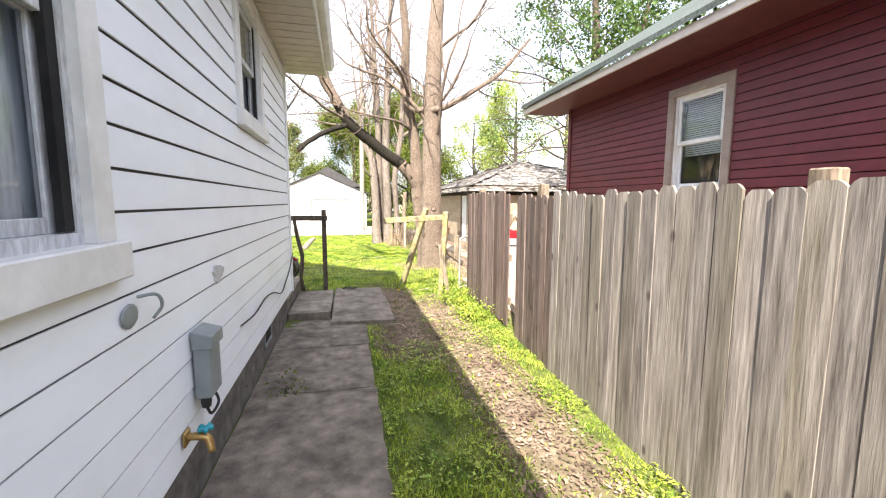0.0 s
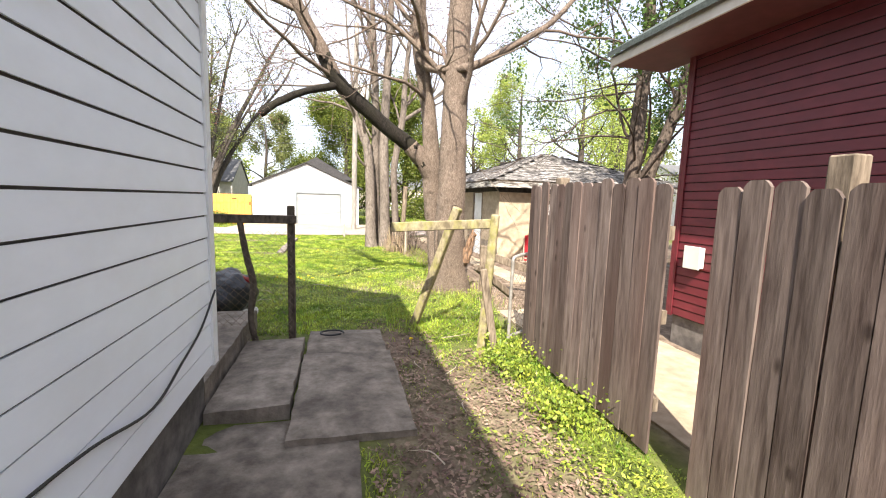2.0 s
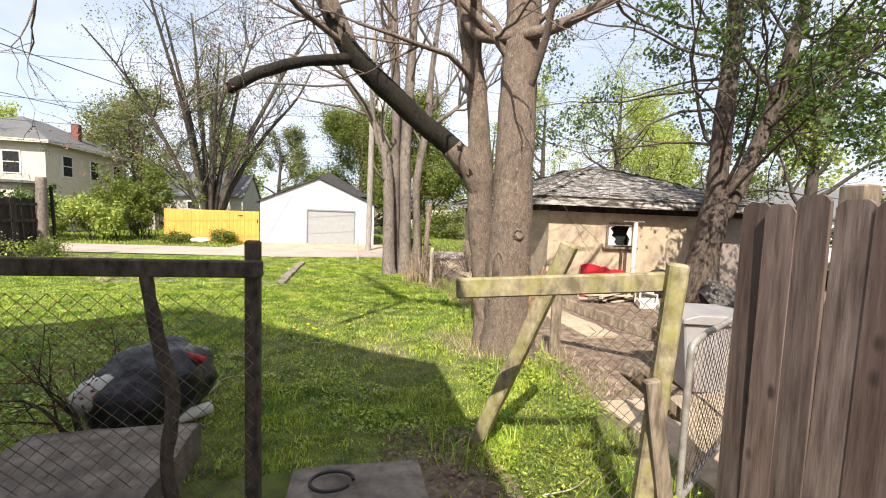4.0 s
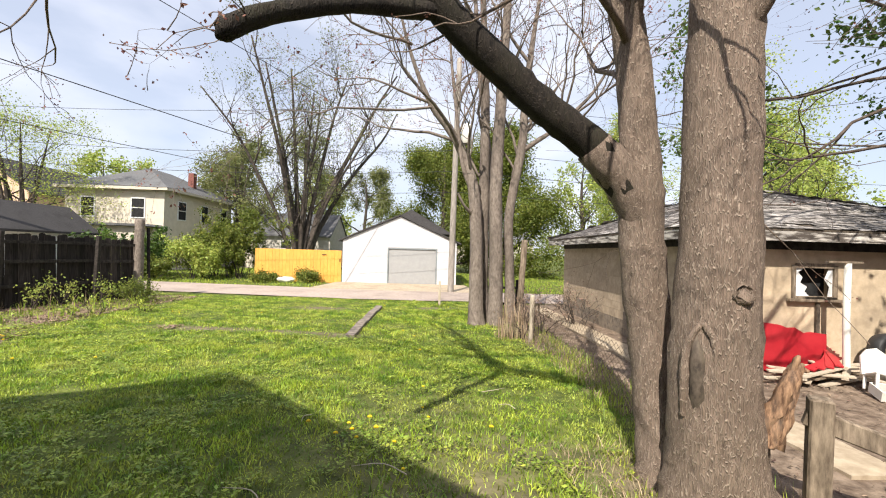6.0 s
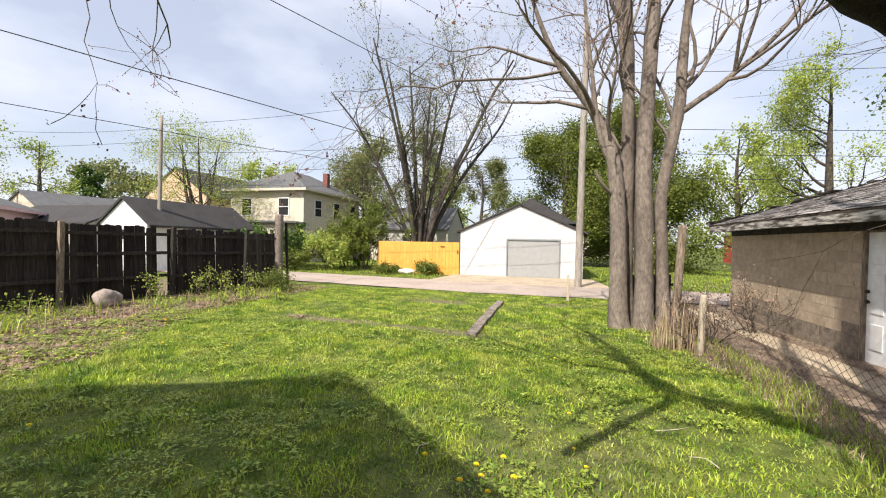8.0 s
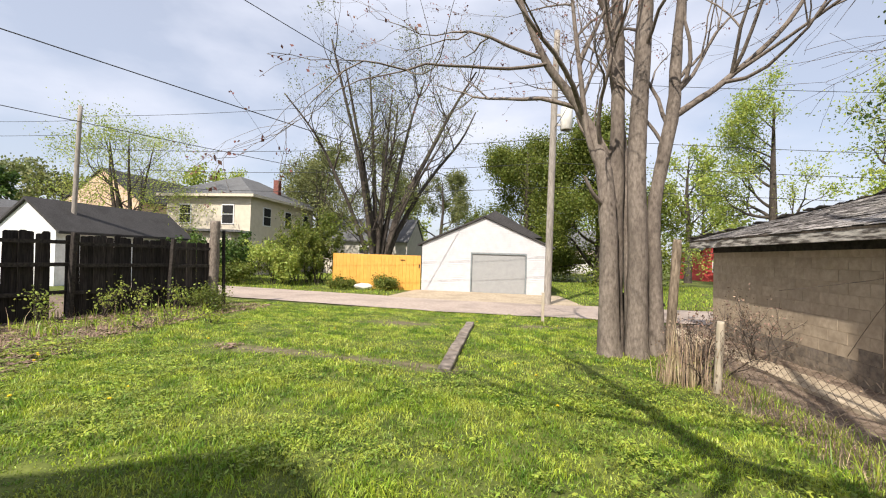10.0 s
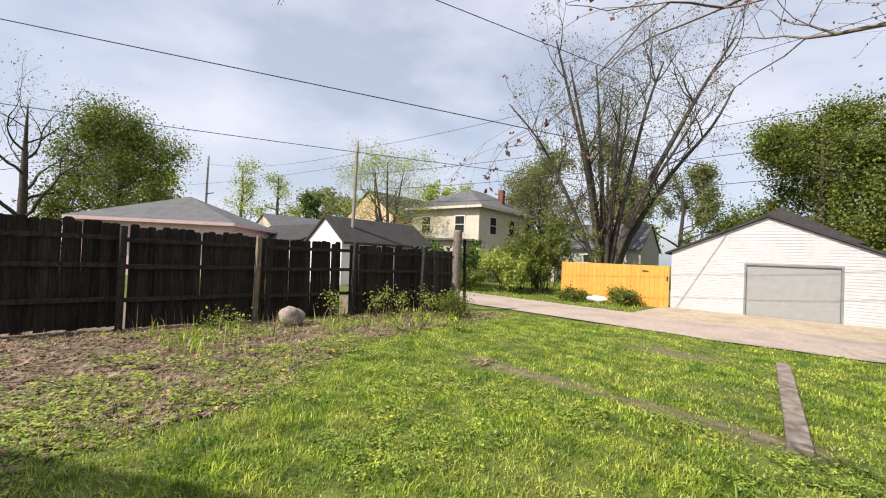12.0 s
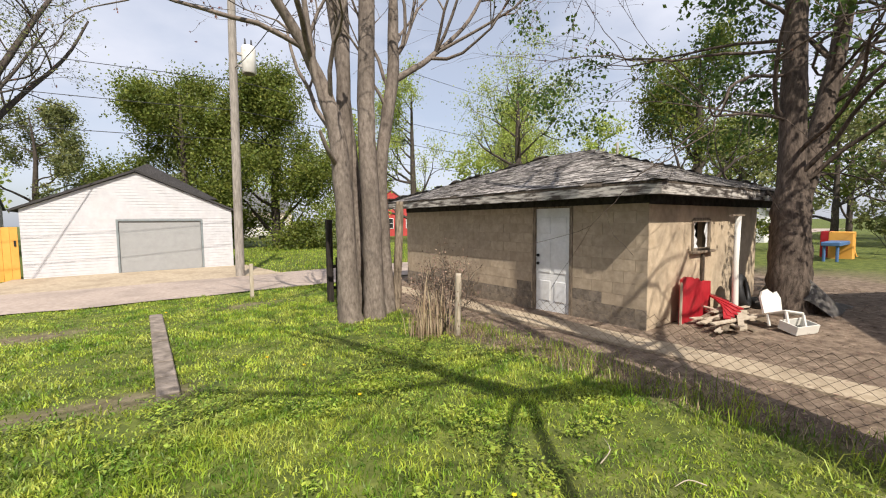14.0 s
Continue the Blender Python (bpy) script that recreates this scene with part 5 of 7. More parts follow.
def shed_clutter():
    g = -0.06
    slab("pavement_slab", 3.58, 4.14, 10.6, 22.0, -0.35, 0.03, fall=-0.0135, label= "pale concrete walk along the shed", material=PALECONC, seed=41)
    p = thing("red_panel", "broken red plastic panel leaning on the shed", "panel", (5.8, 13.95, g))
    part("sheet", prism([(5.44, g), (5.46, 0.70), (5.62, 0.74), (5.86, 0.71), (6.0, 0.66), (6.12, 0.67), (6.28, 0.58), (6.4, 0.60), (6.66, 0.57), (6.68, g)], "y", 13.93, 13.96), REDPANEL, p)
    part("rod", boxes((5.41, 5.44, 13.9, 13.93, g, 0.66)), PALEWOOD, p)
    w = thing("wooden_post", "white painted pole in front of the shed", "post", (6.57, 13.5, g))
    s = Skin()
    s.tube([(6.57, 13.5, g - 0.1), (6.56, 13.52, 0.9), (6.55, 13.5, 1.76)], [0.05, 0.048, 0.045], 12)
    s.make("pole", PLASTIC, w)
    part("bar", boxes((6.22, 6.77, 13.47, 13.53, 1.76, 1.79)), OLDWOOD, w)
    t = thing("vertical_strip", "narrow dark board under the window", "board", (6.6, 14.06, g))
    part("strip", boxes((6.6, 6.66, 14.05, 14.085, g, 1.07)), DARKWOOD, t)
    rng = random.Random(4)
    for k in range(26):
        z = g + 0.02 + (k % 6) * 0.035
        a, l = rng.uniform(-0.35, 0.35), rng.uniform(0.7, 1.5)
        x, y = rng.uniform(5.75, 6.65), rng.uniform(13.2, 13.75)
        tg = thing("plank", "pale broken plank lying in a scrap pile", "plank", (x, y, z), "scrap planks")
        part("board", boxes((-l / 2, l / 2, -0.04, 0.04, -0.011, 0.011), m=pose(x, y, z, rng.uniform(-6, 6), rng.uniform(-6, 6), math.degrees(a) + (0 if k % 4 else 60))), PALEWOOD if k % 3 else OLDWOOD, tg)
    for k in range(5):
        x, y = 6.15 + k * 0.1, 13.5 + 0.06 * k
        tg = thing("plank", "red painted plank lying on the scrap pile", "plank", (x, y, g + 0.25), "scrap planks")
        part("board", boxes((-0.5, 0.5, -0.05, 0.05, -0.012, 0.012), m=pose(x, y, g + 0.25 + 0.02 * k, 8, -8, 20 + 9 * k)), REDPANEL, tg)

    def tyre(at, m, label):
        q = thing("tyre", label, "tyre", at)
        bm = bmesh.new()
        prof = [(0.20, -0.08), (0.24, -0.105), (0.30, -0.11), (0.335, -0.085), (0.345, 0), (0.335, 0.085), (0.30, 0.11), (0.24, 0.105), (0.20, 0.08), (0.215, 0.05), (0.29, 0.06), (0.31, 0), (0.29, -0.06), (0.215, -0.05)]
        rings = []
        for i in range(28):
            a = i / 28 * 2 * math.pi
            rings.append([bm.verts.new(m @ Vector((r * math.cos(a), z, r * math.sin(a)))) for r, z in prof])
        for i in range(28):
            for j in range(len(prof)):
                bm.faces.new((rings[i][j], rings[(i + 1) % 28][j], rings[(i + 1) % 28][(j + 1) % len(prof)], rings[i][(j + 1) % len(prof)]))
        part("casing", bm, BLACK, q, smooth=True)

    tyre((7.5, 13.75, g), pose(7.5, 13.72, g + 0.36, -12, 0, 8), "worn black tyre leaning on the shed wall")
    tyre((8.05, 13.4, g), pose(8.1, 13.45, g + 0.11, 82, 4, 0), "worn black tyre lying flat in the yard")
    q = thing("tarp", "dusty grey tarp heaped over yard junk", "tarp", (7.7, 13.2, g))
    bm = bmesh.new()
    rows = []
    for i in range(15):
        row = []
        for j in range(11):
            u, v = i / 14, j / 10
            x, y = 7.75 + 1.7 * u, 13.55 - 1.15 * v
            z = g - 0.02 + 0.92 * math.sin(math.pi * min(1, v * 0.9 + 0.1)) ** 0.8 * (1 - u) ** 1.1 * (0.35 + 0.65 * min(1, u * 7)) + 0.07 * noise.noise((u * 5, v * 5, 2)) + 0.03
            row.append(bm.verts.new((x + 0.05 * noise.noise((u * 6, v * 6, 7)), y, max(z, g - 0.02))))
        rows.append(row)
    for i in range(14):
        for j in range(10):
            bm.faces.new((rows[i][j], rows[i + 1][j], rows[i + 1][j + 1], rows[i][j + 1]))
    bmesh.ops.solidify(bm, geom=list(bm.faces), thickness=0.012)
    part("sheet", bm, TARP, q, smooth=True)
    h = thing("plastic_chair", "overturned white plastic chair on dirt", "chair", (6.4, 12.9, g))
    m = pose(6.45, 12.95, g + 0.25, -20, 10, -25) @ Matrix.Diagonal((0.85, 0.85, 0.85, 1))
    bm = prism([(-0.22, -0.05), (0.22, -0.05), (0.25, 0.30), (0.17, 0.42), (0.08, 0.36), (-0.05, 0.44), (-0.18, 0.38), (-0.25, 0.25)], "y", -0.02, 0.02)
    bmesh.ops.transform(bm, matrix=m, verts=bm.verts)
    part("backrest", bm, PLASTIC, h)
    part("seat", boxes((-0.22, 0.22, -0.42, -0.02, -0.08, -0.04), m=m), PLASTIC, h, bevel=0.012)
    for a, b in ((-0.2, -0.4), (0.2, -0.4), (-0.2, -0.06), (0.2, -0.06)):
        part("leg", boxes((a - 0.02, a + 0.02, b - 0.02, b + 0.02, -0.30, -0.08), m=m), PLASTIC, h, bevel=0.005)
    c = thing("basket", "white plastic crate with a dark inside", "crate", (6.25, 12.6, g))
    m = pose(6.3, 12.58, g + 0.10, 12, 0, -20) @ Matrix.Diagonal((0.85, 0.85, 0.7, 1))
    part("shell", boxes((-0.28, 0.28, -0.16, -0.14, -0.09, 0.11), (-0.28, 0.28, 0.14, 0.16, -0.09, 0.11), (-0.28, -0.26, -0.14, 0.14, -0.09, 0.11), (0.26, 0.28, -0.14, 0.14, -0.09, 0.11), m=m), PLASTIC, c, bevel=0.004)
    part("liner", boxes((-0.26, 0.26, -0.14, 0.14, -0.09, -0.07), m=m), DARK, c)
    b = thing("storage_bin", "big grey plastic bin with a ribbed lid", "bin", (3.6, 8.9, -0.05))
    m = pose(3.95, 8.85, 0.0, 0, 0, -18)
    part("body", prism([(-0.36, 0), (0.36, 0), (0.43, 0.72), (-0.43, 0.72)], "y", -0.3, 0.3), GREYBIN, b, bevel=0.015).matrix_basis = m
    part("lid", prism([(-0.46, 0.0), (0.46, 0.0), (0.45, 0.05), (0.30, 0.10), (-0.30, 0.10), (-0.45, 0.05)], "y", -0.34, 0.34), GREYBIN, b, bevel=0.01).matrix_basis = m @ pose(0, 0, 0.722)
    lab = part("sticker", boxes((0.02, 0.28, -0.336, -0.333, 0.25, 0.5)), PLASTIC, b, "pale faded blue sticker")
    lab.matrix_basis = m


shed_clutter()


def yard_bits():
    b = thing("rubbish_bag", "full black rubbish bag lying on grass", "rubbish bag", (-1.5, 8.85, 0))
    bm = bmesh.new()
    bmesh.ops.create_icosphere(bm, subdivisions=4, radius=1)
    for v in bm.verts:
        d = v.co.copy()
        k = 1 + 0.16 * noise.noise(d * 2.2) + 0.09 * abs(noise.noise(d * 5)) + 0.035 * noise.noise(d * 13)
        v.co = Vector((d.x * 0.43 * k, d.y * 0.36 * k, max(-0.28, d.z * 0.34 * k)))
    bmesh.ops.transform(bm, matrix=pose(-1.42, 8.85, 0.29, 0, -14, 28), verts=bm.verts)
    part("sack", bm, BAG, b, smooth=True)
    s = Skin()
    p = spline([(-1.20, 8.78, 0.55, 0.05), (-1.13, 8.80, 0.54, 0.025), (-1.05, 8.84, 0.48, 0.035)], 4)
    s.tube(p[:, :3], p[:, 3], 8, 0.2, np.random.default_rng(2))
    s.make("tie", REDPANEL, b, "red wrapper at the knot")
    bm = bmesh.new()
    bmesh.ops.create_icosphere(bm, subdivisions=3, radius=1)
    for v in bm.verts:
        v.co = Vector((v.co.x * 0.15, v.co.y * 0.06, v.co.z * 0.10)) * (1 + 0.35 * noise.noise(v.co * 2.7))
    bmesh.ops.transform(bm, matrix=pose(-1.68, 8.56, 0.36, 0, -50, 20), verts=bm.verts)
    part("wrapper", bm, PLASTIC, b, "crumpled white plastic wrapper", smooth=True)
    p = thing("downspout", "white length of pipe lying on the ground", "pipe", (-1.4, 8.55, 0.05))
    s = Skin()
    s.tube([(-1.82, 8.2, 0.06), (-1.0, 8.85, 0.08)], [0.05, 0.05], 12)
    s.make("pipe", PLASTIC, p)
    h = thing("hose_coil", "short black hose loop on the slab", "hose", (-0.1, 7.75, 0.08))
    s = Skin()
    a = np.linspace(0, 5.6, 24)
    s.tube(np.stack([0.02 + 0.13 * np.cos(a), 7.72 + 0.10 * np.sin(a), 0.075 + 0.002 * a], -1), np.full(24, 0.011), 6)
    s.make("loop", BLACK, h)
    rng = random.Random(31)
    for i in range(14):
        x, y = rng.uniform(-1.5, 1.2), rng.uniform(8.8, 12.5)
        if i > 8:
            x, y = rng.uniform(0.7, 1.3), rng.uniform(4.0, 7.5)
        tw = thing("twig", "thin dry fallen twig lying on grass", "twig", (x, y, 0.03), "fallen twigs")
        st = Skin()
        a, l = rng.uniform(0, 6.3), rng.uniform(0.15, 0.45)
        z = float(height(x, y)) + 0.05
        p = spline([(x, y, z, 0.005), (x + l * 0.5 * math.cos(a), y + l * 0.5 * math.sin(a), z + 0.02, 0.004), (x + l * math.cos(a + 0.3), y + l * math.sin(a + 0.3), z, 0.002)], 3)
        st.tube(p[:, :3], p[:, 3], 5)
        st.make("stick", PALEWOOD, tw)
    k = thing("kerb", "long weathered concrete kerb set in grass", "kerb", (-1.63, 18, -0.1))
    for i in range(8):
        y = 15.95 + i * 0.585
        part("kerb_stone", boxes((-1.73, -1.52, y, y + 0.575, -0.3, float(height(-1.6, y)) + 0.05 + 0.012 * (i % 3)), m=None), KERB, k, bevel=0.012)


yard_bits()

# ---- garage and yellow fence ----


def gable_block(name, label, x0, x1, y0, y1, zb, ze, zr, wall, roof_mat, along="y", over=0.3, course=0.0, category="house"):
    """A house or garage with a gable roof whose ridge runs along the given axis."""
    h = thing(name, label, category, ((x0 + x1) / 2, (y0 + y1) / 2, zb))
    if along == "y":
        mid = (x0 + x1) / 2
        k = (zr - ze) / (mid - x0)
        part("wall", prism([(x0, zb), (x1, zb), (x1, ze), (mid, zr), (x0, ze)], "y", y0, y1), wall, h)
        part("roof", prism([(x0 - over, ze - k * over + 0.02), (mid, zr + 0.02), (x1 + over, ze - k * over + 0.02), (x1 + over, ze - k * over + 0.14), (mid, zr + 0.16), (x0 - over, ze - k * over + 0.14)], "y", y0 - over * 0.4, y1 + over * 0.4), roof_mat, h)
    else:
        mid = (y0 + y1) / 2
        k = (zr - ze) / (mid - y0)
        part("wall", prism([(y0, zb), (y1, zb), (y1, ze), (mid, zr), (y0, ze)], "x", x0, x1), wall, h)
        part("roof", prism([(y0 - over, ze - k * over + 0.02), (mid, zr + 0.02), (y1 + over, ze - k * over + 0.02), (y1 + over, ze - k * over + 0.14), (mid, zr + 0.16), (y0 - over, ze - k * over + 0.14)], "x", x0 - over * 0.4, x1 + over * 0.4), roof_mat, h)
    return h


def garage():
    x0, x1, y0, y1, zb, ze, zr = -5.12, 1.42, 30.72, 38.5, -0.25, 2.28, 3.72
    mid = -1.87
    h = thing("garage", "white clapboard garage with a grey overhead door", "garage", (mid, 34, zb))
    dx0, dx1, dz = -2.48, 0.24, 1.84
    part("wall", prism([(x0, zb), (dx0, zb), (dx0, dz), (dx1, dz), (dx1, zb), (x1, zb), (x1, ze), (mid, zr), (x0, ze)], "y", y0, y0 + 0.15), GARWHITE, h)
    part("wall", boxes((x0, x0 + 0.15, y0 + 0.15, y1, zb, ze), (x1 - 0.15, x1, y0 + 0.15, y1, zb, ze)), GARWHITE, h)
    part("wall", prism([(x0, zb), (x1, zb), (x1, ze), (mid, zr), (x0, ze)], "y", y1, y1 + 0.15), GARWHITE, h)
    z, k = zb + 0.06, 0
    while z < zr - 0.1:
        half = (zr - z - 0.1) / (zr - ze)
        xa, xb = (x0, x1) if z + 0.1 < ze else (mid - (mid - x0) * half, mid + (x1 - mid) * half)
        runs = [(xa, dx0 - 0.07), (dx1 + 0.07, xb)] if z < dz + 0.04 else [(xa, xb)]
        for a, b in runs:
            if b - a > 0.05:
                part("siding_board", prism([(y0, z), (y0 - 0.013, z), (y0 - 0.011, z + 0.014), (y0 - 0.002, z + 0.11), (y0, z + 0.11)], "x", a, b), GARWHITE, h)
        z += 0.112
    d = part("door", boxes((dx0, dx1, y0 + 0.05, y0 + 0.09, zb, dz)), GARDOOR, h, "plain grey overhead garage door")
    for i in range(4):
        part("door_panel", boxes((dx0 + 0.01, dx1 - 0.01, y0 + 0.035, y0 + 0.049, zb + 0.005 + i * 0.521, zb + 0.524 + i * 0.521)), GARDOOR, d)
    part("door_frame", boxes((dx0 - 0.07, dx0, y0 - 0.02, y0 + 0.05, zb, dz + 0.07), (dx1, dx1 + 0.07, y0 - 0.02, y0 + 0.05, zb, dz + 0.07), (dx0, dx1, y0 - 0.02, y0 + 0.05, dz, dz + 0.07)), METALBOX, h)
    k = (zr - ze) / (mid - x0)
    part("roof", prism([(x0 - 0.25, ze - 0.25 * k + 0.02), (mid, zr + 0.03), (x1 + 0.25, ze - 0.25 * k + 0.02), (x1 + 0.25, ze - 0.25 * k + 0.10), (mid, zr + 0.12), (x0 - 0.25, ze - 0.25 * k + 0.10)], "y", y0 - 0.12, y1 + 0.3), DARKROOF, h)
    # the taller gable behind
    part("roof", prism([(mid - 2.4, 2.9), (mid + 0.45, 4.45), (mid + 3.2, 2.9)], "y", y0 + 3.0, y1 + 0.2), DARKROOF, h)
    f = thing("yellow_fence", "bright yellow board fence with a gate latch", "fence", (-7.6, 30.75, -0.2))
    me = bpy.data.meshes.new("board")
    b = boxes((0, 0.193, -0.012, 0.012, 0, 1.86))
    bmesh.ops.bevel(b, geom=list(b.edges), offset=0.004, segments=1, affect="EDGES")
    b.to_mesh(me)
    b.free()
    me.materials.append(YELLOW)
    for i in range(25):
        piece("board", me, f, (-10.12 + i * 0.197, 30.8 + 0.004 * (i % 2), -0.2))
    part("rail", boxes((-10.1, -5.2, 30.82, 30.87, 0.3, 0.4), (-10.1, -5.2, 30.82, 30.87, 1.3, 1.4)), YELLOW, f)
    part("latch", boxes((-6.3, -6.05, 30.76, 30.785, 1.38, 1.42)), DARK, f)
    part("latch", boxes((-5.3, -5.25, 30.76, 30.785, 1.0, 1.2)), DARK, f)
    s = thing("white_bag", "white plastic bag lying in weeds", "litter", (-8.3, 29.6, -0.1))
    bm = bmesh.new()
    bmesh.ops.create_icosphere(bm, subdivisions=3, radius=0.3)
    for v in bm.verts:
        v.co = Vector((v.co.x * 1.7, v.co.y * 0.7, v.co.z * 0.55)) * (1 + 0.25 * noise.noise(v.co * 6)) + Vector((-8.0, 29.9, -0.02))
    part("sack", bm, PLASTIC, s, smooth=True)


garage()

HOUSE_CREAM = surf("cream_house_wall", (0.58, 0.51, 0.41), (0.66, 0.59, 0.48), 3, 0.7, 0.1)
HOUSE_PEACH = surf("peach_house_wall", (0.66, 0.45, 0.32), (0.74, 0.53, 0.39), 3, 0.7, 0.1)
HOUSE_PINK = surf("pink_house_wall", (0.62, 0.42, 0.45), (0.70, 0.50, 0.52), 3, 0.7, 0.1)
HOUSE_GREY = surf("grey_house_wall", (0.40, 0.37, 0.33), (0.5, 0.47, 0.42), 3, 0.7, 0.1)
HOUSE_RED = surf("red_barn_wall", (0.42, 0.05, 0.05), (0.5, 0.08, 0.07), 3, 0.7, 0.1)
BRICKRED = surf("chimney_brick", (0.16, 0.06, 0.05), (0.26, 0.11, 0.09), 9, 0.85, 0.2)


def far_window(h, p, w, hgt, face):
    """A window with frame and pane proud of a far wall; face is the axis and sign of the outside."""
    x, y, z = p
    e = 0.05
    # Opaque black panes stand in for the unlit rooms behind.
    if face[0] == "y":
        s = face[1]
        fr = part("window", boxes((x - w / 2 - 0.08, x + w / 2 + 0.08, *sorted((y, y + s * e)), z - 0.08, z + hgt + 0.08)), WHITE, h)
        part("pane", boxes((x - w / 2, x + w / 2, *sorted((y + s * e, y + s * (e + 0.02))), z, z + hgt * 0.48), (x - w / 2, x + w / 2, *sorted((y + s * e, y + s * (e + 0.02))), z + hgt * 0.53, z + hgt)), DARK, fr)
    else:
        s = face[1]
        fr = part("window", boxes((*sorted((x, x + s * e)), y - w / 2 - 0.08, y + w / 2 + 0.08, z - 0.08, z + hgt + 0.08)), WHITE, h)
        part("pane", boxes((*sorted((x + s * e, x + s * (e + 0.02))), y - w / 2, y + w / 2, z, z + hgt * 0.48), (*sorted((x + s * e, x + s * (e + 0.02))), y - w / 2, y + w / 2, z + hgt * 0.53, z + hgt)), DARK, fr)


def hip_block(name, label, x0, x1, y0, y1, zb, ze, zr, wall, roof_mat, over=0.5):
    h = thing(name, label, "house", ((x0 + x1) / 2, (y0 + y1) / 2, zb))
    part("wall", boxes((x0, x1, y0, y1, zb, ze)), wall, h)
    bm = bmesh.new()
    inset = min(x1 - x0, y1 - y0) / 2 + over
    a, b, c, d = x0 - over, x1 + over, y0 - over, y1 + over
    base = [bm.verts.new(p) for p in ((a, c, ze), (b, c, ze), (b, d, ze), (a, d, ze))]
    if x1 - x0 >= y1 - y0:
        r0, r1 = bm.verts.new((a + inset, (c + d) / 2, zr)), bm.verts.new((b - inset - 0.01, (c + d) / 2, zr))
        fs = ((base[0], base[1], r1, r0), (base[1], base[2], r1), (base[2], base[3], r0, r1), (base[3], base[0], r0))
    else:
        r0, r1 = bm.verts.new(((a + b) / 2, c + inset, zr)), bm.verts.new(((a + b) / 2, d - inset - 0.01, zr))
        fs = ((base[0], base[1], r0), (base[1], base[2], r1, r0), (base[2], base[3], r1), (base[3], base[0], r0, r1))
    for q in fs:
        bm.faces.new(q)
    bm.faces.new(base[::-1])
    part("roof", bm, roof_mat, h)
    part("eave", boxes((a, b, c, c + 0.06, ze - 0.2, ze - 0.004), (a, b, d - 0.06, d, ze - 0.2, ze - 0.004), (a, a + 0.06, c + 0.06, d - 0.06, ze - 0.2, ze - 0.004), (b - 0.06, b, c + 0.06, d - 0.06, ze - 0.2, ze - 0.004)), wall, h)
    return h


def far_houses():
    h = hip_block("house", "cream two-storey house with a grey hip roof", -26.0, -19.1, 36.5, 46.0, -0.2, 5.7, 7.7, HOUSE_CREAM, SHINGLE_J)
    for x in (-24.4, -20.9):
        far_window(h, (x, 36.5, 3.6), 0.85, 1.3, ("y", -1))
    for y in (38.5, 41.5, 44.5):
        far_window(h, (-19.1, y, 3.6), 0.85, 1.3, ("x", 1))
    far_window(h, (-20.4, 36.5, 0.9), 0.9, 1.4, ("y", -1))
    part("porch_roof", prism([(-26.4, 2.9), (-19.0, 2.9), (-19.2, 3.05), (-26.2, 3.05)], "y", 34.8, 36.5), SHINGLE_J, h)
    part("porch", boxes((-26.0, -19.6, 35.2, 36.5, -0.2, 2.88)), HOUSE_CREAM, h)
    part("chimney", boxes((-20.5, -20.05, 41.5, 41.95, 6.0, 7.7)), BRICKRED, h)
    h = gable_block("house", "peach two-storey gable house among bare trees", -37.0, -30.0, 38.0, 47.0, -0.2, 5.4, 7.9, HOUSE_PEACH, DARKROOF)
    far_window(h, (-31.9, 38.0, 3.6), 0.8, 1.3, ("y", -1))
    far_window(h, (-34.9, 38.0, 3.6), 0.8, 1.3, ("y", -1))
    g = gable_block("garage", "white gable garage with a dark roof", -23.4, -20.2, 24.6, 32.0, -0.2, 2.35, 3.6, WHITE, DARKROOF, category="garage")
    far_window(g, (-21.8, 24.6, 1.5), 0.5, 0.5, ("y", -1))
    h = hip_block("house", "pink bungalow with a low grey hip roof", -36.2, -28.0, 17.1, 25.3, -0.2, 3.1, 4.95, HOUSE_PINK, SHINGLE_J, 0.35)
    far_window(h, (-28.0, 19.4, 1.2), 0.9, 1.2, ("x", 1))
    far_window(h, (-28.0, 23.2, 1.2), 0.9, 1.2, ("x", 1))
    h.rotation_euler.z = radians(-44)
    gable_block("house", "grey low house with a long dark roof", -36.0, -27.0, 26.5, 32.0, -0.2, 2.4, 3.6, HOUSE_GREY, DARKROOF, "x")
    gable_block("house", "far cream gable house behind trees", -46.0, -40.0, 32.0, 40.0, -0.2, 3.2, 5.2, HOUSE_CREAM, SHINGLE_J)
    h = gable_block("house", "grey cottage with a tan roof behind shrubs", -19.0, -9.5, 45.0, 52.0, -0.2, 2.9, 5.0, HOUSE_GREY, SHINGLE_J, "x")
    part("entry", boxes((-17.6, -16.2, 44.2, 45.0, -0.2, 2.6)), HOUSE_CREAM, h)
    far_window(h, (-13.5, 45.0, 1.0), 0.9, 1.3, ("y", -1))
    h = gable_block("house", "long white bungalow beyond the dirt yard", 22.6, 40.0, 24.0, 32.0, -0.5, 2.55, 4.6, WHITE, SHINGLE_J, "x")
    for x in (24.0, 29.5, 33.0):
        far_window(h, (x, 24.0, 0.9), 0.7, 1.1, ("y", -1))
    part("door", boxes((26.6, 27.5, 23.93, 24.0, -0.4, 1.7)), WHITE, h)
    h = gable_block("barn", "far red barn with white trim", 20.5, 29.0, 58.0, 66.0, -0.4, 3.2, 5.8, HOUSE_RED, SHINGLE_J, category="barn")
    for x in (22.0, 24.5, 27.5):
        far_window(h, (x, 58.0, 0.9), 0.9, 1.2, ("y", -1))
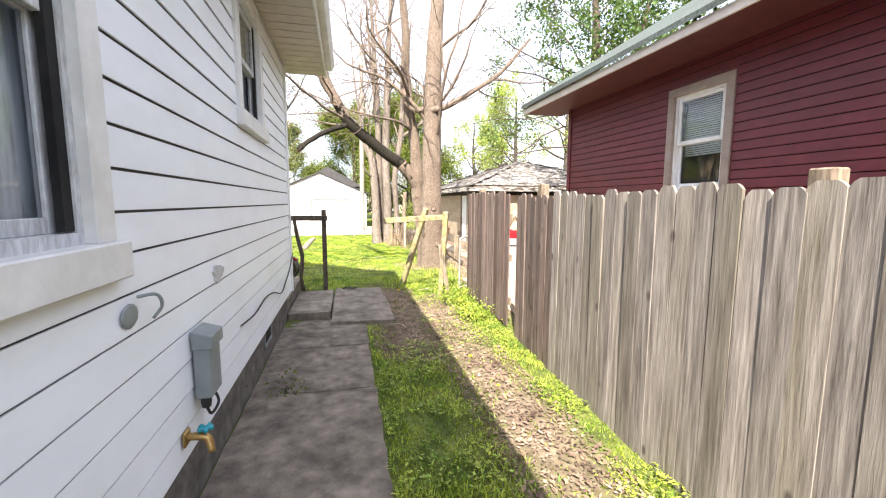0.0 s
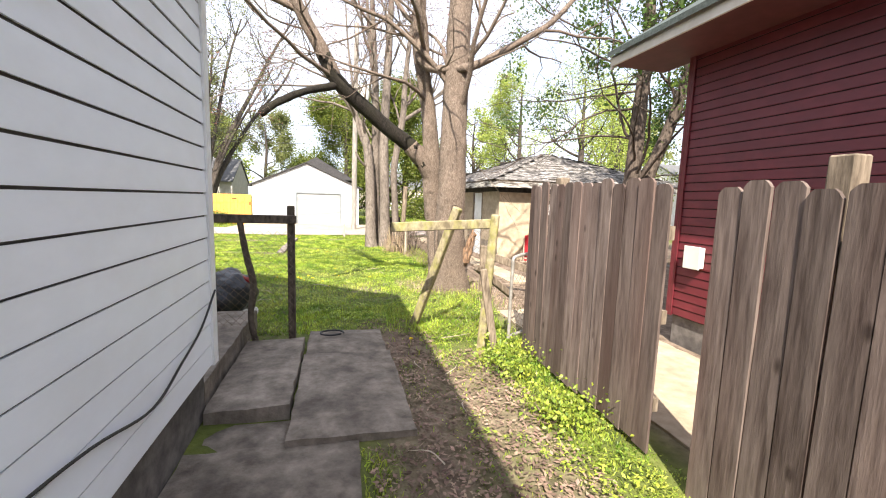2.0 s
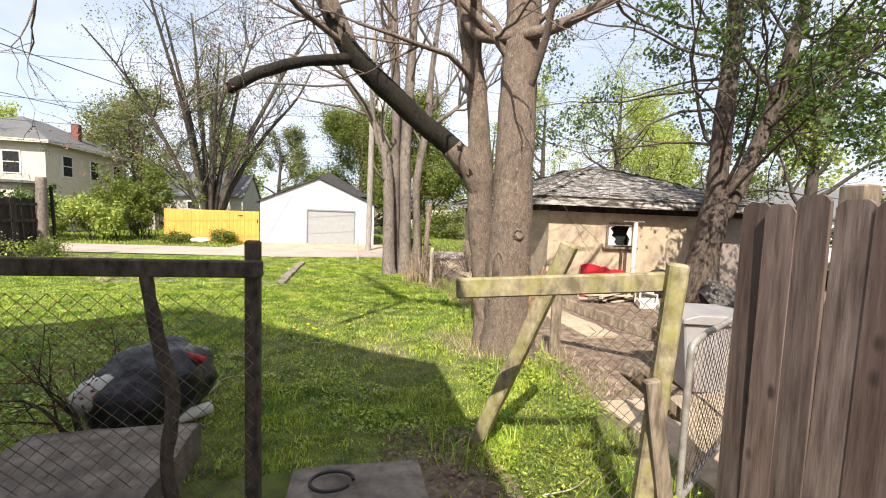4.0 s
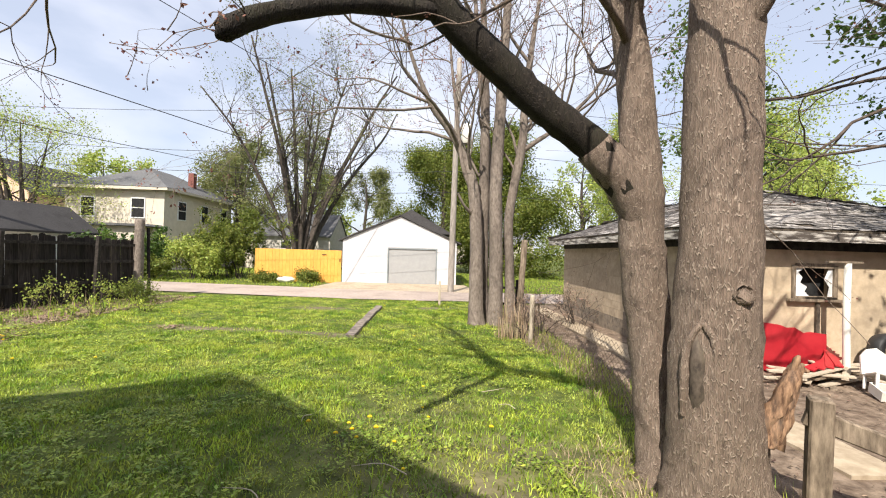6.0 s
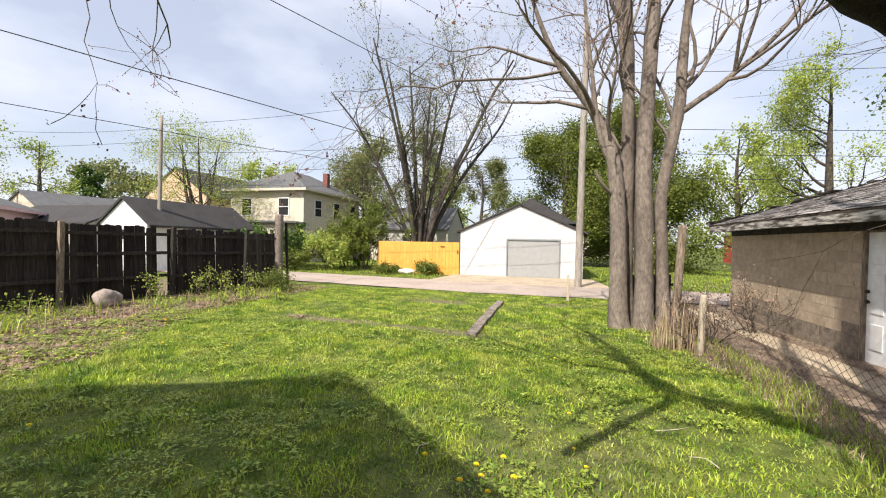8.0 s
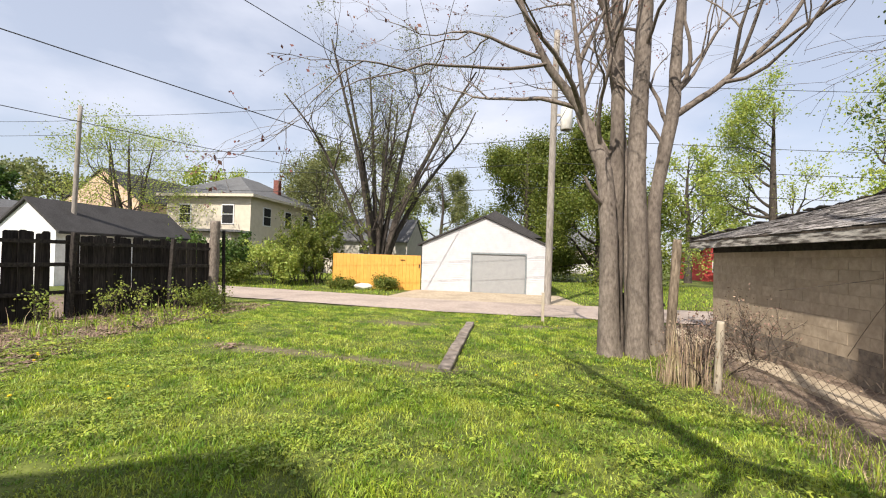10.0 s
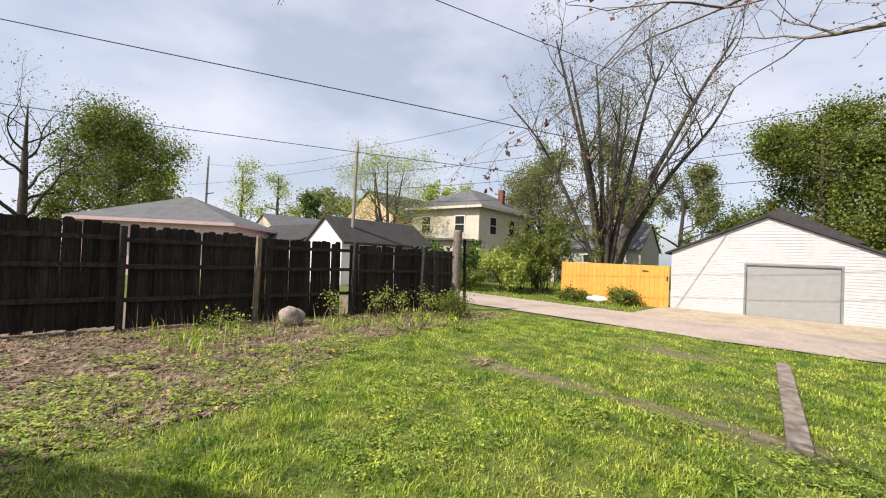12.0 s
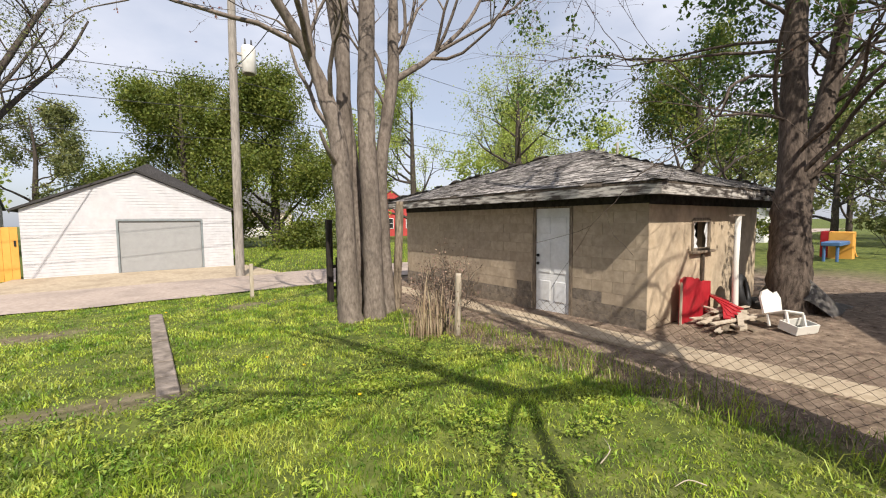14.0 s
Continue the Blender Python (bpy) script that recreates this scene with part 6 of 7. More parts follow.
    h = gable_block("house", "far cream house with a grey porch", 4.0, 16.0, 72.0, 80.0, -0.4, 3.4, 6.2, HOUSE_CREAM, SHINGLE_J, "x")
    part("porch", boxes((8.0, 15.0, 70.0, 72.0, -0.4, 2.4)), HOUSE_GREY, h)
    for x in (9.5, 12.0, 14.0):
        far_window(h, (x, 70.0, 0.6), 0.9, 1.2, ("y", -1))
    h = gable_block("house", "far white house past the play yard", 36.0, 46.0, 21.0, 27.5, -0.5, 2.3, 4.0, WHITE, SHINGLE_J, "x")
    far_window(h, (38.0, 21.0, 0.8), 0.9, 1.1, ("y", -1))
    h = gable_block("house", "far grey house across the street", 32.0, 45.0, 66.0, 75.0, -0.4, 3.4, 6.0, HOUSE_GREY, SHINGLE_J, "x")
    gable_block("house", "far house with a dark roof behind the lawn", -4.0, 3.0, 70.0, 78.0, -0.4, 3.2, 5.6, HOUSE_GREY, SHINGLE_J)
    # parked van
    v = thing("van", "white van parked by the far street", "van", (8.0, 62.0, -0.3))
    part("body", prism([(5.8, 0.25), (10.2, 0.25), (10.2, 1.0), (9.5, 1.15), (8.9, 1.95), (5.9, 1.95), (5.8, 1.7)], "y", 61.0, 62.8), PLASTIC, v, bevel=0.04)
    part("windscreen", boxes((6.2, 8.7, 60.98, 60.999, 1.25, 1.75)), DARK, v)
    for x in (6.7, 9.4):
        s = Skin()
        s.tube([(x, 60.95, 0.05), (x, 61.2, 0.05)], [0.36, 0.36], 16)
        s.make("wheel", BLACK, v)
    # play slide
    p = thing("play_slide", "yellow plastic slide with red and blue tower", "slide", (23.0, 14.7, 0.0))
    part("chute", prism([(23.0, 0.75), (24.2, -0.03), (24.6, -0.05), (24.6, -0.15), (24.15, -0.13), (23.0, 0.62)], "y", 14.4, 15.0), YELLOW, p)
    part("tower", boxes((23.2, 23.7, 15.1, 15.5, -0.2, 1.1)), REDPANEL, p, "red plastic tower", bevel=0.03)
    part("tower", boxes((22.5, 23.0, 14.3, 15.1, -0.2, 1.1)), YELLOW, p, "yellow plastic tower", bevel=0.03)
    part("deck", boxes((20.6, 22.5, 14.4, 15.0, 0.55, 0.72), (20.65, 20.75, 14.45, 14.55, -0.2, 0.55), (20.65, 20.75, 14.85, 14.95, -0.2, 0.55)), BLUEPLASTIC, p, "blue plastic deck", bevel=0.03)


far_houses()

# ---- poles and wires ----


def pole(name, label, x, y, z, r, arm=None):
    p = thing(name, label, "utility pole", (x, y, -0.2))
    s = Skin()
    q = spline([(x, y, -0.6, r), (x + 0.05, y, z / 2, r * 0.92), (x + 0.12, y, z, r * 0.8)], 5)
    s.tube(q[:, :3], q[:, 3], 14)
    s.make("shaft", POLE, p)
    return p


main = pole("utility_pole", "tall pale timber utility pole with a transformer", 0.95, 26.6, 11.0, 0.15)
s = Skin()
s.tube([(1.52, 26.6, 6.92), (1.52, 26.6, 6.95), (1.52, 26.6, 7.75), (1.52, 26.6, 7.85), (1.52, 26.6, 7.86)], [0.2, 0.24, 0.24, 0.2, 0.05], 16)
s.make("transformer", PLASTIC, main, "grey-white drum transformer")
part("bracket", boxes((1.1, 1.3, 26.55, 26.65, 7.1, 7.18), (1.1, 1.3, 26.55, 26.65, 7.5, 7.58)), GALV, main)
for dx in (-0.1, 0.1):
    s = Skin()
    s.tube([(1.52 + dx, 26.6, 7.84), (1.52 + dx, 26.6, 7.95), (1.52 + dx, 26.6, 8.1)], [0.05, 0.035, 0.02], 8)
    s.make("bushing", BLACK, main)
pole("utility_pole", "slim grey timber utility pole beyond the fence", -21.1, 26.0, 8.3, 0.11)
p3 = pole("street_pole", "far dark pole with a street light arm", -45.2, 27.2, 10.6, 0.11)
part("arm", boxes((-45.1, -43.6, 27.15, 27.25, 6.8, 6.86)), DARK, p3)
pole("utility_pole", "far pole behind the shed roof", 33.7, 31.7, 8.8, 0.13)


def wire(a, b, sag, r=0.011):
    w = thing("overhead_wire", "thin black overhead wire", "wire", a, "overhead wires")
    t = np.linspace(0, 1, 24)[:, None]
    p = np.array(a) * (1 - t) + np.array(b) * t
    p[:, 2] -= 4 * sag * (t * (1 - t))[:, 0]
    s = Skin()
    s.tube(p, np.full(24, r), 4)
    s.make("strand", BLACK, w)


PT = (1.05, 26.55)
wire((-29.73, 0.0, 9.6), (-3.5, 29.0, 5.5), 0.0, 0.016)
wire((-22.29, 0.0, 12.37), (-3.9, 45.0, 12.2), 0.0, 0.02)
wire((-28.0, 4.0, 6.6), (-5.5, 41.0, 6.4), 0.2, 0.014)
wire((*PT, 7.0), (1.9, 12.0, 9.5), 0.9, 0.012)
for z, zf in ((8.9, 9.3), (6.6, 6.6), (5.6, 5.7), (4.6, 5.0)):
    wire((*PT, z), (-21.1, 26.0, min(zf, 8.1) - 0.3), 0.35, 0.011)
    wire((*PT, z), (60.0, 33.0, zf + 1.0), 0.9, 0.012)
wire((-21.1, 26.0, 7.6), (-45.2, 27.2, 9.8), 0.5)
wire((-21.1, 26.0, 6.9), (-60.0, 22.0, 8.0), 0.6)

# ---- trees ----


class Tree:
    """Grows limbs from given lines, then twigs, then leaves at their ends."""

    def __init__(self, seed):
        self.rng = np.random.default_rng(seed)
        self.skin = Skin()
        self.tips = []

    def limb(self, rows, sides=12, wobble=0.04, steps=6):
        p = spline(rows, steps)
        self.skin.tube(p[:, :3], np.maximum(p[:, 3], 0.004), sides, wobble, self.rng)
        return p

    def branch(self, p, d, length, r, depth, up=0.25, wander=0.35, split=3, shrink=0.68, sides=5, spread=0.75):
        rng = self.rng
        n = max(4, int(3 + length * 1.5))
        n = min(n, 8)
        pts, d = [np.array(p, float)], np.array(d, float)
        d /= np.linalg.norm(d)
        for i in range(n):
            d = d + wander * rng.standard_normal(3) * 0.35 + np.array((0, 0, up * 0.25))
            d /= np.linalg.norm(d)
            pts.append(pts[-1] + d * length / n)
        rad = np.linspace(r, r * 0.45 if depth else max(0.003, r * 0.25), n + 1)
        self.skin.tube(pts, rad, max(3, sides))
        if depth <= 0:
            self.tips.append((pts[-1], d))
            self.tips.append((pts[n // 2], d))
            return
        for k in range(split):
            i = n if k == 0 else int(rng.integers(n // 2, n + 1))
            side = np.cross(d, rng.standard_normal(3))
            side /= np.linalg.norm(side) + 1e-9
            nd = d + side * (spread * (0.45 if k == 0 else 1.0))
            self.branch(pts[i], nd, length * shrink * rng.uniform(0.75, 1.15), rad[i] * (0.85 if k == 0 else 0.7), depth - 1, up, wander, split, shrink, sides - 1, spread)

    def sprout(self, line, count, start, length, r, depth, **kw):
        """Branches off a limb, from a share of its length on."""
        rng = self.rng
        for k in range(count):
            i = int(rng.uniform(start, 0.98) * (len(line) - 1))
            d = line[min(i + 1, len(line) - 1), :3] - line[max(i - 1, 0), :3]
            d /= np.linalg.norm(d) + 1e-9
            side = np.cross(d, rng.standard_normal(3))
            side /= np.linalg.norm(side) + 1e-9
            s = rng.uniform(0.7, 1.2)
            self.branch(line[i, :3], d * 0.7 + side * 0.9 + np.array((0, 0, 0.25)), length * s, min(r * s, line[i, 3] * 0.7), depth, **kw)

    def leaves(self, name, material, parent, per_tip, size, scatter, limit=14000, flat=0.5):
        rng = self.rng
        pts = np.array([t[0] for t in self.tips])
        if len(pts) * per_tip > limit:
            per_tip = max(1, limit // len(pts))
        c = np.repeat(pts, per_tip, 0)
        c = c + scatter * np.clip(rng.standard_normal(c.shape), -1.5, 1.5) * rng.uniform(0.2, 1.2, (len(c), 1))
        n = len(c)
        a = rng.standard_normal((n, 3))
        a[:, 2] -= 0.3
        a /= np.linalg.norm(a, axis=1)[:, None]
        b = np.cross(a, rng.standard_normal((n, 3)))
        b /= np.linalg.norm(b, axis=1)[:, None] + 1e-9
        u = np.cross(a, b)
        s = size * rng.uniform(0.55, 1.25, (n, 1))
        v = np.stack([c - a * s * 0.5, c + b * s * 0.36 + u * s * 0.1, c + a * s * 0.6, c - b * s * 0.36 + u * s * 0.1], 1).reshape(-1, 3)
        i = np.arange(n)[:, None] * 4
        return raw(name, v, np.concatenate([i + np.array((0, 1, 2)), i + np.array((0, 2, 3))]), material, parent)


def near_tree():
    t = Tree(1)
    rng = t.rng
    th = thing("tree", "twin-trunked tree with ridged bark and bare limbs", "tree", (2.1, 10.3, 0), "bare trees")
    a = t.limb([(2.18, 10.2, -0.3, 0.48), (2.15, 10.17, 0.0, 0.38), (2.11, 10.15, 0.4, 0.31), (2.08, 10.14, 0.9, 0.285), (2.09, 10.13, 1.7, 0.25), (2.1, 10.13, 3.1, 0.232), (2.13, 10.15, 4.4, 0.21), (2.2, 10.2, 5.8, 0.18), (2.35, 10.4, 7.6, 0.13), (2.3, 10.7, 9.5, 0.08), (2.5, 10.9, 11.5, 0.03)], 20, 0.035)
    b = t.limb([(2.02, 10.5, -0.3, 0.27), (2.01, 10.55, 0.0, 0.23), (1.99, 10.62, 0.4, 0.19), (1.93, 10.7, 1.15, 0.175), (1.86, 10.72, 1.8, 0.18), (1.83, 10.72, 2.3, 0.18), (1.81, 10.72, 2.7, 0.155), (1.74, 10.72, 3.4, 0.14), (1.64, 10.7, 3.9, 0.13), (1.5, 10.6, 4.6, 0.12), (1.5, 10.4, 5.8, 0.10), (1.35, 10.2, 7.2, 0.08), (1.4, 10.0, 9.2, 0.04)], 14, 0.035)
    crooked = [(1.88, 10.7, 1.95, 0.13), (1.70, 10.68, 2.33, 0.155), (1.40, 10.66, 2.66, 0.145), (0.98, 10.6, 2.93, 0.135), (0.64, 10.52, 3.18, 0.13), (0.28, 10.42, 3.44, 0.125), (0.03, 10.35, 3.68, 0.12), (-0.14, 10.3, 4.0, 0.12), (-0.55, 10.2, 4.7, 0.10), (-0.85, 10.1, 5.4, 0.08), (-1.5, 10.4, 6.6, 0.06), (-2.2, 10.9, 7.6, 0.03)]
    c = spline(crooked, 6)
    trunk = t.skin
    # Lower crooked limb and its sawn branch get a much darker bark.
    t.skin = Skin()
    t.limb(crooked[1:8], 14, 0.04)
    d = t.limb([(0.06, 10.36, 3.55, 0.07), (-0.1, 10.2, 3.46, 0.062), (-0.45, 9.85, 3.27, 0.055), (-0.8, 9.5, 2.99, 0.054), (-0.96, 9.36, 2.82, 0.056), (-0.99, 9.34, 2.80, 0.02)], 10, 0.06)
    t.skin.make("limb", BARK_LIMB, th, "near-black limb sawn off at the end")
    t.skin = trunk
    t.limb([(x, y, z, q * 1.05) for x, y, z, q in crooked[:3]], 14, 0.04)
    t.limb(crooked[6:], 14, 0.04)
    e = t.limb([(1.52, 10.6, 4.55, 0.09), (1.52, 10.45, 4.2, 0.085), (1.72, 10.3, 3.98, 0.075), (2.3, 9.85, 3.95, 0.07), (3.04, 9.85, 4.38, 0.06), (3.8, 9.9, 4.9, 0.05), (4.6, 10.0, 5.8, 0.03)], 9, 0.05)
    f = t.limb([(-0.5, 10.2, 4.6, 0.06), (-1.1, 10.2, 4.8, 0.05), (-1.67, 10.3, 4.9, 0.045), (-2.6, 10.5, 5.4, 0.035), (-3.6, 10.7, 6.0, 0.02)], 7, 0.05)
    # burl scar and broken stub
    t.limb([(1.82, 10.05, 0.70, 0.02), (1.81, 10.035, 0.95, 0.03), (1.82, 10.02, 1.18, 0.028), (1.87, 9.97, 1.33, 0.02)], 8, 0.12)
    t.limb([(1.95, 9.95, 0.66, 0.02), (1.955, 9.915, 0.95, 0.028), (1.94, 9.915, 1.20, 0.028), (1.88, 9.96, 1.34, 0.02)], 8, 0.12)
    # Solid dark plug between the rims; its colour gives the cavity's shade.
    hollow_shade = Skin()
    hollow_shade.tube([(1.875, 10.0, 0.72), (1.87, 9.985, 0.85), (1.87, 9.985, 1.1), (1.87, 10.0, 1.28)], [0.02, 0.05, 0.05, 0.02], 8)
    hollow_shade.make("hollow_shade", DARKWOOD, th, "dark plug giving the shade inside a bark scar")
    stub = Skin()
    for q, lean in ((0, 0.0), (1, 0.05), (2, -0.04), (3, 0.02)):
        p = spline([(2.29 + 0.02 * q, 10.0 - 0.03 * (q % 2), 0.55, 0.07), (2.35 + 0.02 * q + lean * 0.6, 9.93, 0.80, 0.052), (2.40 + 0.025 * q + lean * 0.6, 9.88 + 0.02 * q, 1.0 + 0.04 * (q % 2), 0.038), (2.41 + 0.03 * q + lean * 0.6, 9.87, 1.06 + 0.05 * (q % 3), 0.01)], 5)
        stub.tube(p[:, :3], p[:, 3], 9, 0.14, rng)
    stub.make("stub", RAWWOOD, th, "splintered orange-brown broken stub", smooth=False)
    t.limb([(2.09, 9.98, 1.54, 0.095), (2.09, 9.882, 1.535, 0.075), (2.09, 9.868, 1.535, 0.045), (2.09, 9.885, 1.535, 0.015)], 12, 0.08)
    t.tips.clear()
    kw = dict(up=0.1, wander=0.5, spread=0.8)
    t.sprout(c, 5, 0.5, 1.7, 0.035, 2, **kw)
    t.sprout(f, 5, 0.2, 1.4, 0.022, 2, **kw)
    t.sprout(d, 4, 0.3, 0.6, 0.005, 2, **kw)
    t.sprout(a, 7, 0.5, 2.6, 0.06, 3, **kw)
    t.sprout(b, 6, 0.55, 2.2, 0.05, 3, **kw)
    t.sprout(e, 5, 0.3, 1.5, 0.025, 2, **kw)
    # low boughs over the lawn
    for q, dd, l in (((-0.85, 10.1, 5.4), (-0.8, 0.9, 0.1), 2.2), ((-1.5, 10.4, 6.6), (-0.7, 1.0, -0.05), 2.4), ((-2.6, 10.5, 5.4), (-1.0, 0.6, -0.1), 1.8)):
        t.branch(q, dd, l, 0.04, 3, up=0.12, wander=0.6, spread=0.75)
    t.skin.make("trunk", BARK1, th)
    t.leaves("crown", BUD, th, 4, 0.02, 0.03)


near_tree()


def second_tree():
    t = Tree(2)
    th = thing("tree", "clump of tall smooth grey stems, bare of leaves", "tree", (1.7, 18, -0.1), "bare trees")
    stems = [
        [(1.30, 17.9, -0.4, 0.36), (1.26, 17.9, 0.0, 0.29), (1.24, 17.9, 0.6, 0.23), (1.2, 17.92, 2.2, 0.205), (1.1, 17.95, 3.4, 0.19), (0.85, 18.0, 4.2, 0.14), (0.45, 17.95, 4.9, 0.11), (-0.1, 17.8, 5.6, 0.09), (-0.7, 17.6, 7.0, 0.05), (-1.2, 17.4, 9.0, 0.02)],
        [(1.48, 18.35, -0.4, 0.26), (1.48, 18.35, 0.2, 0.2), (1.45, 18.35, 1.5, 0.17), (1.42, 18.3, 3.3, 0.17), (1.38, 18.2, 5.6, 0.15), (1.25, 18.1, 8.0, 0.11), (1.1, 17.9, 11.5, 0.04)],
        [(1.76, 17.85, -0.4, 0.34), (1.74, 17.85, 0.2, 0.25), (1.72, 17.85, 1.8, 0.215), (1.68, 17.88, 3.6, 0.20), (1.76, 17.95, 5.7, 0.18), (1.9, 18.1, 8.5, 0.12), (2.1, 18.2, 12.0, 0.04)],
        [(2.2, 18.15, -0.4, 0.25), (2.18, 18.15, 0.3, 0.18), (2.14, 18.15, 1.5, 0.15), (2.08, 18.12, 2.7, 0.15), (2.25, 18.1, 3.9, 0.15), (2.38, 18.1, 4.7, 0.14), (2.5, 18.2, 6.5, 0.11), (2.9, 18.4, 9.5, 0.04)],
        [(1.85, 18.5, -0.3, 0.22), (1.8, 18.5, 1.0, 0.15), (1.6, 18.6, 4.0, 0.13), (1.2, 18.8, 7.5, 0.09), (1.0, 19.2, 11.0, 0.03)],
        [(2.38, 18.1, 4.5, 0.09), (2.8, 18.05, 4.8, 0.08), (3.2, 18.0, 5.1, 0.07), (4.2, 17.9, 6.1, 0.05), (5.0, 17.8, 7.6, 0.02)],
        [(1.12, 18.0, 3.3, 0.10), (0.8, 17.9, 4.0, 0.07), (0.62, 17.9, 5.2, 0.06), (0.4, 17.9, 7.0, 0.04), (0.3, 17.9, 9.0, 0.02)],
    ]
    stems = [[(x, y, z, r * 0.81) for x, y, z, r in s] for s in stems]
    lines = [t.limb(s, 13 if i < 5 else 8, 0.05) for i, s in enumerate(stems)]
    t.limb([(1.08, 17.9, 2.75, 0.05), (0.85, 17.7, 2.95, 0.04), (0.7, 17.6, 3.2, 0.03), (0.68, 17.6, 3.25, 0.015)], 7, 0.08)
    kw = dict(up=0.12, wander=0.5, spread=0.75)
    for i, l in enumerate(lines):
        t.sprout(l, 6 if i < 5 else 5, 0.5, 2.3, 0.05, 3, **kw)
    for q, dd, l in (((3.2, 18.0, 5.1), (0.8, -0.3, 0.0), 1.8), ((0.0, 17.8, 5.5), (-0.9, -0.5, -0.1), 3.2), ((-0.6, 17.6, 7.0), (-0.9, -0.8, -0.1), 3.4), ((1.3, 17.9, 7.5), (-0.6, -1.2, 0.0), 4.0)):
        t.branch(q, dd, l, 0.04, 3, up=0.08, wander=0.6, spread=0.75)
    t.skin.make("trunk", BARK2, th)
    t.leaves("crown", BUD, th, 3, 0.05, 0.06, 20000)


second_tree()


def yard_maple():
    t = Tree(3)
    th = thing("tree", "big leafy tree leaning beside the shed", "tree", (8.2, 13.1, -0.1), "leafy trees")
    a = t.limb([(8.0, 13.1, -0.4, 0.5), (8.02, 13.1, 0.1, 0.39), (8.15, 13.15, 1.0, 0.33), (8.35, 13.2, 1.8, 0.31), (8.45, 13.25, 2.6, 0.23), (8.55, 13.3, 4.5, 0.2), (8.7, 13.4, 7.0, 0.15), (8.6, 13.6, 10.5, 0.06)], 14, 0.05)
    b = t.limb([(8.4, 13.2, 1.7, 0.22), (8.85, 13.1, 2.6, 0.19), (9.4, 12.95, 4.2, 0.16), (9.8, 12.8, 6.2, 0.13), (10.4, 12.7, 9.5, 0.06)], 12, 0.05)
    kw = dict(up=0.05, wander=0.45, spread=0.85)
    t.sprout(a, 12, 0.42, 2.8, 0.042, 3, **kw)
    t.sprout(b, 11, 0.4, 2.8, 0.042, 3, **kw)
    for q, dd, l in (((8.55, 13.3, 4.5), (-1.0, 0.4, 0.05), 3.2), ((8.6, 13.4, 5.6), (-1.0, 0.1, 0.1), 3.4), ((8.6, 13.3, 5.0), (-0.6, 0.9, -0.05), 3.2), ((9.4, 12.95, 4.4), (0.9, 0.5, -0.1), 3.0), ((9.5, 12.9, 5.0), (0.3, -0.9, 0.0), 3.0), ((9.8, 12.8, 6.0), (1.0, -0.3, 0.1), 3.2), ((8.5, 13.3, 3.6), (-0.9, 0.7, 0.15), 3.0), ((8.6, 13.4, 6.2), (-1.0, 0.6, 0.0), 4.0), ((8.6, 13.4, 5.2), (0.1, 1.0, 0.0), 3.2), ((9.3, 13.0, 4.0), (0.6, 0.9, 0.0), 3.2), ((9.5, 12.9, 5.4), (1.0, 0.6, -0.05), 3.6)):
        t.branch(q, dd, l, 0.038, 3, up=-0.03, wander=0.45, spread=0.8)
    t.skin.make("trunk", BARK_DARK, th)
    t.tips = [q for q in t.tips if q[0][2] > 3.2 and q[0][0] > 6.2]
    t.leaves("crown", LEAF_DARK, th, 26, 0.11, 0.26, 70000)


yard_maple()


def far_tree(label, x, y, z, crown_r, trunk_r, leaf, per_tip, size, seed, limit=7000, stems=1, bare_share=0.35, depth=3, bark=None, spread=0.8, group="leafy trees", lean=0.0, scatter=0.11):
    t = Tree(seed)
    rng = t.rng
    th = thing("tree", label, "tree", (x, y, -0.2), group)
    for k in range(stems):
        ang = rng.uniform(0, 6.28)
        out = (0.0 if stems == 1 else 0.33) * crown_r
        tx, ty = x + out * math.cos(ang + k * 6.28 / stems) + lean, y + out * math.sin(ang + k * 6.28 / stems) * 0.6
        r = trunk_r * (1 if stems == 1 else 0.6)
        bx, by = x + 0.25 * trunk_r * math.cos(k * 2.1) * stems, y + 0.25 * trunk_r * math.sin(k * 2.1) * stems
        l = t.limb([(bx, by, -0.5, r * 1.3), (bx, by, 0.3, r), ((bx * 2 + tx) / 3, (by * 2 + ty) / 3, z * 0.35, r * 0.75), ((bx + 2 * tx) / 3 + rng.uniform(-0.3, 0.3), (by + 2 * ty) / 3, z * 0.65, r * 0.45), (tx, ty, z * 0.93, r * 0.1)], 9, 0.05)
        n = max(4, int(14 / stems))
        for j in range(n):
            i = int((bare_share + (0.97 - bare_share) * (j + rng.uniform(0, 0.6)) / n) * (len(l) - 1))
            f = i / (len(l) - 1)
            a = rng.uniform(0, 6.28)
            reach = crown_r * (0.95 - 0.55 * max(0, f - 0.45) / 0.55) * (0.55 if stems > 1 else 0.62)
            t.branch(l[i, :3], (math.cos(a), math.sin(a), 0.45 + 0.4 * f), reach, l[i, 3] * 0.5, depth - 1, up=0.12, wander=0.4, spread=spread, shrink=0.66, sides=4)
    t.skin.make("trunk", bark or BARK3, th)
    if leaf:
        t.leaves("crown", leaf, th, per_tip, size, crown_r * scatter, limit)
    return th


far_tree("round-crowned green maple behind the garage", 0.9, 46.5, 12.2, 5.3, 0.35, LEAF, 300, 0.17, 11, 80000, bare_share=0.2, scatter=0.15)
far_tree("round-crowned green maple near the far lawn", 6.6, 44.0, 12.0, 5.6, 0.38, LEAF, 300, 0.17, 12, 80000, bare_share=0.2, scatter=0.15)


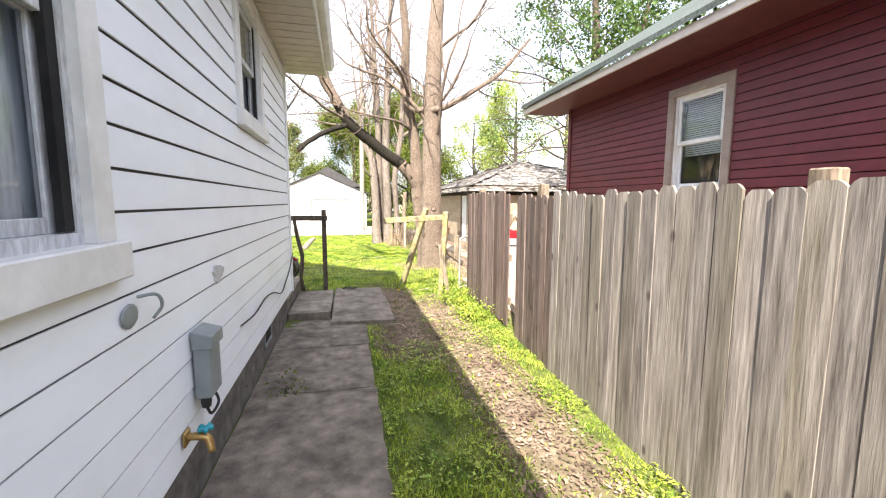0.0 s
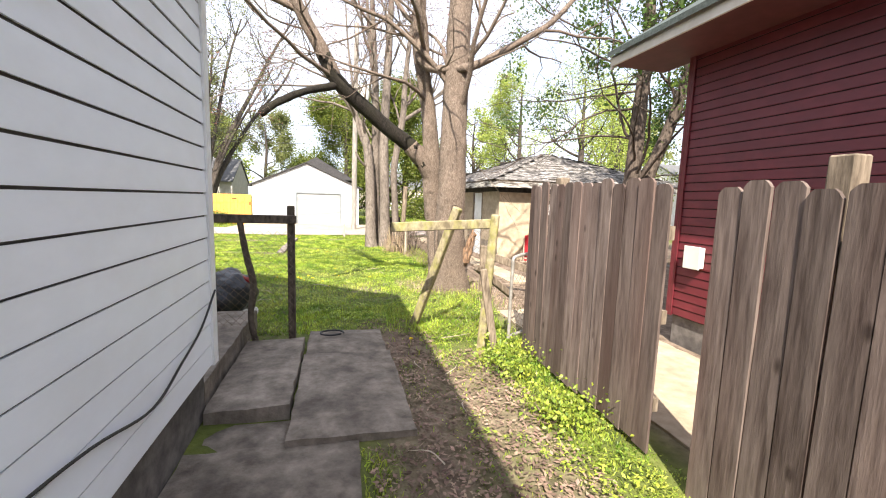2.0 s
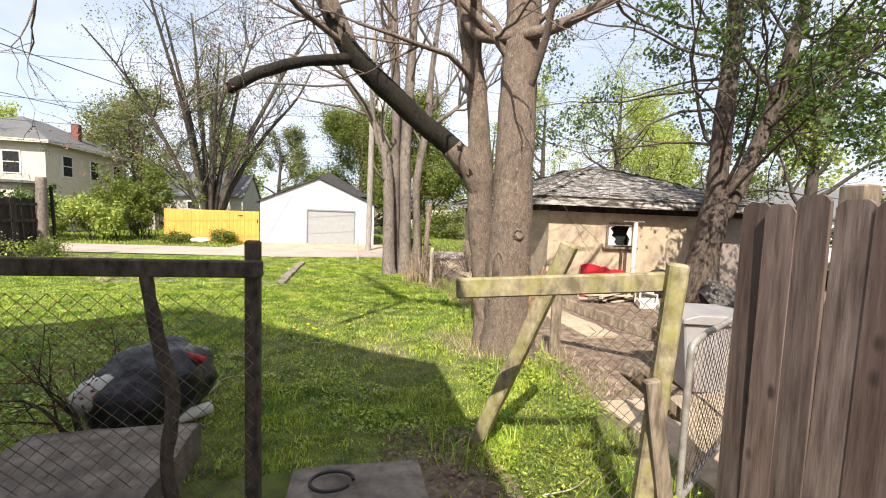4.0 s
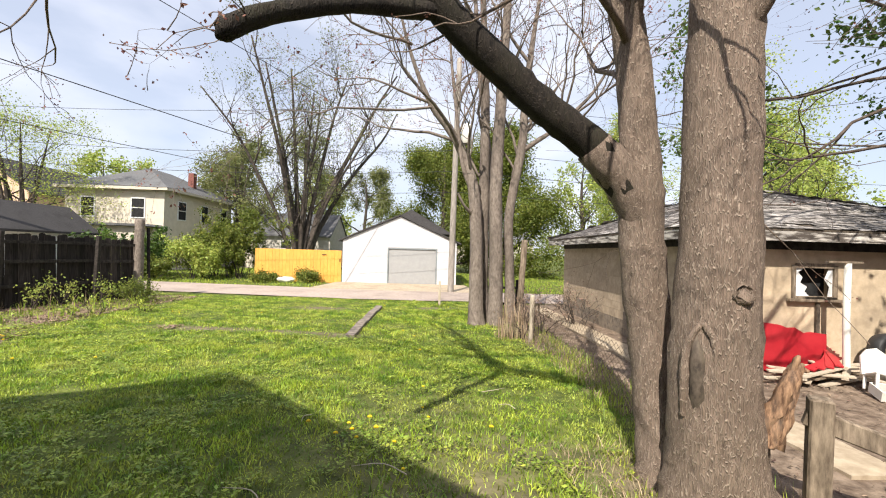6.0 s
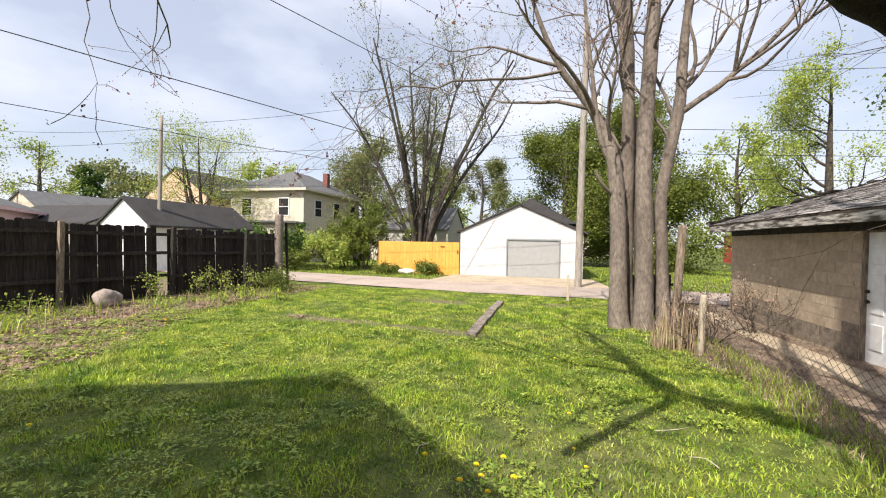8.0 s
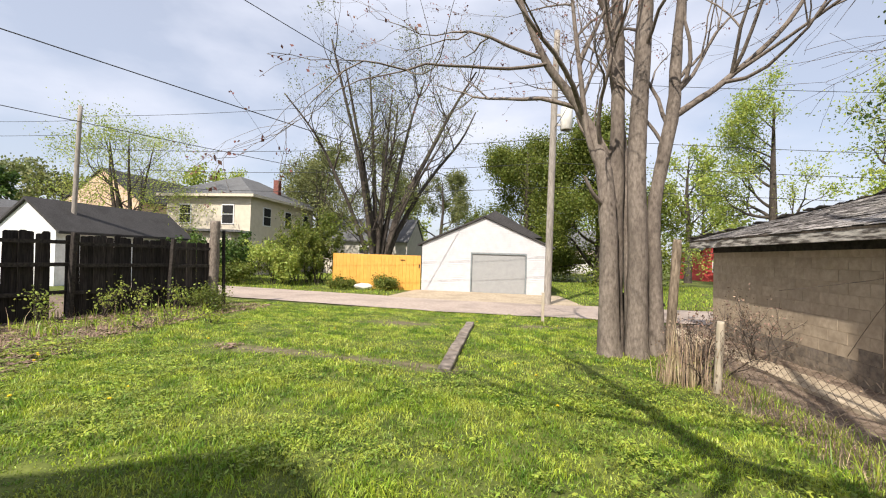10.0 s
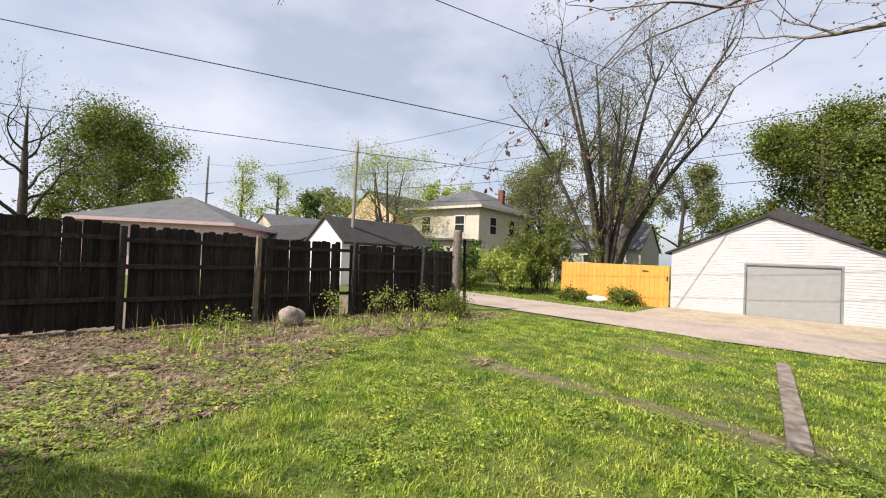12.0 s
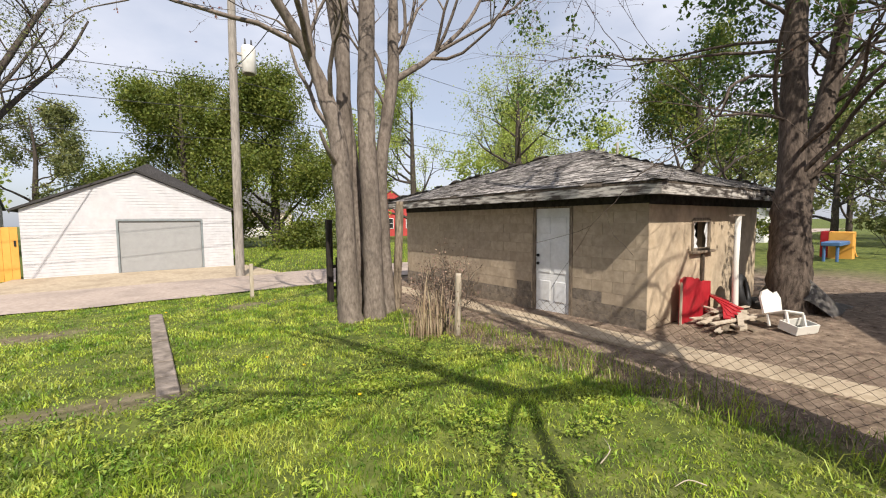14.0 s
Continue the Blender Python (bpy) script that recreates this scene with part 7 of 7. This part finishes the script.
def fan_tree():
    """A many-stemmed tree whose stems fan out from one foot."""
    t = Tree(13)
    th = thing("tree", "tall tree with many fanned dark stems", "tree", (-11.1, 41.3, -0.2), "bare trees")
    side = np.array((0.787, 0.617, 0))
    deep = np.array((-0.617, 0.787, 0))
    foot = np.array((-11.1, 41.3, -0.4))
    for off, top, r, back in ((-7.2, 13.5, 0.16, 1), (-4.6, 17.5, 0.2, -1), (-3.0, 16.5, 0.2, 0.5), (-0.6, 17.0, 0.2, 1.5), (0.5, 14.5, 0.17, -1), (2.2, 15.0, 0.17, 1.5), (4.2, 17.0, 0.2, 0.5), (8.8, 18.5, 0.24, -0.5), (10.5, 15.5, 0.2, 1), (6.0, 13.0, 0.15, -1.5)):
        rows = []
        for f, k in ((0, 0.06), (0.12, 0.10), (0.3, 0.22), (0.55, 0.46), (0.8, 0.75), (1.0, 1.0)):
            p = foot + side * off * k * (0.92 + 0.1 * t.rng.random()) + deep * back * k
            rows.append((p[0], p[1], -0.4 + f * (top + 0.4), r * (1.25 - f * 0.95)))
        l = t.limb(rows, 8, 0.04, 4)
        t.sprout(l, 10, 0.3, 2.6, 0.06, 3, up=0.25, wander=0.45, spread=0.65)
    t.skin.make("trunk", BARK3, th)
    t.leaves("crown", LEAF_OLIVE, th, 6, 0.14, 0.35, 14000)


fan_tree()
far_tree("olive young-leaved tree behind the garage", -9.0, 60.0, 12.0, 5.0, 0.3, LEAF_OLIVE, 70, 0.2, 15, 20000)
far_tree("yellow-green young-leaved tree behind the fanned stems", -14.5, 53.0, 14.5, 5.0, 0.3, LEAF_OLIVE, 50, 0.18, 14, 14000)
far_tree("pale green tree with thin young leaves", 18.0, 42.0, 14.5, 5.2, 0.35, LEAF_LIGHT, 60, 0.15, 16, 19000)
far_tree("pale green tree with thin young leaves", 16.5, 52.0, 13.0, 4.5, 0.35, LEAF_LIGHT, 18, 0.26, 17, 5000)
far_tree("airy young-leaved tree behind the shed", 29.0, 40.0, 12.0, 6.0, 0.35, LEAF_LIGHT, 12, 0.26, 18, 4500, stems=3)
far_tree("airy young-leaved tree behind the shed", 23.0, 33.5, 11.0, 5.0, 0.3, LEAF_LIGHT, 48, 0.15, 19, 15000)
far_tree("green tree shading the yard behind the shed", 15.5, 27.0, 10.5, 5.0, 0.3, LEAF_LIGHT, 40, 0.105, 20, 15000)
far_tree("green tree over the far white bungalow", 20.0, 19.5, 10.0, 4.6, 0.3, LEAF, 80, 0.14, 21, 24000)
far_tree("tangled bare tree beyond the yard", 26.0, 13.0, 8.5, 4.0, 0.25, LEAF_OLIVE, 3, 0.15, 22, 1500, stems=3, depth=4)
far_tree("slim bare tree by the play yard", 22.5, 12.0, 6.0, 2.4, 0.12, None, 0, 0, 23, depth=3)
far_tree("spreading tree in thin olive young leaf", -18.0, 45.0, 10.5, 5.5, 0.3, LEAF_OLIVE, 14, 0.15, 24, 9000, stems=3, depth=4)
far_tree("dark green tree above the cottage", -19.5, 49.0, 13.0, 5.0, 0.35, LEAF_OLIVE, 60, 0.2, 25, 14000)
far_tree("bare-stemmed tree in light leaf by the cream house", -26.0, 33.4, 9.6, 5.4, 0.3, LEAF_LIGHT, 16, 0.11, 26, 12000, stems=5, depth=4)
far_tree("light green tree behind the peach house", -31.0, 52.0, 10.0, 4.5, 0.3, LEAF_LIGHT, 14, 0.24, 27, 4000, stems=2)
far_tree("green conifer-like tree beyond the roofs", -52.5, 34.0, 12.5, 3.5, 0.3, LEAF_LIGHT, 26, 0.2, 28, 4000, bare_share=0.2, scatter=0.2)
far_tree("green conifer-like tree beyond the roofs", -48.5, 36.5, 11.5, 3.0, 0.3, LEAF_LIGHT, 26, 0.2, 29, 4000, bare_share=0.2, scatter=0.2)
far_tree("broad green tree past the pink house", -50.0, 21.5, 13.5, 6.4, 0.4, LEAF, 200, 0.2, 30, 52000, bare_share=0.16, scatter=0.17)
far_tree("bare spreading tree past the pink house", -49.0, 15.0, 13.5, 9.0, 0.4, LEAF_OLIVE, 1, 0.16, 31, 1500, depth=4, bare_share=0.25)
far_tree("olive tree in young leaf beyond the roofs", -45.0, 44.0, 8.5, 4.5, 0.3, LEAF_OLIVE, 22, 0.3, 32, 5000)
far_tree("dark fir beyond the roofs", -56.0, 46.0, 10.0, 3.0, 0.3, LEAF_DARK, 40, 0.34, 33, 5000)
for k, (x, y, zz, rr, lf) in enumerate(((-70, 30, 12, 6, LEAF_LIGHT), (-64, 52, 12, 6, LEAF_OLIVE), (-44, 62, 13, 6, LEAF_LIGHT), (-30, 66, 13, 6, LEAF_OLIVE), (-18, 72, 13, 6, LEAF_LIGHT),
                                        (14, 84, 14, 7, LEAF_LIGHT), (30, 80, 14, 7, LEAF), (44, 62, 14, 7, LEAF_LIGHT), (50, 44, 14, 7, LEAF_LIGHT), (56, 30, 13, 6.5, LEAF_LIGHT), (52, 14, 12, 6, LEAF_OLIVE), (47, 19, 11, 5.5, LEAF_OLIVE), (44, 12, 9, 4.5, LEAF_LIGHT), (60, 20, 13, 6, LEAF), (40, 3, 10, 5, LEAF_OLIVE), (50, 27, 12, 6, LEAF_OLIVE),
                                        (40, 50, 13, 6, LEAF_OLIVE), (-66, 10, 13, 6, LEAF_OLIVE), (-75, -2, 12, 6, LEAF_LIGHT), (60, 4, 12, 6, LEAF_OLIVE), (36, 8, 10, 5, LEAF_LIGHT), (2, 90, 14, 7, LEAF_OLIVE))):
    far_tree("hazy far tree in young leaf", x, y, zz, rr, 0.3, lf, 12, 0.42, 60 + k, 3200)


def shrub(label, x, y, h, r, leaf, seed, count=14, per=26, size=0.11, limit=6000):
    t = Tree(seed)
    rng = t.rng
    th = thing("shrub", label, "shrub", (x, y, 0), "shrubs")
    for k in range(count):
        a, q = rng.uniform(0, 6.28), rng.uniform(0, r * 0.5)
        p = (x + q * math.cos(a), y + q * math.sin(a), float(height(x, y)) - 0.05)
        t.branch(p, (0.5 * math.cos(a) * r / h, 0.5 * math.sin(a) * r / h, 0.9), h * rng.uniform(0.5, 0.85), 0.02, 2, up=0.3, wander=0.5, spread=0.7, sides=4)
    tagged(t.skin.make("twig_mass", BARK3, th), kind="stuff")
    t.leaves("foliage", leaf, th, per, size, 0.16, limit)


shrub("dense green shrub beside the yellow fence", -11.5, 31.7, 2.7, 1.3, LEAF, 80, 20, 50, 0.12, 12000)
shrub("dense green shrub beside the alley", -13.4, 33.0, 1.9, 1.6, LEAF, 81, 20, 50, 0.12, 12000)
shrub("low green shrub with white flowers", -13.6, 30.8, 1.5, 1.6, LEAF_LIGHT, 82, 18, 40, 0.13, 8000)
shrub("dark green shrub by the fence end", -17.6, 31.5, 1.9, 1.8, LEAF_DARK, 83, 20, 40, 0.17, 9000)
shrub("low weeds along the far alley edge", -16.0, 29.8, 1.0, 2.2, LEAF, 84, 20, 40, 0.13, 8000)
shrub("low weeds at the yellow fence", -7.0, 30.1, 0.5, 0.7, LEAF, 85, 14, 24, 0.09, 3000)
shrub("low weeds at the yellow fence", -9.2, 29.8, 0.4, 0.9, LEAF, 86, 14, 24, 0.09, 3000)
shrub("bare twiggy bush beside the shed wall", 4.0, 18.2, 0.8, 0.5, LITTER, 87, 10, 4, 0.04)
shrub("brown twiggy bush at the fence post", 2.0, 16.1, 0.55, 0.35, LITTER, 88, 10, 3, 0.035)
shrub("brown twiggy bush by the fence line", 2.6, 17.0, 0.7, 0.5, LITTER, 89, 10, 4, 0.04)
shrub("weedy green bush at the dark fence end", -9.2, 20.4, 0.5, 0.5, LEAF, 90, 14, 20, 0.05, 2500)
shrub("leafy vine clump at the fence foot", 1.75, 6.5, 0.14, 0.4, LEAF_LAWN, 91, 14, 18, 0.035, 1800)
shrub("leafy vine clump at the fence foot", 1.78, 5.6, 0.11, 0.35, LEAF_LAWN, 92, 12, 18, 0.035, 1500)
shrub("tuft of weeds in the walk joint", -0.52, 3.62, 0.07, 0.16, LEAF, 94, 8, 10, 0.025, 300)
shrub("overgrown hedge before the far houses", 30.0, 9.0, 2.2, 2.6, LEAF_OLIVE, 95, 18, 24, 0.2, 4000)
shrub("overgrown hedge before the far houses", 34.0, 13.5, 2.2, 2.6, LEAF_OLIVE, 96, 18, 24, 0.2, 4000)
shrub("brushy hedge past the dirt yard", 26.0, 20.0, 1.8, 2.2, LEAF, 97, 18, 24, 0.16, 4000)
for k, (x, y) in enumerate(((-10.9, 17.2), (-10.5, 18.4), (-10.3, 19.0), (-9.9, 19.9), (-9.6, 20.6), (-10.9, 14.6), (-8.4, 17.6), (-7.8, 18.6))):
    shrub("leafy weed seedling before the dark fence", x, y, 0.55 if k < 5 else 0.3, 0.16 if k < 5 else 0.45, LEAF_LIGHT if k < 5 else LEAF_LAWN, 110 + k, 4, 9, 0.06, 260)
shrub("bare twigs of a shrub behind the rail", -1.75, 8.6, 0.7, 0.25, BUD, 93, 5, 3, 0.03)

# ---- grass, weeds, litter ----


def blades(name, label, material, n, area, size, width, seed, keep, lean=0.55, droop=0.35):
    """Curved tapering blades scattered over an area where keep(x, y) allows; two quads' worth of triangles each."""
    rng = np.random.default_rng(seed)
    x = rng.uniform(area[0], area[1], n)
    y = rng.uniform(area[2], area[3], n)
    k = keep(x, y, rng)
    x, y = x[k], y[k]
    n = len(x)
    tuft = 0.5 + 0.7 * np.clip(0.5 + noise2(x, y, 1.3, 5.0) + 0.5 * noise2(x, y, 0.35, 2.0), 0, 1.4) + 0.8 * np.clip(noise2(x, y, 4.5, 7.0), 0, 0.6)
    h = size * rng.uniform(0.5, 1.25, n) * tuft
    a = rng.uniform(0, 2 * np.pi, n)
    la = rng.uniform(0, 2 * np.pi, n)
    ln = lean * rng.uniform(0.1, 1.0, n)
    side = np.stack([np.cos(a), np.sin(a), np.zeros(n)], -1) * (width * rng.uniform(0.6, 1.3, n))[:, None]
    out = np.stack([np.cos(la), np.sin(la), np.zeros(n)], -1)
    base = np.stack([x, y, height(x, y) - 0.02], -1)
    up = np.array((0, 0, 1.0))
    mid = base + up * (h * 0.6)[:, None] + out * (h * ln * 0.4)[:, None]
    tip = base + up * (h * (1 - droop * ln))[:, None] + out * (h * ln * 1.1)[:, None]
    v = np.stack([base - side, base + side, mid + side * 0.7, mid - side * 0.7, tip], 1).reshape(-1, 3)
    i = np.arange(n)[:, None] * 5
    f = np.concatenate([i + np.array((0, 1, 2)), i + np.array((0, 2, 3)), i + np.array((3, 2, 4))])
    return tagged(raw(name, v, f, material), label, "grass", kind="stuff")


def open_ground(x, y):
    """Where nothing paved or built covers the soil."""
    ok = ~((x > -0.88) & (x < 0.24) & (y < 5.68)) & ~((x > -0.88) & (x < 0.63) & (y > 5.5) & (y < 7.98)) & ~((x < -0.84) & (y < 6.3))
    ok &= ~((x > -2.0) & (x < -0.88) & (y < 8.3)) & ~((x > -1.74) & (x < -1.5) & (y > 15.9) & (y < 20.7))
    ok &= ~((x > 2.4) & (x < 4.0) & (y > 1.9) & (y < 8.7)) & ~((x > 2.88) & (y > 10.3) & (y < 22.1)) & ~((x > 4.0) & (y < 8))
    ok &= np.abs(y - alley_mid(x)) > 1.9
    ok &= ~((x > -5.9) & (x < 2.2) & (y > 26) & (y < 31)) & ~((y > 30.6) & (x > -10.5) & (x < 2))
    return ok


def lawn(density):
    def keep(x, y, rng):
        b = bare(x, y)
        return open_ground(x, y) & (rng.uniform(0, 1, len(x)) < density * (1 - b) ** 1.6 * np.clip(0.95 + 0.9 * noise2(x, y, 3.2, 19.0), 0.55, 1) + 0.02)
    return keep


blades("grass", "bright green spring grass on the lawn", GRASS, 190000, (-9, 3, 8.5, 15), 0.06, 0.0055, 1, lawn(1.0), lean=1.15)
blades("grass", "bright green spring grass on the lawn", GRASS, 150000, (-11, 3.0, 14.5, 23), 0.062, 0.008, 2, lawn(1.0), lean=1.15)
blades("grass", "bright green spring grass along the walk", GRASS, 70000, (0.2, 2.2, -1.5, 8.8), 0.05, 0.0055, 3, lawn(1.0), lean=1.15)
blades("grass", "bright green spring grass by the rail", GRASS, 30000, (-4.5, 2.2, 7.8, 9.5), 0.055, 0.005, 4, lawn(1.0), lean=1.1)
blades("grass", "green grass beyond the alley", GRASS, 60000, (-22, 16, 26.5, 44), 0.13, 0.012, 5, lawn(1.0))


def tufts(x, y, rng):
    return open_ground(x, y) & (noise2(x, y, 0.9, 12.0) > 0.28) & (bare(x, y) < 0.45)


blades("tall_grass", "taller tufts of lush grass", GRASS, 45000, (-9, 2.6, 8.6, 21), 0.12, 0.0042, 6, tufts, lean=1.2)


def by_gate(x, y, rng):
    return open_ground(x, y) & ((np.abs(x - (2.0 + 0.08 * (y - 7))) < 0.35 + 0.2 * rng.uniform(-1, 1, len(x))) | (np.hypot(x - 1.2, y - 8.3) < 0.6))


blades("tall_grass", "tall uncut grass along the old fence line", GRASS, 9000, (0.7, 3.0, 6.8, 17.5), 0.2, 0.0045, 7, by_gate, lean=0.7)
blades("dry_stalks", "dry pale stalks along the dark fence", DRYGRASS, 11000, (-12.2, -6.0, 8, 22), 0.15, 0.003, 8, lambda x, y, rng: (bare(x, y) > 0.3) & (x > fence_x(y) + 0.1), lean=1.1)
blades("dry_stalks", "dry pale stalks along the fence line", DRYGRASS, 6000, (1.2, 2.9, 8.5, 17), 0.14, 0.003, 9, lambda x, y, rng: open_ground(x, y) & (bare(x, y) > 0.2), lean=1.2)
blades("weed_stalks", "tall dead weed stalks by the dark fence", DRYGRASS, 60, (-11.3, -9.0, 12.5, 20.5), 0.55, 0.006, 11, lambda x, y, rng: x > fence_x(y) + 0.3, lean=0.3)
blades("weed_stalks", "green leafy weed shoots along the fence", GRASS, 2200, (-11.5, -8.8, 13, 21.5), 0.3, 0.012, 12, lambda x, y, rng: (x > fence_x(y) + 0.2) & (noise2(x, y, 2.2, 9.0) > 0.15), lean=0.6)
blades("reed_clump", "dead upright reed stalks in a clump", DRYGRASS, 170, (1.5, 2.15, 15.85, 16.35), 1.05, 0.006, 10, lambda x, y, rng: x > 0, lean=0.22)


def litter(name, label, material, n, area, size, seed, keep, lift=0.0):
    """Flat crumpled leaves and chips lying on the ground."""
    rng = np.random.default_rng(seed)
    x, y = rng.uniform(area[0], area[1], n), rng.uniform(area[2], area[3], n)
    k = keep(x, y, rng)
    x, y = x[k], y[k]
    n = len(x)
    c = np.stack([x, y, height(x, y) + 0.008 + lift + rng.uniform(0, 0.015, n)], -1)
    a = rng.uniform(0, 6.28, n)
    s = size * rng.uniform(0.4, 1.4, n)
    u = np.stack([np.cos(a), np.sin(a), rng.uniform(-0.4, 0.4, n)], -1) * s[:, None]
    w = np.stack([-np.sin(a), np.cos(a), rng.uniform(-0.5, 0.5, n)], -1) * (s * rng.uniform(0.25, 0.6, n))[:, None]
    v = np.stack([c - u, c + w, c + u, c - w], 1).reshape(-1, 3)
    i = np.arange(n)[:, None] * 4
    return tagged(raw(name, v, np.concatenate([i + np.array((0, 1, 2)), i + np.array((0, 2, 3))]), material), label, "litter", kind="stuff")


litter("leaf_litter", "brown dead leaves and chips on the mulch", LITTER, 34000, (-12.3, -5.5, 7.5, 22.5), 0.045, 21, lambda x, y, rng: (bare(x, y) > 0.25) & (x > fence_x(y) + 0.05))
litter("leaf_litter", "brown twigs and dead leaves beside the walk", LITTER, 22000, (0.2, 2.1, 0, 9), 0.02, 22, lambda x, y, rng: open_ground(x, y) & (bare(x, y) > 0.2))
litter("leaf_litter", "brown debris strewn over the dirt yard", LITTER, 14000, (2.2, 12, 8, 20), 0.022, 23, lambda x, y, rng: (bare(x, y) > 0.3) & ~((x > 4.6) & (y > 14)))
litter("weed_leaves", "broad low weed leaves among the grass", LEAF_LAWN, 100000, (-9, 2.6, 8.3, 16), 0.02, 24, lambda x, y, rng: open_ground(x, y) & (noise2(x, y, 1.1, 31.0) + 0.7 * noise2(x, y, 3.7, 33.0) > 0.05) & (bare(x, y) < 0.8), 0.03)
litter("weed_leaves", "broad low weed leaves beside the walk", LEAF_LAWN, 16000, (0.25, 2.0, 0, 8), 0.016, 25, lambda x, y, rng: open_ground(x, y) & (noise2(x, y, 1.6, 41.0) > 0.05) & (bare(x, y) < 0.7), 0.03)
litter("weed_leaves", "low green weeds over the mulch bed", LEAF_LAWN, 36000, (-11.8, -6.0, 8, 22), 0.03, 26, lambda x, y, rng: (x > fence_x(y) + 0.7) & (noise2(x, y, 0.9, 51.0) + 0.6 * noise2(x, y, 3.1, 53.0) > 0.0) & (bare(x, y) > 0.25), 0.05)


def dandelions():
    rng = np.random.default_rng(77)
    me = bpy.data.meshes.new("dandelion")
    bm = bmesh.new()
    for k in range(14):
        a = k * 2.4
        r = 0.004 + 0.0011 * k
        m = pose(0, 0, 0.075, 0, 0, math.degrees(a)) @ pose(r, 0, 0.008 - 0.0006 * k, 0, 60 - 3 * k, 0)
        box(bm, -0.0035, 0.0035, -0.003, 0.003, -0.008, 0.008, m=m)
    bm.to_mesh(me)
    bm.free()
    me.materials.append(DANDY)
    stem = bpy.data.meshes.new("stem")
    b = boxes((-0.0015, 0.0015, -0.0015, 0.0015, -0.02, 0.075))
    b.to_mesh(stem)
    b.free()
    stem.materials.append(GRASS)
    spots = [(-0.75, 11.1), (-0.62, 11.2), (-0.55, 11.05), (-0.4, 11.25), (-0.68, 11.35), (-0.2, 11.0), (0.1, 11.6), (-0.5, 11.5), (1.3, 3.3), (1.25, 4.0), (0.9, 7.4)]
    while len(spots) < 36:
        x, y = rng.uniform(-8.5, 2.0), rng.uniform(9.5, 21)
        if open_ground(np.array([x]), np.array([y]))[0]:
            spots.append((float(x), float(y)))
    for x, y in spots:
        d = thing("dandelion", "yellow dandelion flower in the grass", "flower", (x, y, float(height(x, y))), "dandelions")
        s = float(rng.uniform(0.7, 1.1))
        for nm, data in (("bloom", me), ("stem", stem)):
            ob = new(nm, data)
            ob.parent = d
            ob.scale = (s, s, s * 0.9)


dandelions()
